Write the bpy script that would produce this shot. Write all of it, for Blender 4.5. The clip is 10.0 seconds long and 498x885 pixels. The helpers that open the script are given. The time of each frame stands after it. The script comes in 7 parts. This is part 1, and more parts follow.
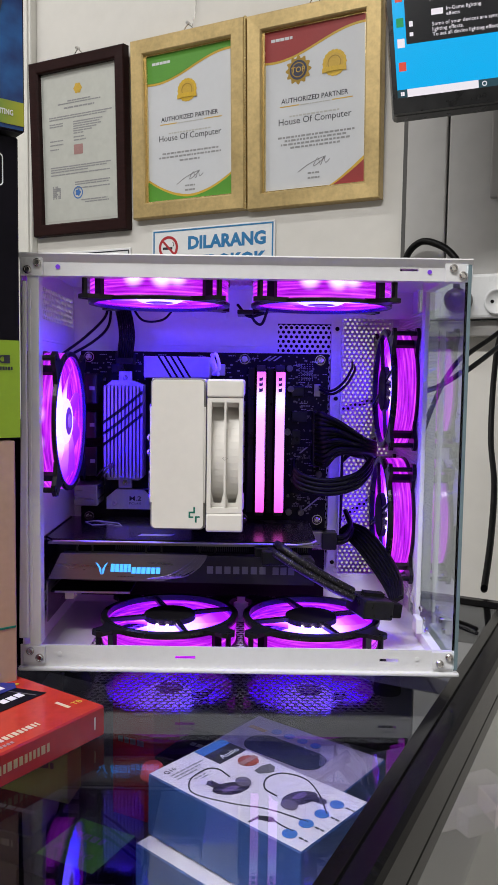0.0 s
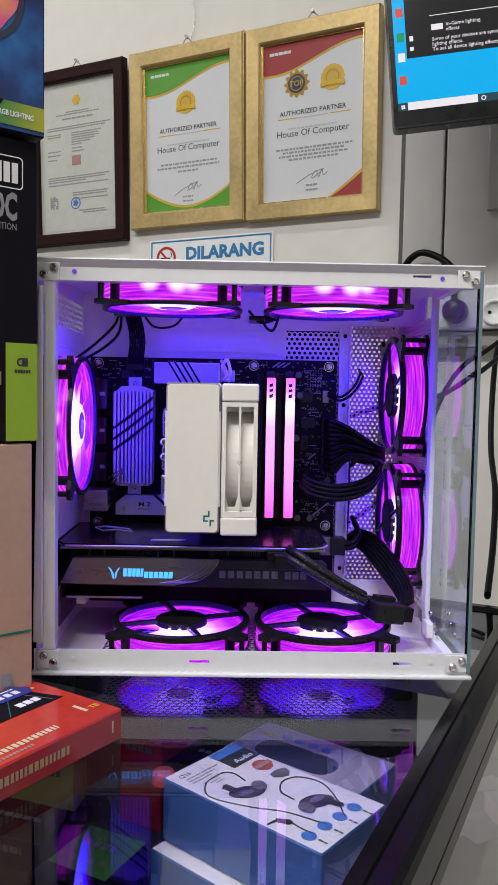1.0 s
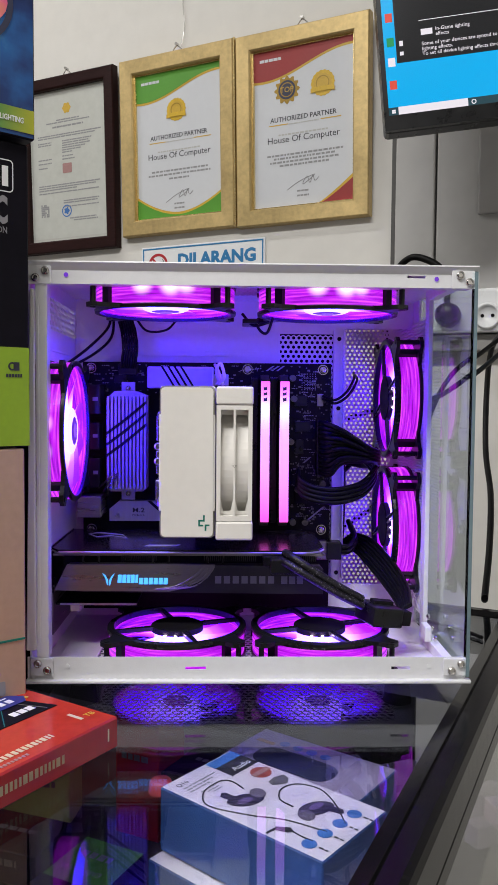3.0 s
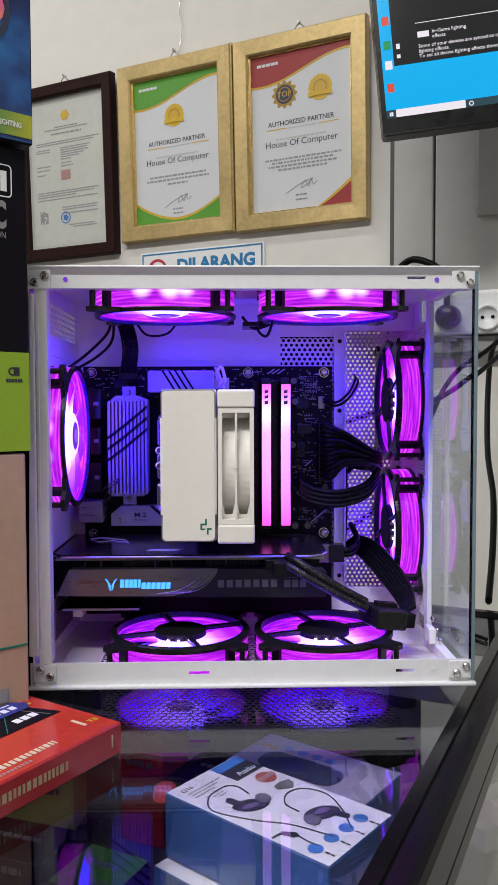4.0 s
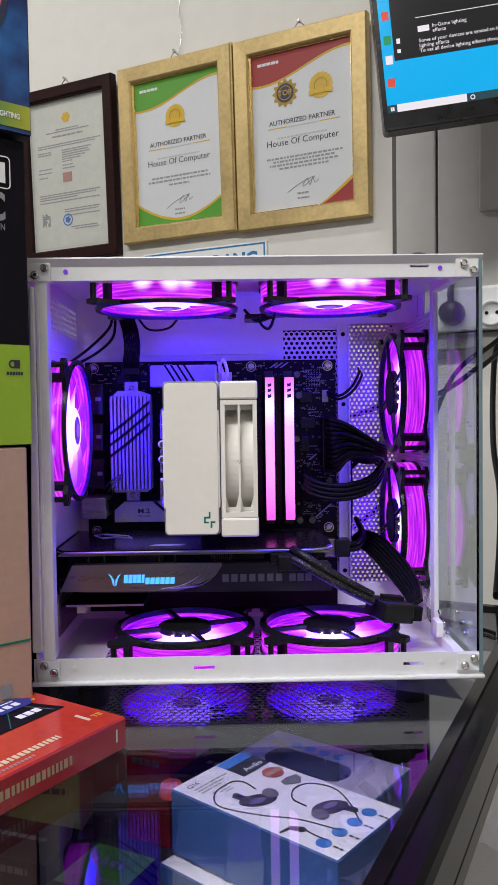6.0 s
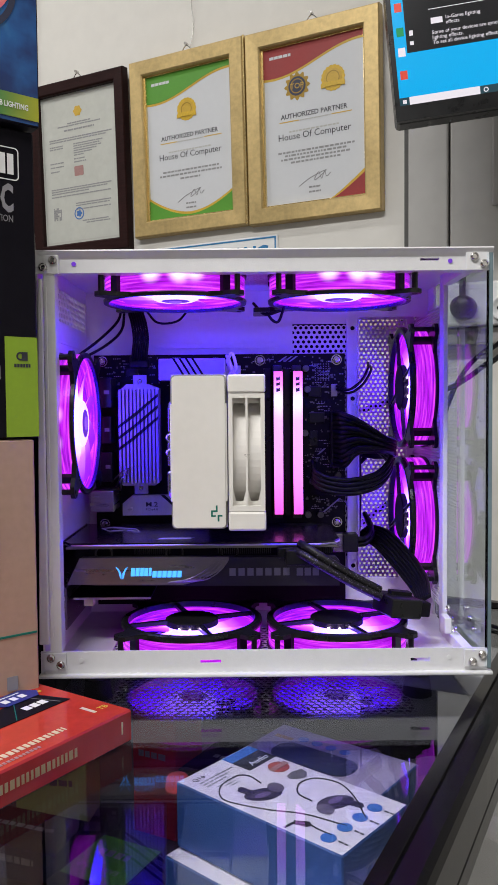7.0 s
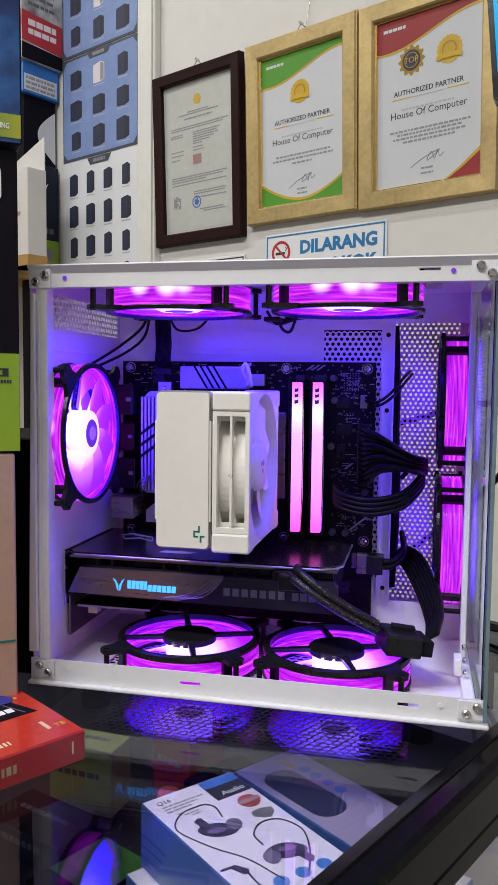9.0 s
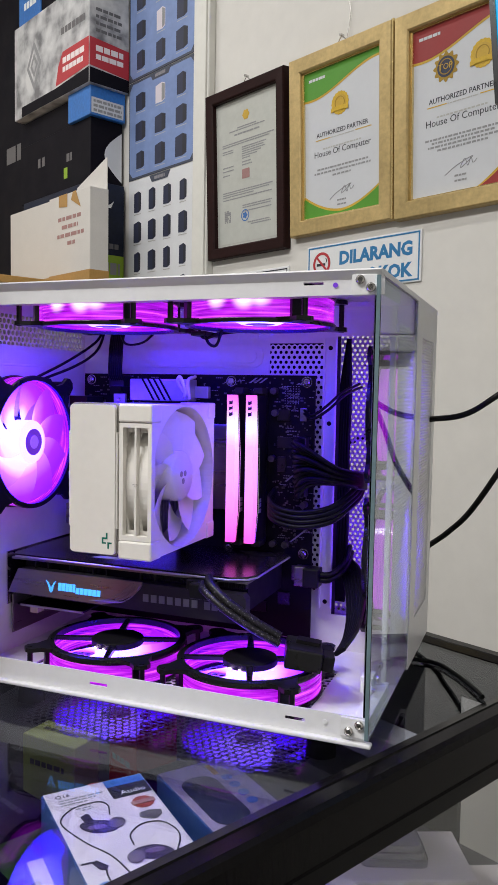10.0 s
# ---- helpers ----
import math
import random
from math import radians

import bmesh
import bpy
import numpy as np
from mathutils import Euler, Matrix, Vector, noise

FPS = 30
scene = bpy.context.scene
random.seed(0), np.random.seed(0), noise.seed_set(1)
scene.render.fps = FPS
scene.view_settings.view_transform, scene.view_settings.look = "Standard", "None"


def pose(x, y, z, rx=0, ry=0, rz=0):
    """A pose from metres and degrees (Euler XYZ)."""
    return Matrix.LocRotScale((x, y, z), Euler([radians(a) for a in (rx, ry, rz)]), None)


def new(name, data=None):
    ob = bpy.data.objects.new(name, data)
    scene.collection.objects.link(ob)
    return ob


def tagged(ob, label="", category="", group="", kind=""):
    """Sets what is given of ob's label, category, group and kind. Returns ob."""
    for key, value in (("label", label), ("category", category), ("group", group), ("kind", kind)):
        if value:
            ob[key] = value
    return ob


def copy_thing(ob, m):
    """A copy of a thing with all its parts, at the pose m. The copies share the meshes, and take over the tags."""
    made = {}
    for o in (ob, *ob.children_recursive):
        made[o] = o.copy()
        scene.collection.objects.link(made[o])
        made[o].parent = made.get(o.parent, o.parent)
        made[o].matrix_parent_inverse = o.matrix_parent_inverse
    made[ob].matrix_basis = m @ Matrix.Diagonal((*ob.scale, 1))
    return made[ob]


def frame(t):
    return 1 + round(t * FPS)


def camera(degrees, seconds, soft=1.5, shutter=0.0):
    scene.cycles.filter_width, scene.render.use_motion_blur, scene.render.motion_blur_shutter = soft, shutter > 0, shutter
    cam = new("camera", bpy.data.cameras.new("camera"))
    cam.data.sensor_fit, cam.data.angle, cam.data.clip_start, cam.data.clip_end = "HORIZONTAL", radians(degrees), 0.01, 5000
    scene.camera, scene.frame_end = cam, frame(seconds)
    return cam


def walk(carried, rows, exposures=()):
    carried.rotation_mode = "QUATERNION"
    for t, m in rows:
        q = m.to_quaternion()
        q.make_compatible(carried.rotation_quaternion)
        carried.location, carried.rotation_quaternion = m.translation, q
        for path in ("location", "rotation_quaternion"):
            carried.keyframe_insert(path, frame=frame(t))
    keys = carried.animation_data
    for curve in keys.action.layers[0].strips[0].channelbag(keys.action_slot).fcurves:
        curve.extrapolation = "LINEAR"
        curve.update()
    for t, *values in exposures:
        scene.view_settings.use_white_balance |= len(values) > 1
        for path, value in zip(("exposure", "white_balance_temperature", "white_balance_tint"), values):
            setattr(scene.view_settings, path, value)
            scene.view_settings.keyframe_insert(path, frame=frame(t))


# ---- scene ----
cam = camera(35.6, 10.0)
METRES, EYE, TILT, LEAN, TURN = 0.361, 1.195, 0.0, 0.0, 0.0
ROWS = [
    (0.0, 0.0, 0.0, 0.0, 0.07, -4.59, -0.85),
    (0.5, -0.0336, -0.0121, -0.013, -0.52, -4.04, -0.94),
    (1.0, -0.0595, -0.0115, -0.0195, -0.88, -3.61, -1.01),
    (1.5, -0.0598, -0.0011, -0.0268, -1.19, -3.32, -0.96),
    (2.0, -0.0595, 0.0008, -0.0292, -1.36, -3.15, -0.85),
    (2.5, -0.0618, 0.0025, -0.0306, -1.42, -3.07, -0.7),
    (4.0, -0.0628, 0.0085, -0.0366, -1.35, -2.61, 0.16),
    (4.5, -0.054, 0.0218, -0.0618, -1.33, -2.3, 0.49),
    (5.0, -0.0577, 0.0245, -0.0667, -1.2, -2.24, 0.74),
    (5.5, -0.0588, 0.0203, -0.0628, -1.09, -2.22, 0.82),
    (7.0, -0.0507, 0.0285, -0.0677, -0.15, -2.62, 0.51),
    (7.5, -0.034, 0.0187, -0.0585, 1.09, -2.88, 0.3),
    (8.0, 0.0081, 0.0273, -0.0512, 3.54, -3.33, 0.01),
    (8.5, 0.1349, 0.0783, -0.0276, 7.51, -3.93, -0.35),
    (9.0, 0.3219, 0.1444, 0.0206, 12.48, -4.44, -0.64),
    (9.5, 0.5575, 0.2178, 0.0396, 17.17, -4.56, -0.81),
    (10.0, 0.7486, 0.2347, 0.035, 20.86, -3.88, -0.98),
]
walk(cam, [(t, pose(0.184, -0.599, EYE, TILT, LEAN, TURN) @ pose(METRES * x, METRES * y, METRES * z, 90 + pitch, roll, yaw)) for t, x, y, z, yaw, pitch, roll in ROWS])


# ---- light ----
world = bpy.data.worlds.new("world")
scene.world = world
world.use_nodes = True
world.node_tree.nodes["Background"].inputs[0].default_value = (0.75, 0.85, 1.0, 1)
world.node_tree.nodes["Background"].inputs[1].default_value = 0.05

# the wall and the counter stand 27 degrees off the case: u along the wall, d towards it
ROOM = pose(0, 0, 0, 0, 0, -27)
WALL_D = 0.965
TOP = 0.948          # counter glass


def area_lamp(name, m, sx, sy, power, colour):
    data = bpy.data.lights.new(name, "AREA")
    data.shape, data.size, data.size_y, data.energy, data.color = "RECTANGLE", sx, sy, power, colour
    ob = new(name, data)
    ob.matrix_world = m
    return ob


# two lamps added out of view overhead, as the room's main light
area_lamp("added_room_glow", ROOM @ pose(0.0, -1.05, 2.70), 1.3, 0.12, 53, (0.985, 0.97, 0.95))
area_lamp("added_room_glow", ROOM @ pose(-1.2, 0.1, 2.70), 1.3, 0.12, 12, (0.985, 0.97, 0.95))


# ---- materials ----
def mat(name, col, rough=0.5, metal=0.0, var=0.06, scale=25.0, bump=0.0, bscale=300.0, emit=None, strength=0.0, coat=0.0, trans=0.0, ior=1.45, stretch=None, spec=0.5, alpha=1.0):
    m = bpy.data.materials.new(name)
    m.use_nodes = True
    nt = m.node_tree
    b = nt.nodes["Principled BSDF"]
    b.inputs["Roughness"].default_value = rough
    b.inputs["Metallic"].default_value = metal
    b.inputs["Coat Weight"].default_value = coat
    b.inputs["Coat Roughness"].default_value = 0.08
    b.inputs["Transmission Weight"].default_value = trans
    b.inputs["IOR"].default_value = ior
    b.inputs["Specular IOR Level"].default_value = spec
    b.inputs["Alpha"].default_value = alpha
    tc = nt.nodes.new("ShaderNodeTexCoord")
    mp = nt.nodes.new("ShaderNodeMapping")
    if stretch:
        mp.inputs["Scale"].default_value = stretch
    nt.links.new(tc.outputs["Object"], mp.inputs["Vector"])
    if var:
        n1 = nt.nodes.new("ShaderNodeTexNoise")
        n1.inputs["Scale"].default_value, n1.inputs["Detail"].default_value = scale, 6
        n2 = nt.nodes.new("ShaderNodeTexNoise")
        n2.inputs["Scale"].default_value, n2.inputs["Detail"].default_value = scale * 9, 3
        nt.links.new(mp.outputs[0], n1.inputs["Vector"])
        nt.links.new(mp.outputs[0], n2.inputs["Vector"])
        add = nt.nodes.new("ShaderNodeMath")
        add.operation = "ADD"
        nt.links.new(n1.outputs[0], add.inputs[0])
        nt.links.new(n2.outputs[0], add.inputs[1])
        rng = nt.nodes.new("ShaderNodeMapRange")
        rng.inputs["From Min"].default_value, rng.inputs["From Max"].default_value = 0.6, 1.4
        rng.inputs["To Min"].default_value, rng.inputs["To Max"].default_value = 1 - var * 1.5, 1 + var * 1.5
        nt.links.new(add.outputs[0], rng.inputs["Value"])
        mul = nt.nodes.new("ShaderNodeVectorMath")
        mul.operation = "SCALE"
        mul.inputs[0].default_value = col
        nt.links.new(rng.outputs[0], mul.inputs["Scale"])
        nt.links.new(mul.outputs[0], b.inputs["Base Color"])
        rr = nt.nodes.new("ShaderNodeMapRange")
        rr.inputs["From Min"].default_value, rr.inputs["From Max"].default_value = 0.3, 0.7
        rr.inputs["To Min"].default_value, rr.inputs["To Max"].default_value = max(0.0, rough * 0.85), min(1.0, rough * 1.15)
        nt.links.new(n1.outputs[0], rr.inputs["Value"])
        nt.links.new(rr.outputs[0], b.inputs["Roughness"])
    else:
        b.inputs["Base Color"].default_value = (*col, 1)
    if bump:
        n3 = nt.nodes.new("ShaderNodeTexNoise")
        n3.inputs["Scale"].default_value, n3.inputs["Detail"].default_value = bscale, 4
        nt.links.new(mp.outputs[0], n3.inputs["Vector"])
        bp = nt.nodes.new("ShaderNodeBump")
        bp.inputs["Strength"].default_value, bp.inputs["Distance"].default_value = bump, 0.002
        nt.links.new(n3.outputs[0], bp.inputs["Height"])
        nt.links.new(bp.outputs[0], b.inputs["Normal"])
    if emit:
        b.inputs["Emission Color"].default_value = (*emit, 1)
        b.inputs["Emission Strength"].default_value = strength
    return m


def ramp_mat(name, stops, coord, scale, rough=0.4, emit_strength=0.0, kind="linear", noise_amount=0.0):
    """Colour from a ramp along one axis, round the z axis' radius, or over a noise."""
    m = mat(name, (0.5, 0.5, 0.5), rough, var=0)
    nt = m.node_tree
    b = nt.nodes["Principled BSDF"]
    tc = nt.nodes.new("ShaderNodeTexCoord")
    sep = nt.nodes.new("ShaderNodeSeparateXYZ")
    nt.links.new(tc.outputs["Object"], sep.inputs[0])
    if kind == "radial":
        flat = nt.nodes.new("ShaderNodeCombineXYZ")
        nt.links.new(sep.outputs[0], flat.inputs[0])
        nt.links.new(sep.outputs[1], flat.inputs[1])
        vm = nt.nodes.new("ShaderNodeVectorMath")
        vm.operation = "SUBTRACT"
        vm.inputs[1].default_value = coord
        nt.links.new(flat.outputs[0], vm.inputs[0])
        ln = nt.nodes.new("ShaderNodeVectorMath")
        ln.operation = "LENGTH"
        nt.links.new(vm.outputs[0], ln.inputs[0])
        value = ln.outputs["Value"]
    elif kind == "noise":
        nz = nt.nodes.new("ShaderNodeTexNoise")
        nz.inputs["Scale"].default_value, nz.inputs["Detail"].default_value = coord, 5
        nt.links.new(tc.outputs["Object"], nz.inputs["Vector"])
        value = nz.outputs[0]
    else:
        value = sep.outputs[coord]
    if noise_amount:
        nz = nt.nodes.new("ShaderNodeTexNoise")
        nz.inputs["Scale"].default_value, nz.inputs["Detail"].default_value = 22, 4
        nt.links.new(tc.outputs["Object"], nz.inputs["Vector"])
        ma = nt.nodes.new("ShaderNodeMath")
        ma.operation = "MULTIPLY_ADD"
        ma.inputs[1].default_value = noise_amount
        nt.links.new(nz.outputs[0], ma.inputs[0])
        nt.links.new(value, ma.inputs[2])
        value = ma.outputs[0]
    rng = nt.nodes.new("ShaderNodeMapRange")
    rng.inputs["From Min"].default_value, rng.inputs["From Max"].default_value = scale
    nt.links.new(value, rng.inputs["Value"])
    cr = nt.nodes.new("ShaderNodeValToRGB")
    el = cr.color_ramp.elements
    el[0].position, el[0].color = stops[0][0], (*stops[0][1], 1)
    el[1].position, el[1].color = stops[-1][0], (*stops[-1][1], 1)
    for p, c in stops[1:-1]:
        el.new(p).color = (*c, 1)
    nt.links.new(rng.outputs[0], cr.inputs[0])
    nt.links.new(cr.outputs[0], b.inputs["Base Color"])
    if emit_strength:
        nt.links.new(cr.outputs[0], b.inputs["Emission Color"])
        b.inputs["Emission Strength"].default_value = emit_strength
    return m


M_WALL = mat("cream_wall_paint", (0.71, 0.69, 0.65), 0.7, var=0.03, scale=3, bump=0.05, bscale=120)
M_BOUNCECUT = mat("bounce_cutting_dark_grey", (0.04, 0.039, 0.038), 0.6, var=0.08, scale=3)
M_CEIL = mat("ceiling_paint", (0.8, 0.8, 0.78), 0.8, var=0.02)
M_FLOOR = mat("floor_tile", (0.30, 0.29, 0.275), 0.35, var=0.08, scale=4)
M_GREY = mat("grey_panel_paint", (0.47, 0.462, 0.45), 0.5, var=0.05, scale=3)
M_DGREY = mat("dark_grey_panel", (0.33, 0.32, 0.31), 0.55, var=0.05, scale=3)
M_JOINT = mat("shadowed_joint_filler", (0.10, 0.097, 0.094), 0.7, var=0.1, scale=12)
M_WHITE = mat("white_steel_paint", (0.745, 0.745, 0.765), 0.34, var=0.025, scale=18, bump=0.06, bscale=900)
M_TRIM = mat("white_pvc_trim", (0.72, 0.71, 0.66), 0.4, var=0.03, scale=6)
M_BLACK = mat("black_plastic", (0.009, 0.009, 0.010), 0.30, var=0.2, scale=60, spec=0.35)
M_MATTE = mat("matte_black", (0.008, 0.007, 0.009), 0.62, var=0.2, scale=40, spec=0.15)
M_CABLE = mat("cable_sheath", (0.0045, 0.0045, 0.005), 0.42, var=0.15, scale=80, bump=0.1, bscale=500, spec=0.2)
M_BRAID = ramp_mat("braided_sleeve", [(0.50, (0.004, 0.003, 0.005)), (0.60, (0.010, 0.009, 0.011)), (0.70, (0.22, 0.20, 0.25))], 700.0, (0, 1), 0.5, kind="noise")
M_PCB = mat("black_circuit_board", (0.006, 0.005, 0.007), 0.45, var=0.35, scale=90, spec=0.14)
M_SMD = mat("solder_silver", (0.14, 0.13, 0.135), 0.35, 0.8, var=0.3, scale=200)
M_SILK = mat("silkscreen_ink", (0.26, 0.25, 0.27), 0.6, var=0)
M_STEEL = mat("steel", (0.62, 0.6, 0.58), 0.25, 1.0, var=0.08, scale=90)
M_ALU = mat("brushed_aluminium", (0.6, 0.59, 0.6), 0.33, 0.85, var=0.06, scale=30, stretch=(40, 1, 1))
M_OFFWHITE = mat("off_white_plastic", (0.80, 0.775, 0.73), 0.48, var=0.02, scale=15, bump=0.03, bscale=1200)
M_RIM = mat("grey_rim", (0.30, 0.285, 0.26), 0.4, var=0.04)
M_TEAL = mat("teal_print", (0.0, 0.16, 0.12), 0.5, var=0)
M_GOLD = mat("gold_leaf_wood", (0.54, 0.40, 0.18), 0.42, 0.5, var=0.14, scale=14, bump=0.08, bscale=160, stretch=(1, 1, 1))
M_GOLDLIPGLINT = mat("bright_gold_lip_and_glint", (0.85, 0.66, 0.3), 0.25, 0.8, var=0.05)
M_DARKWOOD = mat("dark_red_brown_wood", (0.020, 0.006, 0.006), 0.45, var=0.3, scale=30, stretch=(1, 1, 8), spec=0.15)
M_PAPER = mat("certificate_paper", (0.60, 0.615, 0.645), 0.45, var=0.015, scale=10)
M_OLDPAPER = mat("faded_paper", (0.50, 0.51, 0.47), 0.5, var=0.05, scale=8)
M_INK = mat("dark_ink", (0.03, 0.03, 0.04), 0.6, var=0)
M_GREYINK = mat("grey_ink", (0.28, 0.28, 0.29), 0.6, var=0)
M_PALEINK = mat("pale_ink", (0.45, 0.45, 0.42), 0.6, var=0)
M_GREEN = mat("green_print", (0.09, 0.30, 0.03), 0.5, var=0.04)
M_RED = mat("deep_red_print", (0.30, 0.03, 0.03), 0.5, var=0.05)
M_FADEDRED = mat("faded_red_print", (0.36, 0.20, 0.19), 0.5, var=0.1, scale=300)
M_GOLDINK = mat("gold_print", (0.62, 0.40, 0.03), 0.4, var=0.12, scale=200)
M_GOLDINK2 = mat("pale_gold_print", (0.58, 0.37, 0.045), 0.4, var=0.08)
M_DULLGOLD2 = mat("dark_gold_print", (0.36, 0.22, 0.02), 0.4, var=0.1)
M_NAVY = mat("navy_print", (0.03, 0.035, 0.07), 0.5, var=0.05)
M_SIGN = mat("sign_white", (0.78, 0.79, 0.80), 0.3, var=0.02)
M_SIGNBLUE = mat("sign_blue", (0.03, 0.19, 0.42), 0.4, var=0.03)
M_SIGNRED = mat("sign_red", (0.45, 0.03, 0.04), 0.4, var=0.03)
M_POSTER = mat("blue_poster", (0.20, 0.28, 0.52), 0.45, var=0.08, scale=6)
M_POSTERW = mat("white_poster", (0.72, 0.73, 0.75), 0.45, var=0.02)
M_POSTERD = mat("poster_dark_border", (0.06, 0.07, 0.10), 0.5, var=0.05)
M_FRAME = mat("black_counter_aluminium", (0.006, 0.0055, 0.006), 0.16, var=0.2, scale=12, stretch=(1, 30, 1), spec=0.10, bump=0.03, bscale=220)
M_GLASSEDGE = mat("blue_green_glass_edge", (0.15, 0.22, 0.25), 0.15, var=0.1, scale=20)
M_PALEGREY = mat("lilac_grey_carton", (0.46, 0.43, 0.45), 0.45, var=0.1, scale=14)
M_SHELF = mat("shelf_laminate", (0.022, 0.020, 0.026), 0.4, var=0.12, scale=9)
M_OLIVE = mat("olive_carton", (0.46, 0.52, 0.15), 0.45, var=0.08, scale=14)
M_RUBBER = mat("rubber", (0.05, 0.05, 0.055), 0.7, var=0.1)
M_SIGNBLUE2 = mat("deep_blue_badge", (0.02, 0.03, 0.20), 0.35, var=0.05)
M_DULLGOLD = mat("dull_gold_ink", (0.42, 0.30, 0.17), 0.4, var=0.05)
M_REDBOX = mat("red_carton", (0.50, 0.040, 0.022), 0.2, var=0.12, scale=18, coat=0.6, bump=0.03, bscale=30)
M_REDSIDE = mat("red_carton_side", (0.36, 0.022, 0.022), 0.25, var=0.06, scale=12, coat=0.3)
M_LIGHTINK = mat("pale_gold_ink", (0.62, 0.52, 0.34), 0.35, var=0)
M_WHITEINK = mat("white_ink", (0.8, 0.8, 0.8), 0.45, var=0)
M_NVBLACK = mat("black_carton", (0.007, 0.006, 0.010), 0.55, var=0.15, scale=10, spec=0.1)
M_LIME = mat("lime_carton", (0.26, 0.42, 0.02), 0.4, var=0.04)
M_BROWN = mat("brown_carton", (0.44, 0.29, 0.215), 0.6, var=0.05, scale=20)
M_LILAC = mat("lilac_carton", (0.30, 0.26, 0.36), 0.4, var=0.05)
M_PINKWHITE = mat("pale_carton", (0.80, 0.73, 0.73), 0.5, var=0.03)
M_EBOX = mat("white_carton", (0.70, 0.645, 0.70), 0.35, var=0.02, coat=0.2)
M_EBOXSIDE = mat("grey_blue_carton", (0.030, 0.075, 0.23), 0.35, var=0.1, scale=15, coat=0.2)
M_NAVYPRINT = mat("dark_shell_print", (0.045, 0.040, 0.070), 0.4, var=0.35, scale=160)
M_TIP = mat("tip_print", (0.14, 0.12, 0.17), 0.4, var=0.2, scale=200)
M_SHEEN = mat("sheen_print", (0.16, 0.11, 0.24), 0.4, var=0.3, scale=260)
M_BADGE = mat("brown_red_badge", (0.34, 0.07, 0.05), 0.4, var=0.1, scale=300)
M_BLUEDOT = mat("blue_print", (0.05, 0.16, 0.45), 0.4, var=0.03)
M_GUNMETAL = mat("gunmetal_shroud", (0.30, 0.275, 0.27), 0.30, 0.85, var=0.06, scale=20, stretch=(1, 1, 12))
M_DARKSHROUD = mat("dark_shroud", (0.022, 0.020, 0.022), 0.45, 0.3, var=0.08)
M_BACKPLATE = mat("anodised_backplate", (0.06, 0.05, 0.065), 0.2, 0.85, var=0.08, scale=12)
M_GREYTXT = mat("grey_lettering", (0.13, 0.125, 0.13), 0.4, var=0)
M_FIN = mat("dark_fin_stack", (0.05, 0.05, 0.055), 0.4, 0.8, var=0.15)
M_HEAT = mat("lilac_grey_heatsink", (0.50, 0.48, 0.53), 0.38, 0.55, var=0.06, scale=20)
M_TAN = mat("carton_tape", (0.42, 0.24, 0.07), 0.45, var=0.08)
M_CARTON = mat("white_printed_carton", (0.62, 0.60, 0.57), 0.55, var=0.03)
M_GREYART = ramp_mat("grey_marbled_print", [(0.35, (0.16, 0.16, 0.17)), (0.5, (0.45, 0.45, 0.46)), (0.65, (0.62, 0.62, 0.62))], 16.0, (0, 1), 0.45, kind="noise")
M_NAVYBOX = mat("navy_carton", (0.008, 0.013, 0.035), 0.45, var=0.2, scale=10, spec=0.3)
M_BLUEBOX = mat("bright_blue_carton", (0.03, 0.16, 0.5), 0.4, var=0.15, scale=14)
M_BEIGE = mat("beige_plastic", (0.62, 0.54, 0.38), 0.45, var=0.04)
M_PLASTIC = mat("clear_plastic", (0.85, 0.82, 0.86), 0.12, var=0, trans=0.75, ior=1.25)
M_LED = mat("led", (1, 1, 1), 0.4, var=0, emit=(1.0, 0.72, 1.0), strength=60)
M_SIDEGLOW = mat("lit_fan_wall", (0.04, 0.0, 0.04), 0.25, var=0.08, scale=90, coat=0.25)
M_SPOTGLOW = mat("lit_fan_wall_by_diodes", (0.04, 0.0, 0.04), 0.25, var=0.08, scale=90, coat=0.25)


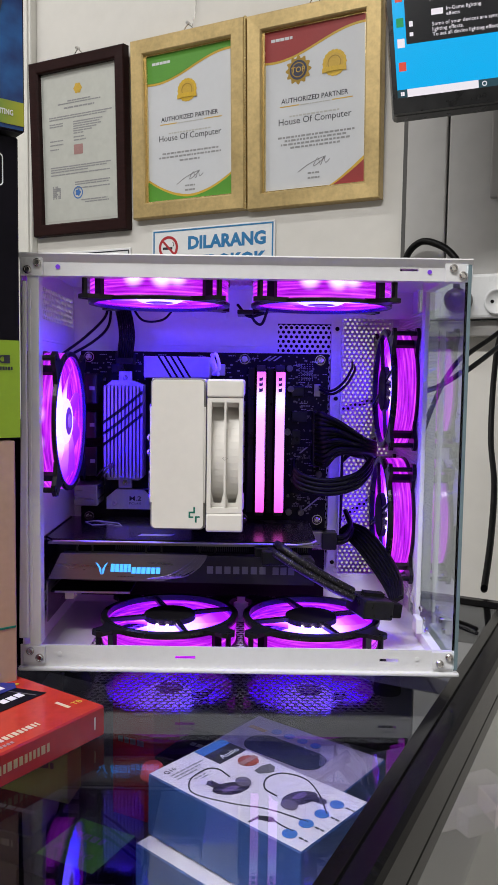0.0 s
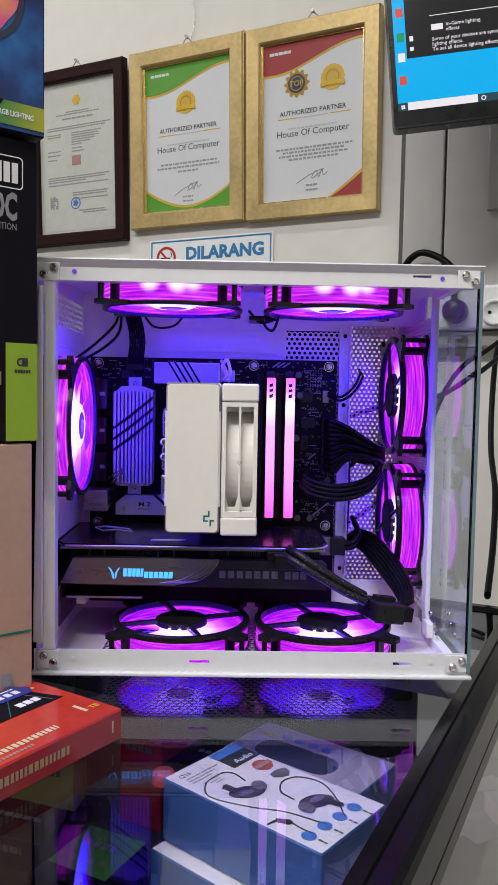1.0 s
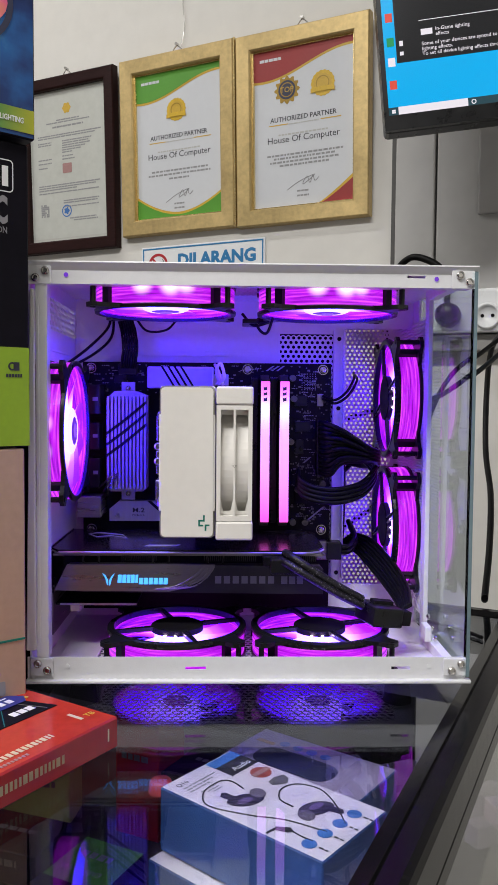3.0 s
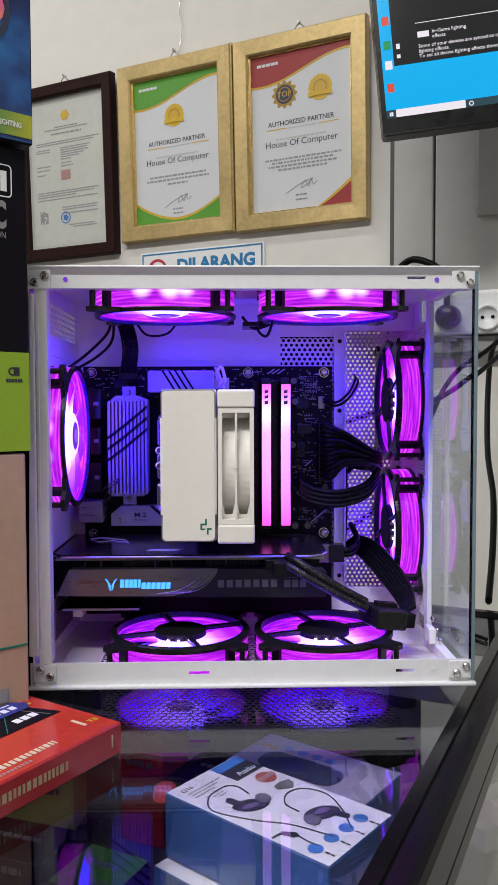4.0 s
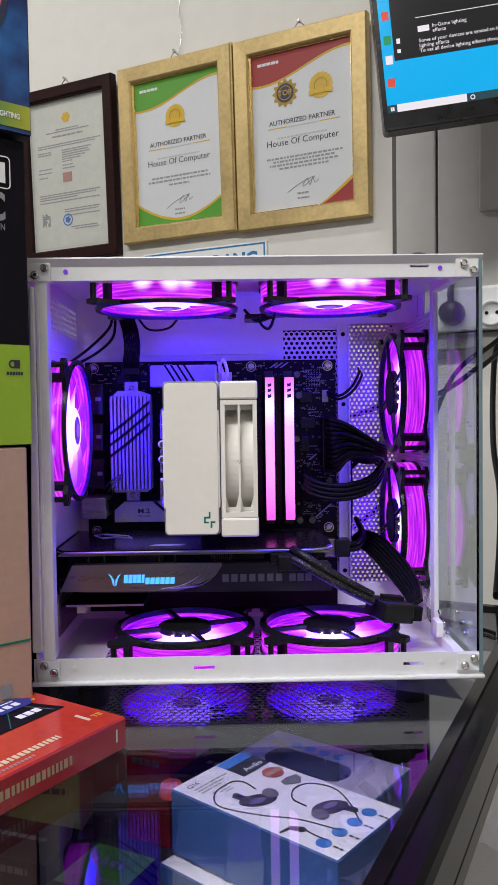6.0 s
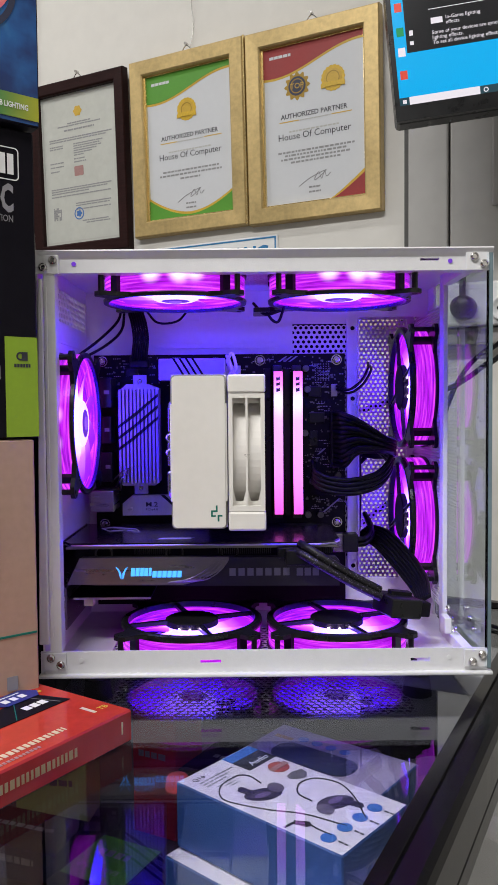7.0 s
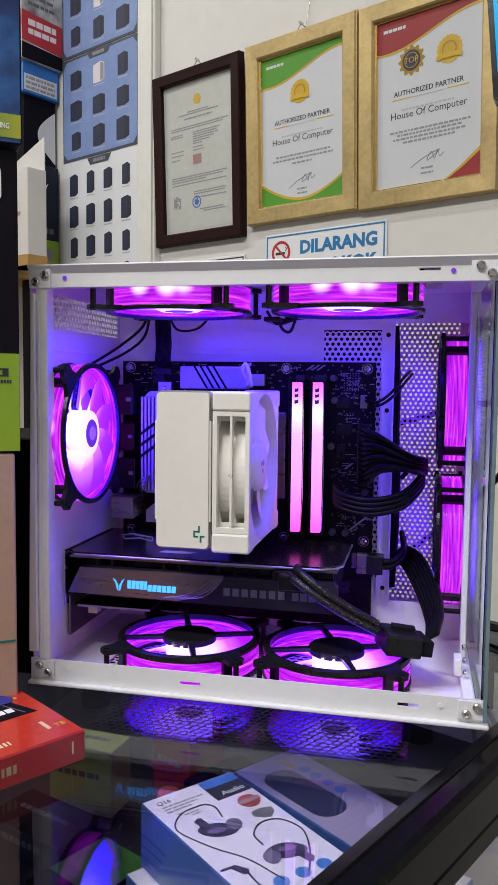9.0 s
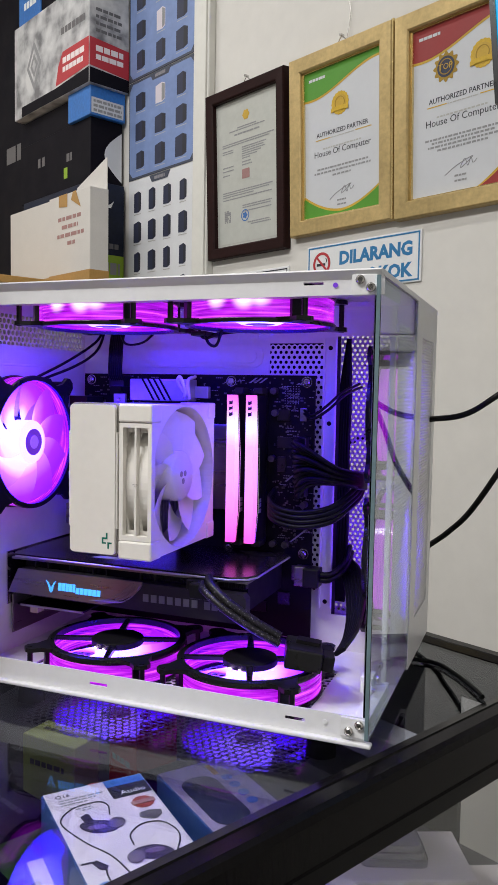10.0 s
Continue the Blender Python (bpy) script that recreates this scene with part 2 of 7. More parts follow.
def rib_glow(m, spots=()):
    """Light shows through the ribbed wall unevenly: streaks round it, bright by the diodes."""
    nt = m.node_tree
    b = nt.nodes["Principled BSDF"]
    tc = nt.nodes.new("ShaderNodeTexCoord")
    mp = nt.nodes.new("ShaderNodeMapping")
    mp.inputs["Scale"].default_value = (13, 13, 330)
    nz = nt.nodes.new("ShaderNodeTexNoise")
    nz.inputs["Scale"].default_value, nz.inputs["Detail"].default_value = 1.6, 3
    cr = nt.nodes.new("ShaderNodeValToRGB")
    el = cr.color_ramp.elements
    el[0].position, el[0].color = 0.30, (0.09, 0.002, 0.26, 1)
    el[1].position, el[1].color = 0.76, (0.95, 0.10, 1.0, 1)
    el.new(0.50).color = (0.40, 0.008, 0.68, 1)
    nt.links.new(tc.outputs["Object"], mp.inputs[0])
    nt.links.new(mp.outputs[0], nz.inputs["Vector"])
    nt.links.new(nz.outputs[0], cr.inputs[0])
    colour = cr.outputs[0]
    for spot in spots:
        away = nt.nodes.new("ShaderNodeVectorMath")
        away.operation = "DISTANCE"
        away.inputs[1].default_value = spot
        nt.links.new(tc.outputs["Object"], away.inputs[0])
        near = nt.nodes.new("ShaderNodeMapRange")
        near.interpolation_type = "SMOOTHERSTEP"
        near.inputs["From Min"].default_value, near.inputs["From Max"].default_value = 0.012, 0.0006
        nt.links.new(away.outputs["Value"], near.inputs["Value"])
        mix = nt.nodes.new("ShaderNodeMix")
        mix.data_type = "RGBA"
        nt.links.new(near.outputs[0], mix.inputs[0])
        nt.links.new(colour, mix.inputs[6])
        mix.inputs[7].default_value = (1.6, 1.0, 1.6, 1)
        colour = mix.outputs[2]
    nt.links.new(colour, b.inputs["Emission Color"])
    b.inputs["Emission Strength"].default_value = 1.3


def rim(angle, z):
    return (0.0579 * math.cos(radians(angle)), 0.0579 * math.sin(radians(angle)), z)


rib_glow(M_SIDEGLOW)
rib_glow(M_SPOTGLOW, [rim(-104, 0.0185), rim(-82, 0.0175), rim(-70, 0.0195)])
OFFSET = (0.002, -0.012, 0.0)        # diode light painted into the blades: ramp centred to one side of the hub
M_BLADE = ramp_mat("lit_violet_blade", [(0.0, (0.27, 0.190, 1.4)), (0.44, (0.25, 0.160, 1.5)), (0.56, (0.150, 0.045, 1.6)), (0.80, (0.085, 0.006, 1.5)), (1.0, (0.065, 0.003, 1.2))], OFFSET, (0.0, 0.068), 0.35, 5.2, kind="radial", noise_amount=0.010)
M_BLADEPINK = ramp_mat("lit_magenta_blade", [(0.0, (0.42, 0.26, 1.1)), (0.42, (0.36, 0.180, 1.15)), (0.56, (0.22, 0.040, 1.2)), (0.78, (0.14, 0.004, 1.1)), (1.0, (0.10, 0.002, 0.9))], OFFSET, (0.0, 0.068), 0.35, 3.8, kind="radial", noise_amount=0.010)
# dark violet with a weak glow of its own, for hubs and upper holes
M_DIMVIOLET = mat("dim_violet_glow", (0.05, 0.02, 0.10), 0.35, var=0, emit=(0.14, 0.03, 0.55), strength=0.9)
M_HUBGLOW = mat("lit_hub", (0.3, 0.2, 0.4), 0.4, var=0, emit=(0.30, 0.10, 0.85), strength=0.8)
M_RAMGLOW = ramp_mat("lit_diffuser", [(0.0, (1.0, 0.10, 0.62)), (0.15, (0.95, 0.20, 0.82)), (0.42, (0.82, 0.36, 1.0)), (0.66, (0.90, 0.44, 1.0)), (0.80, (1.0, 0.95, 1.0)), (0.90, (1.0, 0.34, 0.80)), (1.0, (0.95, 0.14, 0.62))], 2, (-0.066, 0.066), 0.35, 1.1)
M_BLUEGLOW = mat("lit_blue_lettering", (0.05, 0.2, 0.5), 0.4, var=0, emit=(0.06, 0.36, 1.0), strength=1.5)
M_CYAN = mat("screen_desktop", (0.01, 0.01, 0.01), 0.15, var=0, emit=(0.0, 0.42, 0.86), strength=1.0)
M_SCRDARK = mat("screen_window", (0.01, 0.01, 0.01), 0.15, var=0, emit=(0.012, 0.012, 0.014), strength=1.0)
M_SCRWHITE = mat("screen_white", (0.01, 0.01, 0.01), 0.15, var=0, emit=(0.85, 0.80, 0.86), strength=1.0)
M_SCRRED = mat("screen_red", (0.01, 0.01, 0.01), 0.15, var=0, emit=(0.7, 0.08, 0.05), strength=1.0)
M_SCRGREEN = mat("screen_green", (0.01, 0.01, 0.01), 0.15, var=0, emit=(0.02, 0.3, 0.1), strength=1.0)
M_SCRTEAL = mat("screen_taskbar", (0.01, 0.01, 0.01), 0.15, var=0, emit=(0.02, 0.06, 0.08), strength=1.0)
M_TUBE = mat("ceiling_tube", (0.9, 0.9, 0.9), 0.5, var=0, emit=(1.0, 0.97, 0.92), strength=6)
M_ARGB = ramp_mat("vivid_box_art", [(0.30, (0.008, 0.010, 0.05)), (0.45, (0.012, 0.04, 0.16)), (0.55, (0.02, 0.12, 0.36)), (0.68, (0.10, 0.35, 0.55))], 14.0, (0, 1), 0.25, kind="noise")
M_ARGBSTRIP = ramp_mat("rainbow_strip", [(0.0, (0.02, 0.08, 0.30)), (0.4, (0.02, 0.16, 0.22)), (0.75, (0.10, 0.26, 0.06)), (1.0, (0.42, 0.42, 0.03))], 0, (-0.11, 0.0), 0.3)
M_BLOB = ramp_mat("bright_fan_print", [(0.35, (0.55, 0.03, 0.25)), (0.5, (0.7, 0.08, 0.3)), (0.6, (0.8, 0.4, 0.05)), (0.68, (0.05, 0.4, 0.6))], 10.0, (0, 1), 0.25, kind="noise")


def glass_mat(name, tint, rough=0.0):
    m = bpy.data.materials.new(name)
    m.use_nodes = True
    nt = m.node_tree
    nt.nodes.clear()
    out = nt.nodes.new("ShaderNodeOutputMaterial")
    g = nt.nodes.new("ShaderNodeBsdfGlass")
    g.inputs["Color"].default_value = (*tint, 1)
    g.inputs["Roughness"].default_value = rough
    g.inputs["IOR"].default_value = 1.5
    nt.links.new(g.outputs[0], out.inputs[0])
    return m


M_GLASS = glass_mat("counter_glass", (0.735, 0.75, 0.78))
M_CLEAR = glass_mat("clear_side_glass", (0.95, 0.96, 0.96))
M_PANE = glass_mat("tempered_glass", (0.90, 0.94, 0.95))


# ---- mesh tools ----
WORLD = {}


def thing(name, m, label="", category="", group="", kind=""):
    ob = new(name)
    ob.empty_display_size = 0.02
    ob.matrix_basis = m
    WORLD[ob] = m
    return tagged(ob, label, category, group, kind)


def part(name, bm, material, parent=None, label="", local=False, smooth=False):
    """One mesh object under a thing or a part. local: bm is in the parent's space, else in the world's."""
    bmesh.ops.recalc_face_normals(bm, faces=bm.faces)
    m = WORLD[parent] if parent else Matrix()
    if parent and not local:
        bm.transform(m.inverted())
    me = bpy.data.meshes.new(name)
    bm.to_mesh(me)
    bm.free()
    for mm in (material if isinstance(material, (list, tuple)) else [material]):
        me.materials.append(mm)
    if smooth:
        for p in me.polygons:
            p.use_smooth = len(p.vertices) <= 4
    ob = new(name, me)
    ob.parent = parent
    WORLD[ob] = m
    if name.endswith(("_bars", "_writing", "_print", "_mark")) and len(me.polygons) > 12:
        return tagged(ob, label, kind="stuff")
    return tagged(ob, label) if label else ob


def solo(name, bm, material, m, label, category, group="", kind="", smooth=False):
    """A thing that is one mesh, built in the space of m."""
    ob = part(name, bm, material, None, smooth=smooth)
    ob.matrix_basis = m
    WORLD[ob] = m
    return tagged(ob, label, category, group, kind)


def box(bm, x0, x1, y0, y1, z0, z1, bev=0.0, m=None, seg=2):
    r = bmesh.ops.create_cube(bm, size=1)
    vs = r["verts"]
    bmesh.ops.transform(bm, matrix=Matrix.Translation(((x0 + x1) / 2, (y0 + y1) / 2, (z0 + z1) / 2)) @ Matrix.Diagonal((abs(x1 - x0), abs(y1 - y0), abs(z1 - z0), 1)), verts=vs)
    if bev:
        es = list({e for v in vs for e in v.link_edges})
        r2 = bmesh.ops.bevel(bm, geom=es, offset=bev, segments=seg, affect="EDGES", profile=0.5)
        vs = list({v for f in r2["faces"] for v in f.verts} | {v for v in vs if v.is_valid})
    if m:
        bmesh.ops.transform(bm, matrix=m, verts=vs)
    return bm


def B(*a, **k):
    return box(bmesh.new(), *a, **k)


def axis_m(c, axis):
    """Local z turned onto axis, at c."""
    return Matrix.Translation(c) @ Vector(axis).to_track_quat("Z", "Y").to_matrix().to_4x4()


def cyl(bm, c, axis, r, h, n=20, r2=None, bev=0.0):
    """From c along axis by h."""
    res = bmesh.ops.create_cone(bm, cap_ends=True, segments=n, radius1=r, radius2=r if r2 is None else r2, depth=h)
    vs = res["verts"]
    bmesh.ops.transform(bm, matrix=axis_m(c, axis) @ Matrix.Translation((0, 0, h / 2)), verts=vs)
    return bm


def lathe(bm, profile, n=48, m=None, close=False):
    """profile: (radius, z) round the local z axis."""
    rings = []
    for r, z in profile:
        rings.append([bm.verts.new((r * math.cos(2 * math.pi * i / n), r * math.sin(2 * math.pi * i / n), z)) for i in range(n)])
    pairs = list(zip(rings, rings[1:])) + ([(rings[-1], rings[0])] if close else [])
    for a, b in pairs:
        for i in range(n):
            j = (i + 1) % n
            bm.faces.new((a[i], a[j], b[j], b[i]))
    if m:
        bmesh.ops.transform(bm, matrix=m, verts=[v for ring in rings for v in ring])
    return bm


def bez(p, steps=14):
    """A smooth line through points (Catmull-Rom)."""
    p = [Vector(a) for a in p]
    q = [p[0] * 2 - p[1]] + p + [p[-1] * 2 - p[-2]]
    out = []
    for i in range(1, len(q) - 2):
        for k in range(steps):
            t = k / steps
            out.append(0.5 * ((2 * q[i]) + (q[i + 1] - q[i - 1]) * t + (2 * q[i - 1] - 5 * q[i] + 4 * q[i + 1] - q[i + 2]) * t * t + (3 * q[i] - q[i - 1] - 3 * q[i + 1] + q[i + 2]) * t ** 3))
    out.append(p[-1])
    return out


def tube(bm, pts, r, n=8, smooth_steps=14, wave=0.0):
    line = bez(pts, smooth_steps) if smooth_steps else [Vector(a) for a in pts]
    prev = None
    up = Vector((0.13, 0.31, 0.94))
    for i, p in enumerate(line):
        d = (line[min(i + 1, len(line) - 1)] - line[max(i - 1, 0)]).normalized()
        a = d.cross(up)
        a = a.normalized() if a.length > 1e-4 else Vector((1, 0, 0))
        b = d.cross(a).normalized()
        rr = r * (1 + wave * (1 if i % 2 else -1))
        ring = [bm.verts.new(p + rr * (a * math.cos(2 * math.pi * k / n) + b * math.sin(2 * math.pi * k / n))) for k in range(n)]
        if prev:
            for k in range(n):
                bm.faces.new((prev[k], prev[(k + 1) % n], ring[(k + 1) % n], ring[k]))
        else:
            bm.faces.new(ring[::-1])
        prev = ring
    bm.faces.new(prev)
    return bm


def slab(bm, pts, h, m):
    """A polygon in local x y, extruded by h along local z, at m."""
    lo = [bm.verts.new(m @ Vector((x, y, 0))) for x, y in pts]
    hi = [bm.verts.new(m @ Vector((x, y, h))) for x, y in pts]
    bm.faces.new(lo[::-1])
    bm.faces.new(hi)
    for i in range(len(pts)):
        j = (i + 1) % len(pts)
        bm.faces.new((lo[i], lo[j], hi[j], hi[i]))
    return bm


def rrect(x0, x1, y0, y1, r, n=5):
    pts = []
    for cx, cy, a in ((x1 - r, y0 + r, -90), (x1 - r, y1 - r, 0), (x0 + r, y1 - r, 90), (x0 + r, y0 + r, 180)):
        for k in range(n + 1):
            t = radians(a + 90 * k / n)
            pts.append((cx + r * math.cos(t), cy + r * math.sin(t)))
    return pts


def circle(cx, cy, r, n=28, wave=0.0, k=0):
    return [(cx + (r * (1 + wave * math.cos(k * 2 * math.pi * i / n))) * math.cos(2 * math.pi * i / n), cy + (r * (1 + wave * math.cos(k * 2 * math.pi * i / n))) * math.sin(2 * math.pi * i / n)) for i in range(n)]


def hexmesh(bm, a0, a1, b0, b1, pitch, hole, m, n=6, thick=0.0008):
    """A sheet of cells in local x y, each with a hole through it."""
    rows = int((b1 - b0) / (pitch * 0.866))
    cols = int((a1 - a0) / pitch)
    R = pitch / math.sqrt(3)
    for j in range(rows):
        for i in range(cols):
            cx, cy = a0 + pitch * (i + 0.5 + 0.5 * (j % 2)), b0 + pitch * 0.866 * (j + 0.5)
            if cx + pitch * 0.5 > a1 + 1e-6:
                continue
            o, q, ql = [], [], []
            for k in range(12):
                t = radians(30 * k)
                ro = R if k % 2 else R * 0.866
                o.append(bm.verts.new(m @ Vector((cx + ro * math.cos(t), cy + ro * math.sin(t), 0))))
                q.append(bm.verts.new(m @ Vector((cx + hole * math.cos(t), cy + hole * math.sin(t), 0))))
                ql.append(bm.verts.new(m @ Vector((cx + hole * math.cos(t), cy + hole * math.sin(t), -thick))))
            for k in range(12):
                l = (k + 1) % 12
                bm.faces.new((o[k], o[l], q[l], q[k]))
                bm.faces.new((q[k], q[l], ql[l], ql[k]))
    return bm


def plate(bm, x0, x1, z0, z1, y0, y1, holes):
    """A wall slab across x and z with rectangular openings (x0, x1, z0, z1) cut through it, one connected sheet."""
    xs = sorted({x0, x1, *[h[0] for h in holes], *[h[1] for h in holes]})
    zs = sorted({z0, z1, *[h[2] for h in holes], *[h[3] for h in holes]})
    verts = {}

    def at(i, k, y):
        if (i, k, y) not in verts:
            verts[i, k, y] = bm.verts.new((xs[i], y, zs[k]))
        return verts[i, k, y]

    def solid(i, k):
        if not (0 <= i < len(xs) - 1 and 0 <= k < len(zs) - 1):
            return False
        cx, cz = (xs[i] + xs[i + 1]) / 2, (zs[k] + zs[k + 1]) / 2
        return not any(h[0] <= cx <= h[1] and h[2] <= cz <= h[3] for h in holes)

    for i in range(len(xs) - 1):
        for k in range(len(zs) - 1):
            if not solid(i, k):
                continue
            ring = ((i, k), (i + 1, k), (i + 1, k + 1), (i, k + 1))
            bm.faces.new([at(a, b, y0) for a, b in ring])
            bm.faces.new([at(a, b, y1) for a, b in ring[::-1]])
            for side, (di, dk) in enumerate(((0, -1), (1, 0), (0, 1), (-1, 0))):
                if not solid(i + di, k + dk):
                    (a, b), (c, d) = ring[side], ring[(side + 1) % 4]
                    bm.faces.new((at(a, b, y1), at(c, d, y1), at(c, d, y0), at(a, b, y0)))
    return bm


def text(name, body, size, m, material, parent, align="LEFT", bold=0.0, stretch=1.0):
    """Lettering in the local x y plane of m, in the parent's space."""
    cu = bpy.data.curves.new(name, "FONT")
    cu.body, cu.size, cu.align_x, cu.extrude, cu.offset, cu.resolution_u = body, size, align, 0.0001, bold, 2
    tmp = bpy.data.objects.new(name, cu)
    me = bpy.data.meshes.new_from_object(tmp)
    bpy.data.objects.remove(tmp)
    me.transform(m @ Matrix.Diagonal((stretch, 1, 1, 1)))
    me.materials.clear()
    me.materials.append(material)
    ob = new(name, me)
    ob.parent = parent
    WORLD[ob] = WORLD[parent]
    return ob


def bars(bm, rnd, x0, x1, y, h, m, word=(0.004, 0.012), gap=0.35, thick=0.0002, centre=False):
    """A line of unreadable writing: plain bars."""
    runs, x = [], x0
    while x < x1:
        w = min(rnd.uniform(*word), x1 - x)
        if w > h * 0.2:
            runs.append((x, x + w))
        x += w + h * gap * 2
    for a, b in runs:
        slab(bm, [(a, y), (b, y), (b, y + h), (a, y + h)], thick, m)
    return bm


UP = pose(0, 0, 0, 90)      # local x y onto x z, facing -y


def on(x, y, z):
    return pose(x, y, z, 90)


# ---- room ----
def room_box(name, label, cat, x0, x1, y0, y1, z0, z1, material):
    return solo(name, B(x0, x1, y0, y1, z0, z1), material, ROOM, label, cat, kind="structure")


room_box("floor", "grey glossy tiled shop floor", "floor", -2.2, 1.7, -2.1, 1.1, -0.1, 0.0, M_FLOOR)
room_box("ceiling", "plain white painted ceiling", "ceiling", -2.2, 1.7, -2.1, 1.1, 2.8, 2.9, M_CEIL)
room_box("wall_north", "cream painted plaster wall behind the counter", "wall", -2.2, 1.7, WALL_D, 1.1, 0, 2.8, M_WALL)
# south wall is out of view; its near-black colour keeps bounce out of the case
room_box("wall_south", "unseen wall of the shop, made dark to cut bounced light", "wall", -2.2, 1.7, -2.1, -2.0, 0, 2.8, M_BOUNCECUT)
room_box("wall_west", "plain cream painted wall", "wall", -2.2, -2.1, -2.0, WALL_D, 0, 2.8, M_WALL)
room_box("wall_east", "plain cream painted side wall", "wall", 1.6, 1.7, -2.0, WALL_D, 0, 2.8, M_WALL)
trim = thing("trim", ROOM @ pose(-0.875, WALL_D, 1.4), "white vertical trim strip on the cream wall", "trim", kind="structure")
bm = B(-0.03, 0.03, -0.022, 0, -1.4, 1.4, bev=0.004)
box(bm, 0.012, 0.024, -0.027, -0.0215, -1.4, 1.4, bev=0.002)
part("cover_strip", bm, M_TRIM, trim, local=True)

panel = thing("wall_panel", ROOM @ pose(0.0, WALL_D, 0), "grey painted panelling with vertical joints", "wall panel", kind="structure")
for i, (a, b, dd) in enumerate(((0.0345, 0.1055, 0.022), (0.1095, 0.62, 0.022), (0.626, 1.5, 0.022))):
    part("panel", B(a, b, -dd, 0, 1.306, 2.79, bev=0.003), M_GREY, panel, local=True)
# darker grey rectangle laid just in front of the panels
part("darker_rectangle", B(0.182, 0.60, -0.030, -0.0225, 1.51, 2.3, bev=0.003), M_DGREY, panel, local=True)
part("ledge", B(0.03, 1.5, -0.036, 0, 1.276, 1.304, bev=0.003), M_DGREY, panel, local=True)
part("joint_backing", B(0.025, 1.5, -0.012, -0.001, 1.304, 2.79), M_JOINT, panel, local=True)

# unseen battens, added to go with the two area lamps
for u, d in ((0.0, -1.05), (-1.2, 0.1)):
    cl = thing("ceiling_light", ROOM @ pose(u, d, 2.8), "unseen white fluorescent batten added on the ceiling to light the room", "ceiling light", "ceiling battens")
    part("housing", B(-0.66, 0.66, -0.05, 0.05, -0.06, 0, bev=0.008), M_WHITE, cl, local=True)
    part("tube", cyl(bmesh.new(), (-0.62, 0, -0.075), (1, 0, 0), 0.013, 1.24, 16), M_TUBE, cl, local=True, smooth=True)


# ---- framed certificates and signs ----
def picture_frame(name, u0, u1, z0, z1, fw, material, lip, paper, label):
    w, h = u1 - u0, z1 - z0
    f = thing(name, ROOM @ pose((u0 + u1) / 2, WALL_D, z0, 2.2), label, "picture frame", "framed certificates")
    w2 = w / 2
    prof = [(0, 0.0), (0.0008, 0.0175), (0.003, 0.0200), (fw - 0.003, 0.0192), (fw, 0.0165), (fw, 0.0)]
    rings = []
    bm = bmesh.new()
    for cx, cz, sx, sz in ((-w2, 0, 1, 1), (w2, 0, -1, 1), (w2, h, -1, -1), (-w2, h, 1, -1)):
        rings.append([bm.verts.new((cx + sx * a, -0.001 - b, cz + sz * a)) for a, b in prof])
    for i in range(4):
        a, b = rings[i], rings[(i + 1) % 4]
        for k in range(len(prof) - 1):
            bm.faces.new((a[k], b[k], b[k + 1], a[k + 1]))
    part("frame", bm, material, f, local=True)
    if lip:
        bm = bmesh.new()
        for a, b, c, d in ((-w2 + fw, -w2 + fw + 0.004, fw, h - fw), (w2 - fw - 0.0025, w2 - fw, fw, h - fw), (-w2 + fw + 0.004, w2 - fw - 0.0025, fw, fw + 0.003), (-w2 + fw + 0.004, w2 - fw - 0.0025, h - fw - 0.003, h - fw)):
            box(bm, a, b, -0.0115, -0.002, c, d)
        part("gilt_lip", bm, M_GOLDLIPGLINT, f, local=True)
    pp = part("paper", B(-w2 + fw - 0.002, w2 - fw + 0.002, -0.007, -0.004, fw - 0.002, h - fw + 0.002), paper, f, local=True)
    bm = bmesh.new()
    tube(bm, [(-0.012, -0.004, h + 0.004), (0, -0.006, h + 0.013), (0.012, -0.004, h + 0.004)], 0.0012, 6, 6)
    cyl(bm, (0, -0.001, h + 0.016), (0, -1, 0), 0.003, 0.010, 10)
    part("hanging_hook", bm, M_STEEL, f, local=True)
    return f, w - 2 * fw, h - 2 * fw, fw


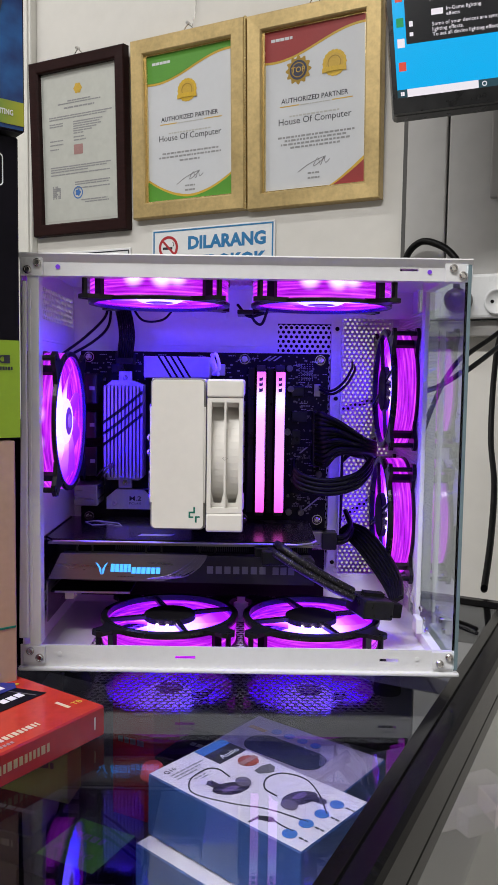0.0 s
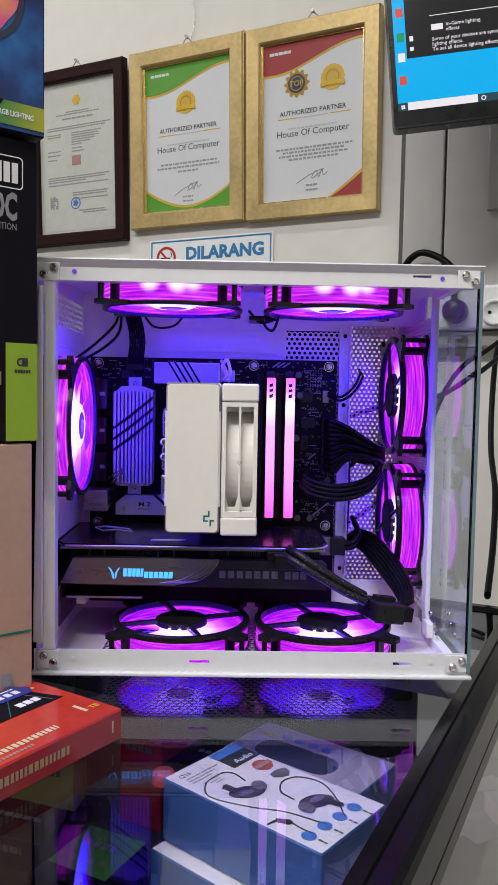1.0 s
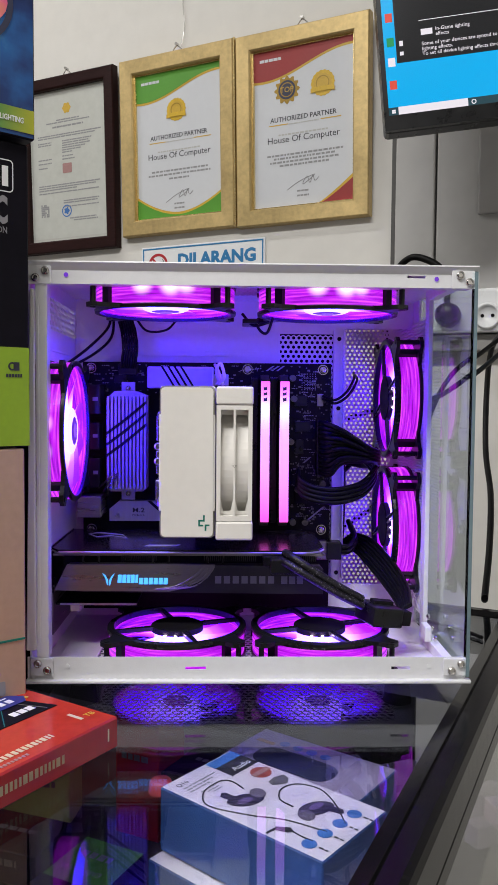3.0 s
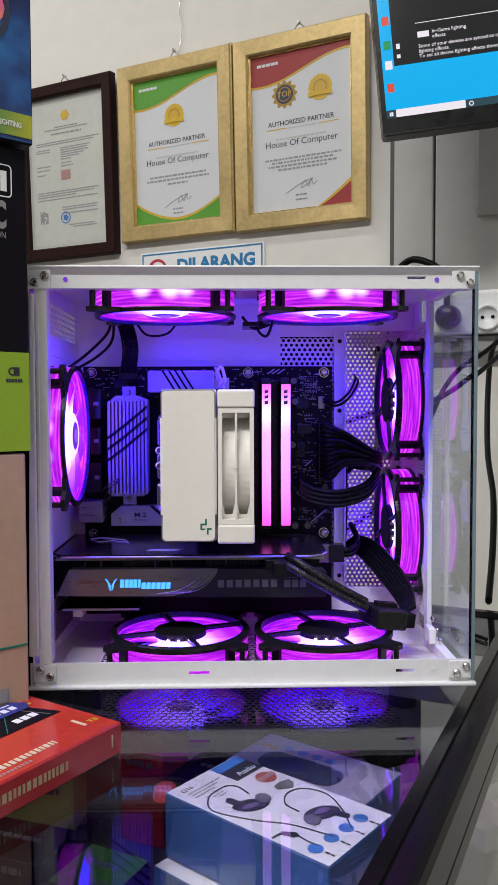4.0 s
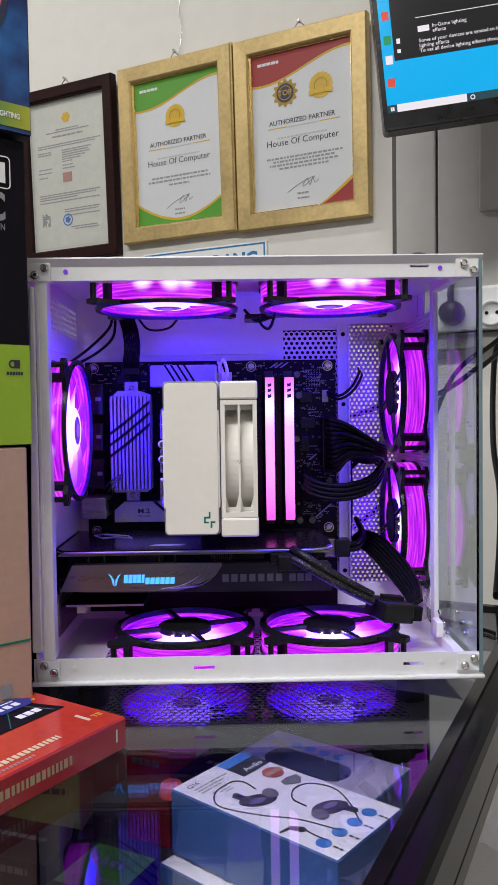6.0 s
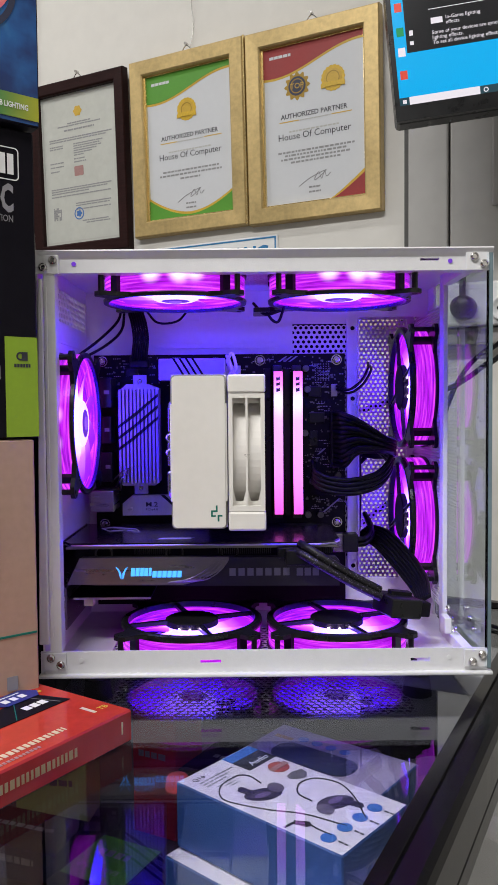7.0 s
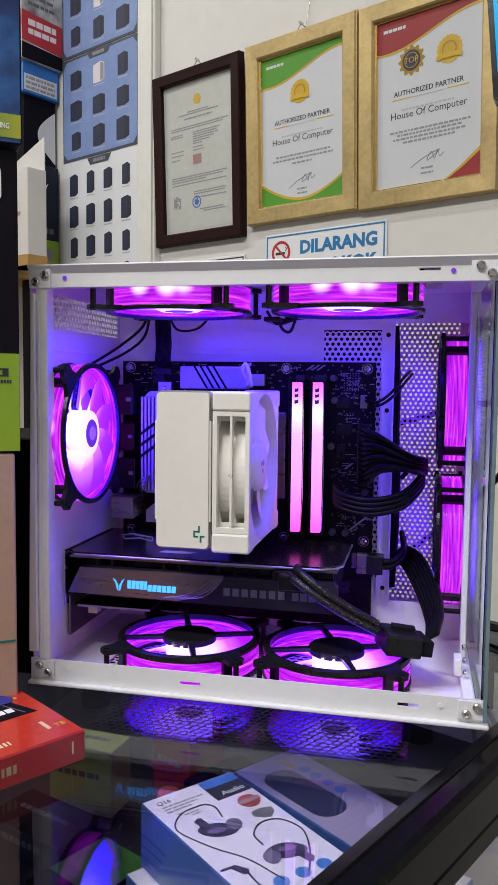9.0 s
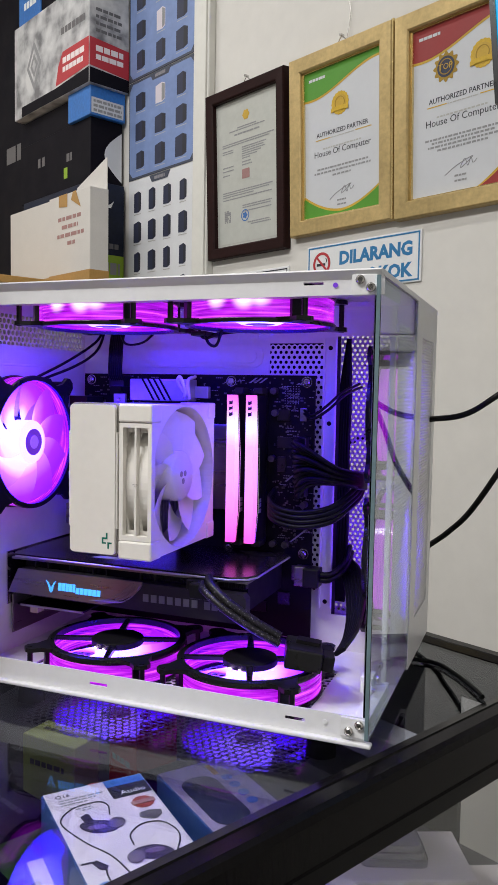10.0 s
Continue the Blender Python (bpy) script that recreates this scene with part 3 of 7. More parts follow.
def certificate(u0, u1, z0, z1, hue, second, label, seals):
    f, pw, ph, fw = picture_frame("certificate_frame", u0, u1, z0, z1, 0.032, M_GOLD, True, M_PAPER, label)
    w_out = (u1 - u0) / 2
    x0, x1, b, t = -pw / 2 + 0.004, pw / 2 - 0.0025, fw + 0.003, fw + ph - 0.003
    W2, H2 = x1 - x0, t - b

    def P(d):
        return pose(x0, -0.0072 - d, b, 90)

    def wave(k, up):
        pts = [(W2 * i / 20, H2 * (1 - (k[0] + k[1] * math.sin(math.pi * (k[2] + k[3] * i / 20))))) for i in range(21)]
        return pts + ([(W2, H2), (0, H2)] if up else [])
    part("gold_wave", slab(bmesh.new(), wave((0.125, 0.075, 0.40, 1.12), True), 0.0003, P(0.0)), M_GOLDINK2, f, local=True)
    part("colour_wave", slab(bmesh.new(), wave((0.110, 0.075, 0.40, 1.12), True), 0.0003, P(0.0004)), hue, f, local=True)
    if second:
        corner = [(W2 * 0.68, 0)] + [(W2 * (0.68 + 0.32 * i / 10), H2 * 0.14 * (i / 10) ** 1.2) for i in range(1, 11)] + [(W2, 0)]
        part("corner_gold", slab(bmesh.new(), [(W2 * 0.655, 0)] + [(W2 * (0.655 + 0.345 * i / 10), H2 * 0.165 * (i / 10) ** 1.15) for i in range(1, 11)] + [(W2, 0)], 0.0003, P(0.0)), M_GOLDINK2, f, local=True)
        part("corner_wave", slab(bmesh.new(), corner, 0.0003, P(0.0004)), hue, f, local=True)
    else:
        pts = [(0, 0), (W2, 0)] + [(W2 * (1 - i / 20), H2 * 0.125 * abs(1 - 2 * i / 20) ** 1.8 + 0.004) for i in range(21)]
        part("foot_wave", slab(bmesh.new(), pts, 0.0003, P(0.0004)), hue, f, local=True)
        part("foot_gold", slab(bmesh.new(), [(x, y if k < 2 else y + 0.005) for k, (x, y) in enumerate(pts)], 0.0003, P(0.0)), M_GOLDINK2, f, local=True)
        # pale gold strip stands in for light caught on the frame's outer edge
        part("edge_glint", B(w_out - 0.0005, w_out + 0.0022, -0.0195, -0.001, 0.0, 0.364), M_GOLDLIPGLINT, f, local=True)
    rnd = random.Random(int(1000 * (u1 + 3)))
    for sx, sz, sm, rad in seals:
        s = part("seal", slab(bmesh.new(), circle(W2 * sx, H2 * sz, rad, 56, 0.035 if sm is M_GOLDINK else 0.13, 18 if sm is M_GOLDINK else 12), 0.0005, P(0.0)), M_GOLDINK if sm is M_GOLDINK else M_DULLGOLD2, f, local=True)
        part("seal_face", slab(bmesh.new(), circle(W2 * sx, H2 * sz, rad * 0.74, 36), 0.0004, P(0.0006)), M_GOLDINK2 if sm is M_GOLDINK else M_NAVY, f, local=True)
        part("seal_ring", lathe(bmesh.new(), [(rad * 0.50, 0.0), (rad * 0.57, 0.0), (rad * 0.57, 0.0003), (rad * 0.50, 0.0003)], 36, P(0.0011) @ pose(W2 * sx, H2 * sz, 0), True), M_DULLGOLD2, f, local=True)
        if sm is M_GOLDINK:
            part("seal_ribbon", slab(bmesh.new(), [(W2 * sx + rad * a, H2 * sz + rad * c) for a, c in ((-1.02, -0.72), (-0.5, -0.62), (0.5, -0.62), (1.02, -0.72), (1.02, -0.36), (0.5, -0.26), (-0.5, -0.26), (-1.02, -0.36))], 0.0004, P(0.0016)), M_GOLDINK, f, local=True)
        else:
            text("seal_lettering", "TOP", rad * 0.62, P(0.0016) @ pose(W2 * sx, H2 * sz - rad * 0.2, 0), M_GOLDINK2, f, "CENTER")
    bm = bmesh.new()
    part("maker_mark", bars(bm, rnd, W2 * 0.06, W2 * 0.28, H2 * 0.935, H2 * 0.018, P(0.0009), (0.007, 0.009), 0.12), M_PAPER, f, local=True)
    text("lettering", "AUTHORIZED PARTNER", 0.0128, P(0.0) @ pose(W2 / 2, H2 * 0.545, 0), M_INK, f, "CENTER", 0.00016, 0.98)
    text("lettering", "House Of Computer", 0.0176, P(0.0) @ pose(W2 / 2, H2 * 0.41, 0), M_INK, f, "CENTER", 0.0, 1.0)
    bm = bmesh.new()
    for yy, hh, a, c in ((0.52, 0.004, 0.36, 0.66), (0.455, 0.006, 0.25, 0.75)):
        bars(bm, rnd, W2 * a, W2 * c, H2 * yy, H2 * hh * 1.6, P(0.0), (0.003, 0.008))
    part("faint_writing", bm, M_PALEINK, f, local=True)
    for a, c in ((0.15, 0.35), (0.68, 0.88)):
        part("gold_rule", slab(bmesh.new(), [(W2 * a, H2 * 0.522), (W2 * c, H2 * 0.522), (W2 * c, H2 * 0.528), (W2 * a, H2 * 0.528)], 0.0002, P(0.0)), M_GOLDINK, f, local=True)
    bm = bmesh.new()
    for yy, a, c in ((0.325, 0.13, 0.90), (0.303, 0.20, 0.82), (0.280, 0.16, 0.86), (0.257, 0.26, 0.76)) if second else ((0.318, 0.17, 0.84), (0.292, 0.13, 0.88), (0.262, 0.38, 0.62)):
        bars(bm, rnd, W2 * a, W2 * c, H2 * yy, H2 * 0.012, P(0.0), (0.003, 0.010), 0.3)
    part("small_writing", bm, M_GREYINK, f, local=True)
    bm = bmesh.new()
    tube(bm, [P(-0.0001) @ Vector((W2 * a, H2 * c, 0)) for a, c in ((0.34, 0.105), (0.46, 0.15), (0.62, 0.185), (0.50, 0.13), (0.54, 0.18), (0.57, 0.135), (0.60, 0.18), (0.62, 0.145), (0.66, 0.165))], 0.0007, 5, 6)
    part("signature", bm, M_GREYINK, f, local=True)
    bm = bmesh.new()
    for yy in (0.085, 0.055):
        bars(bm, rnd, W2 * 0.44, W2 * 0.56, H2 * yy, H2 * 0.011, P(0.0), (0.004, 0.009), 0.2)
    part("name_print", bm, M_GREYINK, f, local=True)
    return f


certificate(-0.563, -0.292, 1.535, 1.899, M_GREEN, False, "gold wooden frame with a green certificate of partnership", ((0.48, 0.735, M_GOLDINK, 0.0225),))
certificate(-0.288, -0.0145, 1.531, 1.897, M_RED, True, "gold wooden frame with a red certificate and two seals", ((0.34, 0.74, M_NAVY, 0.024), (0.70, 0.745, M_GOLDINK, 0.0235)))

f, pw, ph, fw = picture_frame("certificate_frame", -0.842, -0.578, 1.517, 1.899, 0.026, M_DARKWOOD, False, M_OLDPAPER, "dark wooden frame with a faded printed letter")
P = pose(-pw / 2, -0.0072, fw, 90)
rnd = random.Random(5)
bm = bmesh.new()
for a, b, c, d in ((0.02, 0.024, 0.02, 0.98), (0.976, 0.98, 0.02, 0.98), (0.02, 0.98, 0.02, 0.023), (0.02, 0.98, 0.977, 0.98)):
    slab(bm, [(pw * a, ph * c), (pw * b, ph * c), (pw * b, ph * d), (pw * a, ph * d)], 0.0002, P)
part("border_line", bm, M_PALEINK, f, local=True)
bm = bmesh.new()
for yy, a, c in ((0.80, 0.35, 0.65), (0.785, 0.22, 0.78), (0.705, 0.10, 0.92), (0.69, 0.10, 0.85), (0.66, 0.10, 0.28), (0.645, 0.10, 0.28), (0.66, 0.42, 0.8), (0.645, 0.42, 0.76), (0.63, 0.42, 0.78), (0.615, 0.42, 0.72), (0.60, 0.42, 0.66), (0.585, 0.42, 0.55), (0.56, 0.42, 0.56), (0.54, 0.42, 0.58), (0.55, 0.1, 0.28), (0.525, 0.1, 0.28), (0.495, 0.1, 0.22), (0.375, 0.1, 0.9), (0.36, 0.1, 0.84), (0.345, 0.1, 0.6), (0.325, 0.1, 0.88), (0.265, 0.42, 0.88), (0.25, 0.42, 0.86), (0.225, 0.42, 0.88), (0.13, 0.55, 0.86), (0.145, 0.5, 0.84)):
    bars(bm, rnd, pw * a, pw * c, ph * yy, ph * 0.008, P, (0.004, 0.016), 0.2)
part("small_writing", bm, M_GREYINK, f, local=True)
part("heading", bars(bmesh.new(), rnd, pw * 0.3, pw * 0.7, ph * 0.755, ph * 0.011, P, (0.01, 0.02), 0.2), M_GREYINK, f, local=True)
part("crest", slab(bmesh.new(), circle(pw * 0.49, ph * 0.875, 0.011, 20, 0.12, 6), 0.0002, P), M_GOLDINK2, f, local=True)
bm = bmesh.new()
slab(bm, rrect(pw * 0.42, pw * 0.54, ph * 0.45, ph * 0.515, 0.002), 0.0002, P)
part("red_mark", bm, M_FADEDRED, f, local=True)
bm = bmesh.new()
for i in range(6):
    for j in range(7):
        if rnd.random() < 0.7:
            slab(bm, [(pw * (0.12 + 0.018 * i), ph * (0.17 + 0.0125 * j)), (pw * (0.136 + 0.018 * i), ph * (0.17 + 0.0125 * j)), (pw * (0.136 + 0.018 * i), ph * (0.181 + 0.0125 * j)), (pw * (0.12 + 0.018 * i), ph * (0.181 + 0.0125 * j))], 0.0002, P)
part("dark_stamp", bm, M_GREYINK, f, local=True)
bm = bmesh.new()
lathe(bm, [(0.011, 0.0), (0.0135, 0.0), (0.0135, 0.0002), (0.011, 0.0002)], 28, P @ pose(pw * 0.46, ph * 0.2, 0), True)
slab(bm, circle(pw * 0.46, ph * 0.2, 0.007, 18, 0.2, 5), 0.0002, P)
part("round_stamp", bm, M_BLUEDOT, f, local=True)

wire = solo("picture_wire", tube(bmesh.new(), [(0, 0, 0), (0.012, -0.002, 0.05), (0.008, -0.002, 0.10), (0.018, -0.001, 0.19)], 0.0009, 6), M_STEEL, ROOM @ pose(-0.43, WALL_D - 0.004, 1.905), "thin bare wire up the wall from a gold frame", "wire")

sign = thing("no_smoking_sign", ROOM @ pose(-0.378, WALL_D, 1.415), "white and blue no smoking sign on the wall", "sign")
part("board", B(-0.146, 0.146, -0.004, 0, 0, 0.0965, bev=0.0012), M_SIGN, sign, local=True)
bm = bmesh.new()
for a, b, c, d in ((-0.142, 0.142, 0.0905, 0.0935), (-0.142, 0.142, 0.003, 0.006), (-0.142, -0.139, 0.006, 0.0905), (0.139, 0.142, 0.006, 0.0905)):
    box(bm, a, b, -0.0046, -0.0039, c, d)
part("blue_border", bm, M_SIGNBLUE, sign, local=True)
text("lettering", "DILARANG", 0.0355, pose(0.035, -0.0042, 0.0525, 90), M_SIGNBLUE, sign, "CENTER", 0.0016, 1.04)
text("lettering", "MEROKOK", 0.0355, pose(0.035, -0.0042, 0.0125, 90), M_SIGNBLUE, sign, "CENTER", 0.0016, 1.03)
bm = bmesh.new()
lathe(bm, [(0.0185, 0), (0.0240, 0), (0.0240, 0.0006), (0.0185, 0.0006)], 40, pose(-0.104, -0.0041, 0.058, 90), True)
slab(bm, [(-0.0022, -0.020), (0.0022, -0.020), (0.0022, 0.020), (-0.0022, 0.020)], 0.0007, pose(-0.104, -0.0041, 0.058, 90) @ pose(0, 0, 0, 0, 0, 45))
part("red_ring", bm, M_SIGNRED, sign, local=True)
bm = B(-0.118, -0.094, -0.0043, -0.0039, 0.0535, 0.0590)
tube(bm, [(-0.0925, -0.0042, 0.060), (-0.0900, -0.0042, 0.065), (-0.0935, -0.0042, 0.069)], 0.0009, 5, 5)
part("cigarette_mark", bm, M_INK, sign, local=True)

sg = thing("notice_plate", ROOM @ pose(-0.68, WALL_D, 1.33), "white notice with a thin black border", "sign")
part("board", B(-0.1, 0.1, -0.004, 0, 0, 0.15, bev=0.001), M_SIGN, sg, local=True)
bm = bmesh.new()
for a, b, c, d in ((-0.096, 0.096, 0.143, 0.1455), (-0.096, 0.096, 0.004, 0.0065), (-0.096, -0.0935, 0.0065, 0.143), (0.0935, 0.096, 0.0065, 0.143)):
    box(bm, a, b, -0.0046, -0.0039, c, d)
part("black_border", bm, M_INK, sg, local=True)
part("writing_bars", bars(bmesh.new(), rnd, -0.07, 0.08, 0.118, 0.012, pose(0, -0.004, 0, 90), (0.02, 0.04), 0.2), M_INK, sg, local=True)


def poster(u0, u1, z0, z1, dark, rows, cols, label, seed):
    rn = random.Random(seed)
    w, h = u1 - u0, z1 - z0
    p = thing("product_poster", ROOM @ pose(u0, WALL_D, z0), label, "poster", "wall posters")
    part("sheet", B(0, w, -0.002, 0, 0, h), M_POSTERD if dark else M_POSTERW, p, local=True)
    if dark:
        part("blue_field", slab(bmesh.new(), [(0.018, 0.006), (w - 0.018, 0.006), (w - 0.004, 0.022), (w - 0.004, h - 0.022), (w - 0.018, h - 0.006), (0.018, h - 0.006), (0.004, h - 0.022), (0.004, 0.022)], 0.0004, pose(0, -0.0021, 0, 90)), M_POSTER, p, local=True)
    part("title_tab", slab(bmesh.new(), [(w * 0.34, h), (w * 0.38, h - 0.018), (w * 0.62, h - 0.018), (w * 0.66, h)], 0.0003, pose(0, -0.0027, 0, 90)), M_POSTERD, p, local=True)
    part("title_bars", bars(bmesh.new(), rn, w * 0.42, w * 0.58, h - 0.013, 0.008, pose(0, -0.0031, 0, 90), (0.01, 0.02), 0.1), M_SILK, p, local=True)
    cw, ch = (w - 0.02) / cols, (h - 0.03) / rows
    for i in range(cols):
        for j in range(rows):
            cx, cy = 0.01 + cw * (i + 0.5), 0.006 + ch * (j + 0.55)
            light = dark and rn.random() < 0.42
            ww, hh = cw * rn.uniform(0.20, 0.27), ch * rn.uniform(0.28, 0.34)
            m2 = pose(cx, -0.0026, cy, 90)
            k = part("printed_case", slab(bmesh.new(), [(-ww, -hh), (ww * 0.3, -hh * 1.05), (ww, -hh * 0.85), (ww, hh * 0.85), (ww * 0.3, hh * 1.1), (-ww, hh * 0.9)], 0.0003, m2), M_EBOX if light else M_NAVY, p, local=True)
            part("printed_side", slab(bmesh.new(), [(ww * 0.3, -hh * 0.95), (ww * 0.9, -hh * 0.78), (ww * 0.9, hh * 0.78), (ww * 0.3, hh)], 0.0002, m2 @ pose(0, 0, 0.0004)), M_GREYINK if light else M_INK, k, local=True)
            part("caption_bars", bars(bmesh.new(), rn, -ww, ww, -hh - ch * 0.09, ch * 0.025, m2, (0.006, 0.012), 0.2, 0.0002), M_PALEINK, p, local=True)


poster(-1.214, -0.922, 1.776, 2.036, True, 3, 3, "blue wall poster with rows of computer cases", 3)
poster(-1.214, -0.922, 2.039, 2.30, True, 3, 3, "blue wall poster with rows of computer cases", 8)
poster(-1.214, -0.922, 1.42, 1.773, False, 4, 4, "white wall poster with rows of dark computer cases", 4)

# ---- sockets and cables at the wall ----
so = thing("wall_socket", ROOM @ pose(0.207, WALL_D - 0.022, 1.330), "white double power socket on a box over the ledge", "power socket")
part("plate", B(-0.103, 0.060, -0.034, 0.0, -0.024, 0.050, bev=0.005), M_SIGN, so, local=True)
for x in (0.0, -0.062):
    part("socket_well", lathe(bmesh.new(), [(0.0, 0.0006), (0.0165, 0.0006), (0.0172, 0.0050), (0.0215, 0.0062), (0.0225, 0.0)], 36, pose(x, -0.034, 0.003, 90)), M_SIGN, so, local=True, smooth=True)
    for k in (-1, 1):
        part("socket_hole", cyl(bmesh.new(), (x + k * 0.0085, -0.0345, 0.003), (0, -1, 0), 0.0030, 0.0012, 12), M_MATTE, so, local=True)
pg = thing("power_plug", ROOM @ pose(0.146, WALL_D - 0.062, 1.335), "round black power plug pushed into the wall socket", "plug")
part("plug_body", lathe(bmesh.new(), [(0.0, 0.030), (0.014, 0.030), (0.0185, 0.026), (0.0205, 0.016), (0.0215, 0.0), (0.0, 0.0)], 36, pose(0, 0, 0, 90)), M_BLACK, pg, local=True, smooth=True)
part("cord_neck", tube(bmesh.new(), [(0, -0.015, 0.016), (0, -0.016, 0.030), (0, -0.012, 0.045)], 0.0055, 12, 6), M_BLACK, pg, local=True, smooth=True)
bb = thing("beige_switch_box", ROOM @ pose(-0.02, WALL_D, 1.357), "beige plastic surface switch box on the wall", "switch")
part("box_body", B(-0.037, 0.037, -0.03, 0, -0.043, 0.043, bev=0.005), M_BEIGE, bb, local=True)
part("button", B(-0.006, 0.014, -0.034, -0.0295, -0.012, 0.010, bev=0.002), M_MATTE, bb, local=True)


def loose_cable(label, pts, r):
    bm = tube(bmesh.new(), [ROOM @ Vector(p) for p in pts], r, 10, 16)
    c = Vector(ROOM @ Vector(pts[-1]))
    bm.transform(Matrix.Translation(-c))
    solo("power_cable", bm, M_CABLE, Matrix.Translation(c), label, "cable", "black cables by the wall", smooth=True)


loose_cable("black power cable hanging from the wall socket onto the counter", [(0.250, 0.915, 1.322), (0.236, 0.87, 1.300), (0.229, 0.809, 1.267), (0.233, 0.747, 1.201), (0.243, 0.685, 1.117), (0.260, 0.624, 1.061), (0.269, 0.562, 1.002), (0.274, 0.50, 0.9535), (0.276, 0.485, 0.9529)], 0.0042)
loose_cable("black cable from the wall socket to the back of the case", [(0.285, 0.92, 1.33), (0.30, 0.80, 1.31), (0.30, 0.56, 1.268), (0.2724, 0.415, 1.218), (0.2340, 0.392, 1.189), (0.19, 0.388, 1.181), (0.15, 0.382, 1.170), (0.10, 0.372, 1.150), (0.05, 0.36, 1.10)], 0.0028)
loose_cable("black cable sagging behind the case to the counter", [(0.285, 0.90, 1.325), (0.26, 0.75, 1.288), (0.235, 0.70, 1.260), (0.21, 0.65, 1.232), (0.196, 0.61, 1.200), (0.186, 0.58, 1.160), (0.177, 0.55, 1.118), (0.143, 0.55, 1.069), (0.117, 0.55, 1.043), (0.09, 0.55, 1.022), (0.04, 0.50, 0.975), (0.0, 0.44, 0.9525)], 0.0034)
loose_cable("thin black cable lying on the counter glass", [(0.190, 0.360, 0.9502), (0.203, 0.363, 0.9502), (0.225, 0.370, 0.9502), (0.255, 0.358, 0.9502), (0.286, 0.339, 0.9505), (0.297, 0.331, 0.9502)], 0.0021)
loose_cable("black cable looped behind the case on the wall", [(0.030, 0.93, 1.30), (0.040, 0.925, 1.405), (0.070, 0.915, 1.440), (0.110, 0.905, 1.430), (0.138, 0.895, 1.405), (0.146, 0.890, 1.380)], 0.006)

# ---- monitor ----
mon = thing("monitor", pose(0.3815, 0.531, 1.5712, 0, 0, -8) @ pose(0, 0, 0, 0, -5.4, 0), "black flat monitor on a wall arm showing a blue desktop", "monitor")
part("housing", B(0, 0.54, 0.004, 0.04, 0, 0.325, bev=0.006), M_BLACK, mon, local=True)
bm = bmesh.new()
plate(bm, 0, 0.54, 0, 0.325, -0.004, 0.0038, [(0.007, 0.533, 0.021, 0.318)])
part("bezel", bm, M_BLACK, mon, local=True)
scr = part("screen", B(0.007, 0.533, 0.0, 0.003, 0.021, 0.318), M_CYAN, mon, "lit screen with a blue desktop", local=True)
part("app_window", B(0.024, 0.40, -0.0008, -0.0003, 0.094, 0.30), M_SCRDARK, scr, local=True)
part("taskbar", B(0.007, 0.533, -0.0008, -0.0003, 0.021, 0.033), M_SCRTEAL, scr, local=True)
part("search_field", B(0.021, 0.118, -0.0014, -0.0009, 0.0212, 0.0328), M_SCRWHITE, scr, local=True)
bm = bmesh.new()
lathe(bm, [(0.0022, 0), (0.0034, 0), (0.0034, 0.0004), (0.0022, 0.0004)], 20, pose(0.126, -0.0012, 0.027, 90), True)
part("round_icon", bm, M_SCRWHITE, scr, local=True)
bm = bmesh.new()
for i in range(2):
    for j in range(2):
        box(bm, 0.0118 + i * 0.0027, 0.0142 + i * 0.0027, -0.0014, -0.0009, 0.0245 + j * 0.0027, 0.0269 + j * 0.0027)
part("start_icon", bm, M_SCRWHITE, scr, local=True)
for z, mm in ((0.058, M_SCRRED), (0.090, M_SCRWHITE), (0.118, M_SCRGREEN), (0.152, M_SCRRED)):
    part("desktop_icon", B(0.0115, 0.0215, -0.0014, -0.0009, z, z + 0.012, bev=0.0), mm, scr, local=True)
part("toggle", B(0.060, 0.076, -0.0014, -0.0009, 0.1285, 0.1365), M_SCRWHITE, scr, local=True)
part("rule_line", B(0.058, 0.20, -0.0014, -0.0009, 0.1485, 0.1492), M_SCRWHITE, scr, local=True)
part("side_icon", B(0.029, 0.034, -0.0014, -0.0009, 0.117, 0.124), M_SCRWHITE, scr, local=True)
part("side_icon", B(0.029, 0.034, -0.0014, -0.0009, 0.104, 0.109), M_SCRWHITE, scr, local=True)
for z, s in ((0.1325, "In-Game lighting"), (0.1255, "effects"), (0.114, "Some of your devices are synced to in-game"), (0.107, "lighting effects."), (0.100, "To set all device lighting effects through")):
    text("screen_lettering", s, 0.0072, pose(0.080 if z > 0.12 else 0.060, -0.0012, z, 90), M_SCRWHITE, scr)
bm = B(0.22, 0.32, 0.041, 0.055, 0.11, 0.21, bev=0.004)
tube(bm, [(0.27, 0.05, 0.16), (0.26, 0.16, 0.16), (0.25, 0.30, 0.16), (0.235, 0.42, 0.16)], 0.014, 10, 6)
part("wall_arm", bm, M_BLACK, mon, local=True)


# ---- glass display counter ----
ct = thing("display_counter", ROOM @ pose(-0.4, 0.0, 0), "black framed glass display counter with a clear top", "display counter")
U0, U1, D0, D1 = -0.75, 0.706, -0.33, 0.424        # glass, in the counter's own space


def cpart(name, bm, material, label="", **k):
    return part(name, bm, material, ct, label, local=True, **k)


gl = cpart("glass_top", B(U0, U1, D0, D1, TOP - 0.006, TOP), M_GLASS, "clear glass top with reflections")
gl.visible_shadow = False


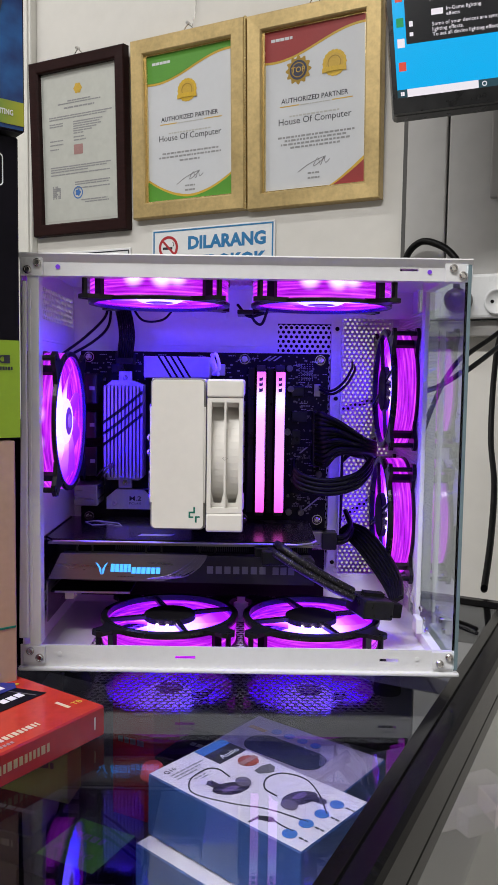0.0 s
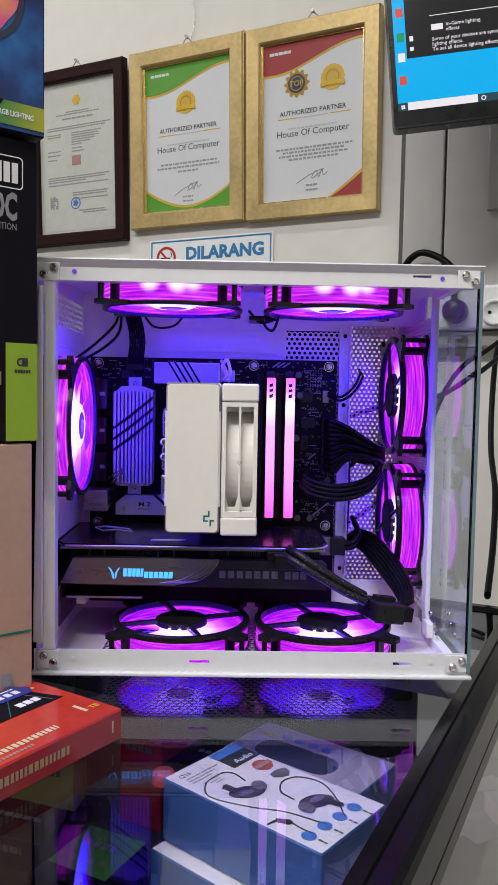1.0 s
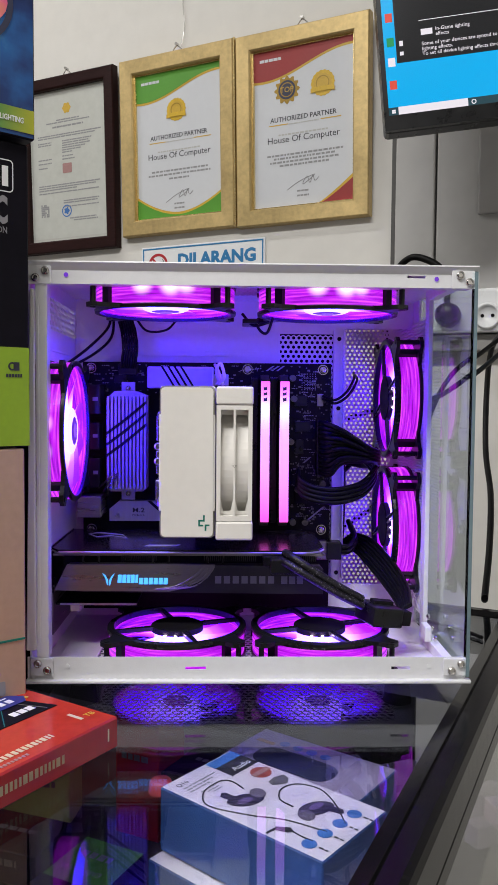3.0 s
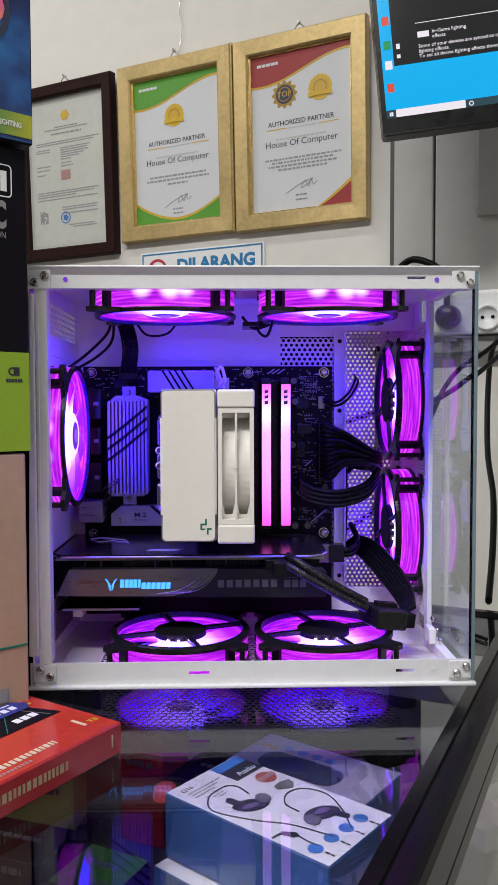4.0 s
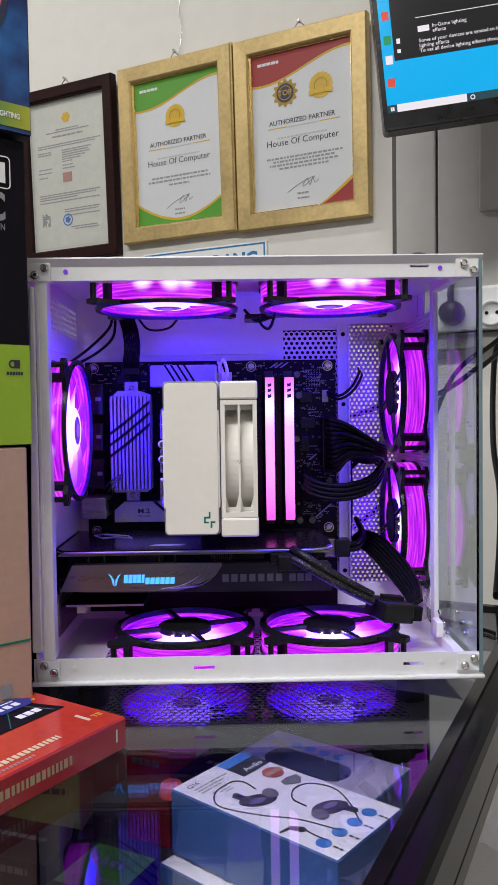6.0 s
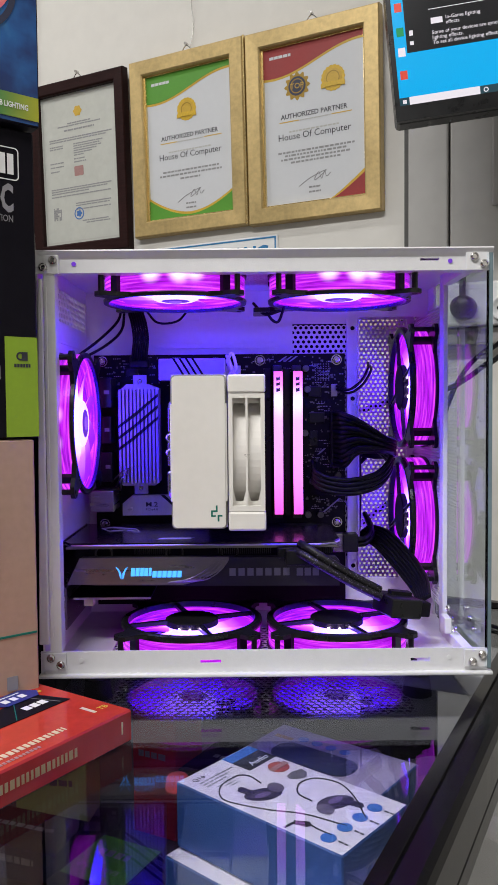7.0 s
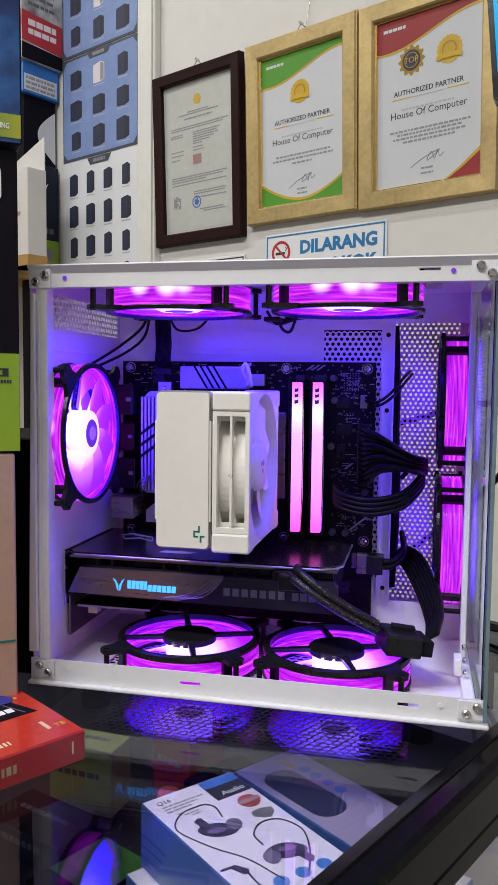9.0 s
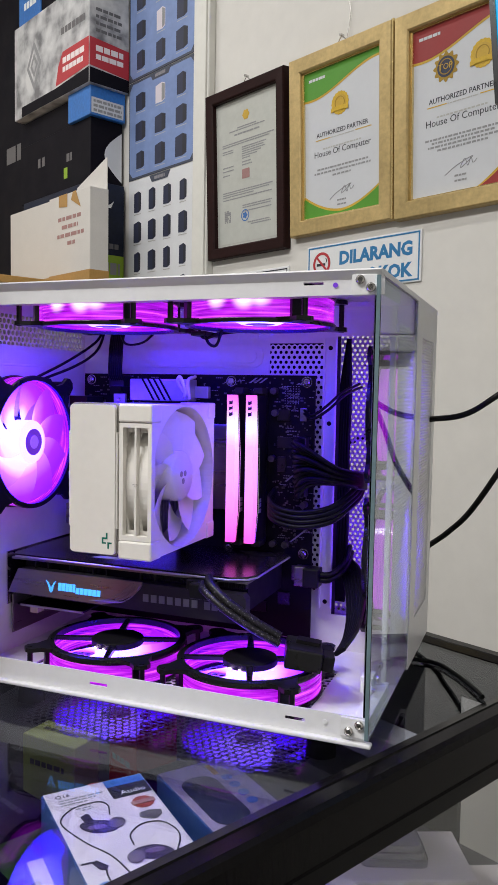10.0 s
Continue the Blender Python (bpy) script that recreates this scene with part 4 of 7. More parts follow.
def rail(bm, along, a0, a1, c, outer):
    """A dark rail with a lip, a groove and a rounded outer edge, along x or y; outer is the side it faces."""
    prof = [(-0.004, -0.007), (-0.004, 0.0006), (0.0060, 0.0034), (0.0070, 0.0020), (0.0085, 0.0034), (0.019, 0.0032), (0.023, 0.0015), (0.025, -0.003), (0.025, -0.030), (0.0236, -0.0315), (0.025, -0.033), (0.025, -0.046), (0.020, -0.048), (-0.004, -0.048)]
    ends = []
    for a in (a0, a1):
        ends.append([bm.verts.new(((c + outer * p, a, TOP + q) if along == "y" else (a, c + outer * p, TOP + q))) for p, q in prof])
    n = len(prof)
    for i in range(n):
        j = (i + 1) % n
        bm.faces.new((ends[0][i], ends[0][j], ends[1][j], ends[1][i]))
    bm.faces.new(ends[0])
    bm.faces.new(ends[1][::-1])
    return bm


cpart("side_rail", rail(bmesh.new(), "y", D0 - 0.025, D1 + 0.025, U1, 1), M_FRAME)
cpart("side_rail", rail(bmesh.new(), "y", D0 - 0.025, D1 + 0.025, U0, -1), M_FRAME)
cpart("end_rail", rail(bmesh.new(), "x", U0, U1, D1, 1), M_FRAME)
cpart("end_rail", rail(bmesh.new(), "x", U0, U1, D0, -1), M_FRAME)
for x in (U0 - 0.023, U1 + 0.004):
    for y in (D0 - 0.023, D1 + 0.004):
        cpart("post", B(x, x + 0.019, y, y + 0.019, 0.06, TOP - 0.0485, bev=0.002), M_FRAME)
cpart("plinth", B(U0 - 0.03, U1 + 0.03, D0 - 0.03, D1 + 0.03, 0, 0.10, bev=0.004), M_MATTE)
cpart("inner_shelf", B(U0, U1, D0, D1, 0.742, 0.75), M_SHELF, "dark inner shelf holding boxed goods")
cpart("sliding_door", B(U0, -0.02, D1 + 0.004, D1 + 0.012, 0.1, TOP - 0.0490, bev=0.001), M_MATTE, "dark sliding door closing the counter")
cpart("sliding_door", B(-0.05, U1 - 0.10, D1 + 0.014, D1 + 0.022, 0.1, TOP - 0.0490, bev=0.001), M_MATTE, "dark sliding door closing the counter")
cpart("front_glass", B(U0, U1, D0 - 0.010, D0 - 0.004, 0.1, TOP - 0.0485), M_GLASS).visible_shadow = False
cpart("side_glass", B(U1 + 0.012, U1 + 0.018, D0, D1, 0.1, TOP - 0.0485), M_CLEAR).visible_shadow = False
cpart("end_board", B(U0 - 0.018, U0 - 0.010, D0, D1, 0.1, TOP - 0.0485), M_MATTE)
cpart("inner_crossbar", B(U0, U1, 0.215, 0.245, TOP - 0.03, TOP - 0.010, bev=0.002), M_DGREY)


# ---- computer case ----
CX0, CX1, CY0, CY1, CZ0, CZ1 = 0.0075, 0.3525, -0.003, 0.276, 0.9638, 1.289
case = thing("computer_case", pose(0.18, 0.12, TOP), "open white steel computer case with a glass side, lit purple inside", "computer case")


def screw(bm, c, axis, r=0.0031):
    cyl(bm, c, axis, r, 0.0016, 16)
    a = Vector(axis)
    lathe(bm, [(r * 0.55, 0.0016), (r * 0.62, 0.0024), (r * 0.9, 0.0016)], 16, axis_m(c, axis))
    return bm


def front_flange():
    """Front edges: folded flanges with small slots."""
    top = bmesh.new()
    plate(top, CX0, CX1, 1.2722, CZ1 - 0.004, 0.0, 0.0012, [(0.125, 0.139, 1.2835, 1.285), (0.297, 0.311, 1.2795, 1.2815)])
    part("top_flange", top, M_WHITE, case)
    top = bmesh.new()
    slab(top, [(-0.0035, 1.2890), (-0.0038, 1.2880), (0.0008, 1.2812), (0.004, 1.2812), (0.004, 1.2850), (CY1, 1.2850), (CY1, 1.2890)], CX1 - 0.001 - CX0, Matrix(((0, 0, 1, CX0), (1, 0, 0, 0), (0, 1, 0, 0), (0, 0, 0, 1))))
    part("roof_panel", top, M_WHITE, case)
    part("flange_fold", B(CX0 + 0.012, CX1 - 0.006, 0.0012, 0.012, 1.2722, 1.2732), M_WHITE, case)
    bot = bmesh.new()
    plate(bot, CX0 - 0.002, CX1 - 0.004, CZ0 + 0.003, 0.984, 0.0, 0.0012, [(0.128, 0.144, 0.974, 0.9765), (0.290, 0.305, 0.974, 0.9765)])
    part("bottom_flange", bot, M_WHITE, case)
    part("bottom_lip", B(CX0 - 0.0032, CX1, CY0 - 0.001, CY0 + 0.006, CZ0, CZ0 + 0.003, bev=0.001), M_WHITE, case)
    left = B(CX0, CX0 + 0.0055, -0.0035, 0.0, 0.990, 1.268, bev=0.001)
    for v in left.verts:
        v.co.x += 0.0022 * (v.co.z - 1.129) / 0.139 if v.co.x < CX0 + 0.002 else 0.0
    box(left, CX0 + 0.0057, CX0 + 0.0145, -0.0008, 0.0012, 0.984, 1.2722)
    box(left, CX0 + 0.0062, CX0 + 0.0085, -0.0018, -0.0009, 0.996, 1.262, bev=0.0004)
    box(left, CX0 + 0.0135, CX0 + 0.0145, 0.0012, 0.010, 0.984, 1.2722)
    part("front_post", left, M_WHITE, case)
    for x, z in ((CX0 + 0.006, 1.279), (CX0 + 0.006, 0.977), (CX1 - 0.016, 1.279), (CX1 - 0.016, 0.977)):
        part("corner_plate", B(x - 0.0055, x + 0.012, -0.0022, -0.0005, z - 0.0075, z + 0.0065, bev=0.0006), M_WHITE, case)
        bm = bmesh.new()
        s = 1 if x < 0.1 else -1
        q = 1 if z > 1.1 else -1
        screw(bm, (x + 0.0005, -0.0022, z + (-0.0028 if s * q > 0 else 0.0028) * 1.0), (0, -1, 0))
        screw(bm, (x + 0.0078, -0.0022, z + (0.0025 if s * q > 0 else -0.0025) * 1.0), (0, -1, 0))
        part("screw", bm, M_STEEL, case, "steel screws", smooth=False)
        bm = cyl(bmesh.new(), (x + s * 0.020 + 0.003, -0.0003, z), (0, -1, 0), 0.0017, 0.0004, 16)
        # upper holes emit dim violet, a painted glow of the lit inside
        part("rivet_hole", bm, M_DIMVIOLET if z > 1.1 else M_SIGN, case)


front_flange()
SIDEWAYS = Matrix(((0, -1, 0, 0), (1, 0, 0, 0), (0, 0, 1, 0), (0, 0, 0, 1)))   # a sheet across y and z
# back shell: left (rear) panel with vents and slots, floor, tray, far panel, roof
bm = bmesh.new()
T = Matrix(((0, 0, 1, CX0 + 0.001), (1, 0, 0, 0), (0, 1, 0, 0), (0, 0, 0, 1)))   # local x y z onto y z x
plate(bm, 0.0, 0.272, 0.966, 1.285, -CX0 - 0.0012, -CX0, [(0.028, 0.172, 1.244, 1.271)])
bm.transform(SIDEWAYS)
part("rear_panel", bm, M_WHITE, case)
part("rear_vent", hexmesh(bmesh.new(), 0.024, 0.176, 1.242, 1.274, 0.0058, 0.0023, T, thick=0.001), M_WHITE, case)
part("pressed_rib", B(CX0 + 0.0012, CX0 + 0.0022, 0.02, 0.155, 1.2255, 1.2275, bev=0.0005), M_WHITE, case)
for z in (1.040, 1.0205, 1.001):
    part("slot_cover", B(CX0 + 0.0012, CX0 + 0.0026, 0.06, 0.150, z - 0.008, z + 0.008, bev=0.0005), M_DARKSHROUD if z > 1.03 else M_GUNMETAL, case)
part("slot_vent", hexmesh(bmesh.new(), 0.058, 0.15, 1.008, 1.036, 0.0058, 0.0022, Matrix(((0, 0, 1, CX0 + 0.0032), (1, 0, 0, 0), (0, 1, 0, 0), (0, 0, 0, 1)))), M_WHITE, case)
bm = bmesh.new()
for x0, x1, y0, y1 in ((CX0 + 0.0012, 0.050, 0.0012, 0.272), (0.298, CX1 - 0.006, 0.0012, 0.272), (0.050, 0.298, 0.122, 0.272), (0.050, 0.298, 0.0012, 0.006)):
    box(bm, x0, x1, y0, y1, 0.9665, 0.968)
part("floor_pan", bm, M_WHITE, case)
part("pressed_bead", B(0.020, 0.052, 0.02, 0.11, 0.968, 0.9695, bev=0.0007), M_WHITE, case)
part("floor_grille", hexmesh(bmesh.new(), 0.044, 0.304, 0.0, 0.128, 0.0066, 0.0029, pose(0, 0, 0.9672)), M_WHITE, case, "perforated honeycomb grille")
bm = bmesh.new()
for x0, x1, y0, y1 in ((CX0 + 0.0012, 0.045, 0.0012, 0.272), (0.313, CX1 - 0.006, 0.0012, 0.272), (0.045, 0.313, 0.130, 0.272)):
    box(bm, x0, x1, y0, y1, 1.2838, 1.285)
part("roof_pan", bm, M_WHITE, case)
part("roof_grille", hexmesh(bmesh.new(), 0.040, 0.318, 0.012, 0.136, 0.0052, 0.0020, pose(0, 0, 1.2835)), M_WHITE, case)
# motherboard tray
bm = bmesh.new()
plate(bm, CX0 + 0.0012, 0.344, 0.968, 1.2838, 0.177, 0.1785, [(0.211, 0.264, 1.02, 1.2515), (0.276, 0.344, 1.0005, 1.2575)])
part("motherboard_tray", bm, M_WHITE, case)
part("tray_vent", hexmesh(bmesh.new(), 0.206, 0.270, 1.016, 1.2545, 0.0053, 0.00165, on(0, 0.1775, 0)), M_WHITE, case)
bm = slab(bmesh.new(), rrect(0.070, 0.205, 1.2285, 1.2505, 0.010), 0.0016, on(0, 0.177, 0))
part("raised_bead", bm, M_WHITE, case)
part("inner_bead", slab(bmesh.new(), rrect(0.076, 0.199, 1.2335, 1.2455, 0.006), 0.0010, on(0, 0.1754, 0)), M_WHITE, case)
bm = bmesh.new()
for i in range(6):
    box(bm, 0.088 + i * 0.020, 0.100 + i * 0.020, 0.1762, 0.177, 1.2555, 1.2605, bev=0.0003)
part("tray_louvre", bm, M_WHITE, case)
for z in (1.247, 1.178, 1.094, 1.012):
    part("tray_hole", cyl(bmesh.new(), (0.2700, 0.1772, z), (0, -1, 0), 0.0021, 0.0006, 16), M_MATTE, case)
bm = B(0.264, 0.2655, 0.1735, 0.177, 1.006, 1.255)
box(bm, 0.2745, 0.276, 0.1738, 0.177, 1.006, 1.255)
part("tray_fold", bm, M_WHITE, case)
# far side panel, perforated beyond the tray
bm = bmesh.new()
plate(bm, CX0 + 0.0012, 0.344, 0.968, 1.2838, 0.2395, 0.241, [(0.262, 0.336, 0.985, 1.262)])
part("far_panel", bm, M_WHITE, case)
part("far_mesh", hexmesh(bmesh.new(), 0.258, 0.340, 0.982, 1.265, 0.0050, 0.00145, on(0, 0.2390, 0), thick=0.0006), M_WHITE, case, "white finely perforated panel")
part("chamber_wall", B(0.2, 0.2012, 0.179, 0.239, 0.968, 1.2838), M_WHITE, case)
# black plate added behind the tray vent so its holes stay dark
part("vent_backing", B(0.203, 0.274, 0.183, 0.20, 0.985, 1.27, bev=0.001), M_MATTE, case)
# right side: post, mesh panel, glass
bm = B(0.3368, 0.3412, 0.089, 0.094, 0.968, 1.2838, bev=0.0008)
box(bm, 0.3368, 0.3378, 0.094, 0.100, 0.968, 1.2838)
part("side_post", bm, M_WHITE, case)
bm = bmesh.new()
Rm = Matrix(((0, 0, 1, 0.3425), (1, 0, 0, 0), (0, 1, 0, 0), (0, 0, 0, 1)))
hexmesh(bm, 0.094, 0.240, 0.985, 1.262, 0.0034, 0.0011, Rm, thick=0.0006)
part("side_mesh", bm, M_WHITE, case, "finely perforated inner side panel")
bm = plate(bmesh.new(), 0.156, CY1, 0.966, 1.285, -0.3515, -0.3445, [(0.184, 0.258, 1.004, 1.256)])
bm.transform(SIDEWAYS)
part("outer_side_panel", bm, M_WHITE, case)
part("outer_side_mesh", hexmesh(bmesh.new(), 0.180, 0.262, 1.0, 1.26, 0.0030, 0.00095, Matrix(((0, 0, 1, 0.3500), (1, 0, 0, 0), (0, 1, 0, 0), (0, 0, 0, 1))), thick=0.0006), M_WHITE, case)
bm = B(0.336, 0.344, 0.0012, 0.089, 0.968, 0.9775, bev=0.0006)
part("side_sill", bm, M_WHITE, case)
part("side_lintel", B(0.336, 0.344, 0.0012, 0.089, 1.2745, 1.2838, bev=0.0006), M_WHITE, case)
bm = bmesh.new()
for y, z in ((0.066, 0.988), (0.079, 0.994), (0.055, 0.982)):
    screw(bm, (0.3400, y, z), (-1, 0, 0), 0.0026)
part("screw", bm, M_STEEL, case)
part("bracket", B(0.331, 0.337, 0.058, 0.074, 0.9775, 0.991, bev=0.001), M_WHITE, case)
pane = part("side_glass", B(0.3465, 0.3510, CY0 + 0.0005, 0.1555, 0.9690, 1.2845, bev=0.0006), M_PANE, case, "clear tempered glass side panel")
pane.visible_shadow = False
part("polished_edge", B(0.3482, 0.3508, CY0 - 0.0006, CY0 + 0.0002, 0.9695, 1.2845), M_GLASSEDGE, pane)
part("outer_far_panel", plate(bmesh.new(), CX0, CX1 - 0.002, CZ0, CZ1 - 0.004, 0.2742, CY1, [(0.235, 0.340, 0.975, 1.270)]), M_WHITE, case)
for x in (0.040, 0.305):
    for y in (0.045, 0.24):
        bm = cyl(bmesh.new(), (x, y, TOP), (0, 0, 1), 0.010, CZ0 - TOP + 0.0005, 24, 0.012)
        part("foot", bm, M_RUBBER, case)


# ---- fans ----
def make_fan(m, spots, blades, label):
    """Lit case fan, axis local z: blade side at 0, strut side at 0.025."""
    f = thing("case_fan", m, label, "case fan", "lit case fans")
    prof = []
    for k in range(7):
        z = 0.0030 + k * 0.0030
        prof += [(0.0578, z), (0.0578, z + 0.0018), (0.0566, z + 0.0022), (0.0566, z + 0.0028)]
    prof = prof + [(0.0560, 0.0240), (0.0548, 0.0240), (0.0548, 0.0024)]
    part("lit_wall", lathe(bmesh.new(), prof, 64, close=True), M_SPOTGLOW if spots else M_SIDEGLOW, f, "glowing violet ribbed wall", local=True, smooth=False)
    part("strut_ring", lathe(bmesh.new(), [(0.0530, 0.0205), (0.0588, 0.0205), (0.0594, 0.0225), (0.0590, 0.0250), (0.0570, 0.0258), (0.0536, 0.0254)], 64, close=True), M_BLACK, f, local=True, smooth=False)
    part("blade_ring", lathe(bmesh.new(), [(0.0548, -0.0002), (0.0588, -0.0002), (0.0592, 0.0022), (0.0575, 0.0032), (0.0548, 0.0032)], 64, close=True), M_BLACK, f, local=True, smooth=False)
    for k in range(4):
        q = pose(0, 0, 0, 0, 0, 45 + 90 * k)
        bm = bmesh.new()
        for z in (0.0, 0.0220):
            slab(bm, [(0.0560, -0.014), (0.0660, -0.0075), (0.0745, -0.0068), (0.0778, -0.003), (0.0778, 0.003), (0.0745, 0.0068), (0.0660, 0.0075), (0.0560, 0.014)], 0.0034, q @ pose(0, 0, z))
        box(bm, 0.0585, 0.0620, -0.0038, 0.0038, 0.0030, 0.0220, m=q)
        part("corner_ear", bm, M_BLACK, f, local=True)
        bm = cyl(bmesh.new(), q @ Vector((0.0738, 0, -0.0005)), (0, 0, 1), 0.0022, 0.0265, 12)
        part("ear_screw", bm, M_BLACK, f, local=True)
    bm = bmesh.new()
    for k in range(4):
        q = pose(0, 0, 0, 0, 0, 20 + 90 * k)
        for s in (-1, 1):
            slab(bm, [(0.018, s * 0.0026 - 0.0005), (0.0535, s * 0.0014 - 0.0005), (0.0535, s * 0.0014 + 0.0005), (0.018, s * 0.0026 + 0.0005)], 0.0030, q @ pose(0, 0, 0.0218))
        for i in range(5):
            x = 0.022 + i * 0.006
            slab(bm, [(x, -0.0022), (x + 0.0008, -0.0022), (x + 0.0034, 0.0022), (x + 0.0026, 0.0022)], 0.0024, q @ pose(0, 0, 0.0220))
    part("strut", bm, M_BLACK, f, local=True)
    part("motor_cap", lathe(bmesh.new(), [(0.0, 0.0252), (0.0210, 0.0252), (0.0222, 0.0245), (0.0222, 0.0200), (0.0, 0.0200)], 40), M_MATTE, f, local=True, smooth=False)
    part("hub", lathe(bmesh.new(), [(0.0, 0.0022), (0.0060, 0.0020), (0.0066, 0.0030), (0.0118, 0.0025)], 40), M_DIMVIOLET, f, local=True, smooth=True)
    # hub ring and side carry the blades' painted glow too
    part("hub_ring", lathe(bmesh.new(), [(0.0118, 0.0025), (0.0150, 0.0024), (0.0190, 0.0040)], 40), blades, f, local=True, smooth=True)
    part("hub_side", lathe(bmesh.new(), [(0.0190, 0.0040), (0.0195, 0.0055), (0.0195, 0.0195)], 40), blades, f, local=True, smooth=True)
    part("hub_cap", lathe(bmesh.new(), [(0.0, 0.0012), (0.0052, 0.0012), (0.0060, 0.0020)], 28), M_HUBGLOW, f, local=True)
    for k in range(9):
        bm = bmesh.new()
        rows = []
        for i in range(7):
            r = 0.0185 + 0.0355 * i / 6
            a0 = radians(40 * k + 26 * (i / 6) ** 1.3)
            row = []
            for j in range(5):
                a = a0 + radians(60) * (j / 4)
                z = 0.0045 + 0.0135 * (j / 4) + 0.001 * math.sin(j / 4 * math.pi)
                row.append(bm.verts.new((r * math.cos(a), r * math.sin(a), z)))
            rows.append(row)
        for a, b in zip(rows, rows[1:]):
            for j in range(4):
                bm.faces.new((a[j], a[j + 1], b[j + 1], b[j]))
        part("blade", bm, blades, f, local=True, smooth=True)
    for k in range(2):
        a = radians(-112 + 22 * k)
        part("led", cyl(bmesh.new(), (0.0235 * math.cos(a), 0.0235 * math.sin(a), 0.0205), (0, 0, 1), 0.0009, 0.0008, 10), M_LED, f, local=True)
    for k in range(3 if spots else 0):
        a = radians(-104 + 11 * k)
        part("led", cyl(bmesh.new(), (0.0579 * math.cos(a), 0.0579 * math.sin(a), 0.0185), (math.cos(a), math.sin(a), 0), 0.0008, 0.0006, 10), M_LED, f, local=True)
    return f


fan0 = make_fan(pose(0.1175, 0.061, 0.9680), False, M_BLADEPINK, "black case fan glowing violet and white on the case floor")
copy_thing(fan0, pose(0.2400, 0.061, 0.9680))
for z in (1.1884, 1.0612):
    f2 = copy_thing(fan0, pose(0.3412, 0.179, z, 0, -90, 0))
    f2["label"] = "black case fan glowing violet and magenta beside the perforated side panel"
fan1 = make_fan(pose(0.107, 0.062, 1.2565), True, M_BLADE, "black case fan glowing violet and white under the case roof")
copy_thing(fan1, pose(0.243, 0.062, 1.2565))
f2 = copy_thing(fan1, pose(0.0325, 0.0625, 1.158, 0, -90, 0))
f2["label"] = "black case fan with a white glowing face on the rear panel"

# ---- motherboard ----
mb = thing("motherboard", pose(0.14, 0.17, 1.10), "black motherboard with silver heatsinks on the case tray", "motherboard")
MY = 0.1625
part("circuit_board", B(0.0185, 0.2605, MY, MY + 0.0018, 0.979, 1.2215), M_PCB, mb)
bm = bmesh.new()
for x in (0.0265, 0.1785, 0.2525):
    for z in (1.2155, 1.058, 1.012):
        cyl(bm, (x, MY + 0.0018, z), (0, 1, 0), 0.0035, 0.0135, 10)
part("standoff", bm, M_STEEL, mb)
for x in (0.0265, 0.1785, 0.2525):
    for z in (1.2155, 1.058):
        bm = screw(bmesh.new(), (x, MY, z), (0, -1, 0), 0.0032)
        lathe(bm, [(0.0042, 0.0), (0.0050, 0.0), (0.0050, 0.0003), (0.0042, 0.0003)], 20, axis_m((x, MY, z), (0, -1, 0)), True)
        part("mounting_screw", bm, M_STEEL, mb)
rnd = random.Random(11)
bm = bmesh.new()
for _ in range(300):
    x, z = rnd.uniform(0.222, 0.258), rnd.uniform(1.06, 1.214)
    if rnd.random() < 0.35:
        x, z = rnd.uniform(0.02, 0.26), rnd.uniform(1.19, 1.219)
    w, h = rnd.choice(((0.0008, 0.0005), (0.0005, 0.0009), (0.0013, 0.0008), (0.0006, 0.0006)))
    box(bm, x - w, x + w, MY - 0.0007, MY, z - h, z + h)
tagged(part("solder_scatter", bm, M_SMD, mb), kind="stuff")
bm = bmesh.new()
for _ in range(36):
    x, z = rnd.uniform(0.222, 0.256), rnd.uniform(1.07, 1.212)
    bars(bm, rnd, x, x + rnd.uniform(0.004, 0.010), z, 0.0008, on(0, MY - 0.0001, 0), (0.0008, 0.002), 0.4, 0.0001)
for _ in range(40):
    x, z = rnd.uniform(0.022, 0.25), rnd.uniform(1.195, 1.219)
    bars(bm, rnd, x, x + rnd.uniform(0.003, 0.008), z, 0.0008, on(0, MY - 0.0001, 0), (0.0008, 0.002), 0.4, 0.0001)
for i in range(6):
    for j in range(8):
        slab(bm, circle(0.232 + 0.0026 * i, 1.196 + 0.0022 * j, 0.0005, 6), 0.0001, on(0, MY - 0.0001, 0))
part("silkscreen_print", bm, M_SILK, mb)
for x, z, w, h, mm in ((0.231, 1.185, 0.006, 0.005, M_BLACK), (0.250, 1.186, 0.003, 0.006, M_GUNMETAL), (0.233, 1.160, 0.0075, 0.005, M_BLACK), (0.252, 1.125, 0.003, 0.006, M_BLACK), (0.230, 1.140, 0.004, 0.007, M_BLACK), (0.246, 1.090, 0.004, 0.004, M_BLACK), (0.232, 1.090, 0.006, 0.006, M_MATTE), (0.055, 1.205, 0.006, 0.004, M_BLACK), (0.235, 1.015, 0.006, 0.006, M_BLACK), (0.21, 1.005, 0.008, 0.005, M_BLACK), (0.246, 1.04, 0.004, 0.007, M_GUNMETAL)):
    part("chip", B(x - w, x + w, MY - 0.0018, MY, z - h, z + h, bev=0.0004), mm, mb)
for x, z in ((0.2225, 1.207), (0.224, 1.187), (0.2215, 1.145), (0.2530, 1.104), (0.2285, 1.098), (0.236, 1.066), (0.224, 1.066)):
    bm = cyl(bmesh.new(), (x, MY, z), (0, -1, 0), 0.0031, 0.007, 18)
    part("capacitor", bm, M_SMD, mb, smooth=False)
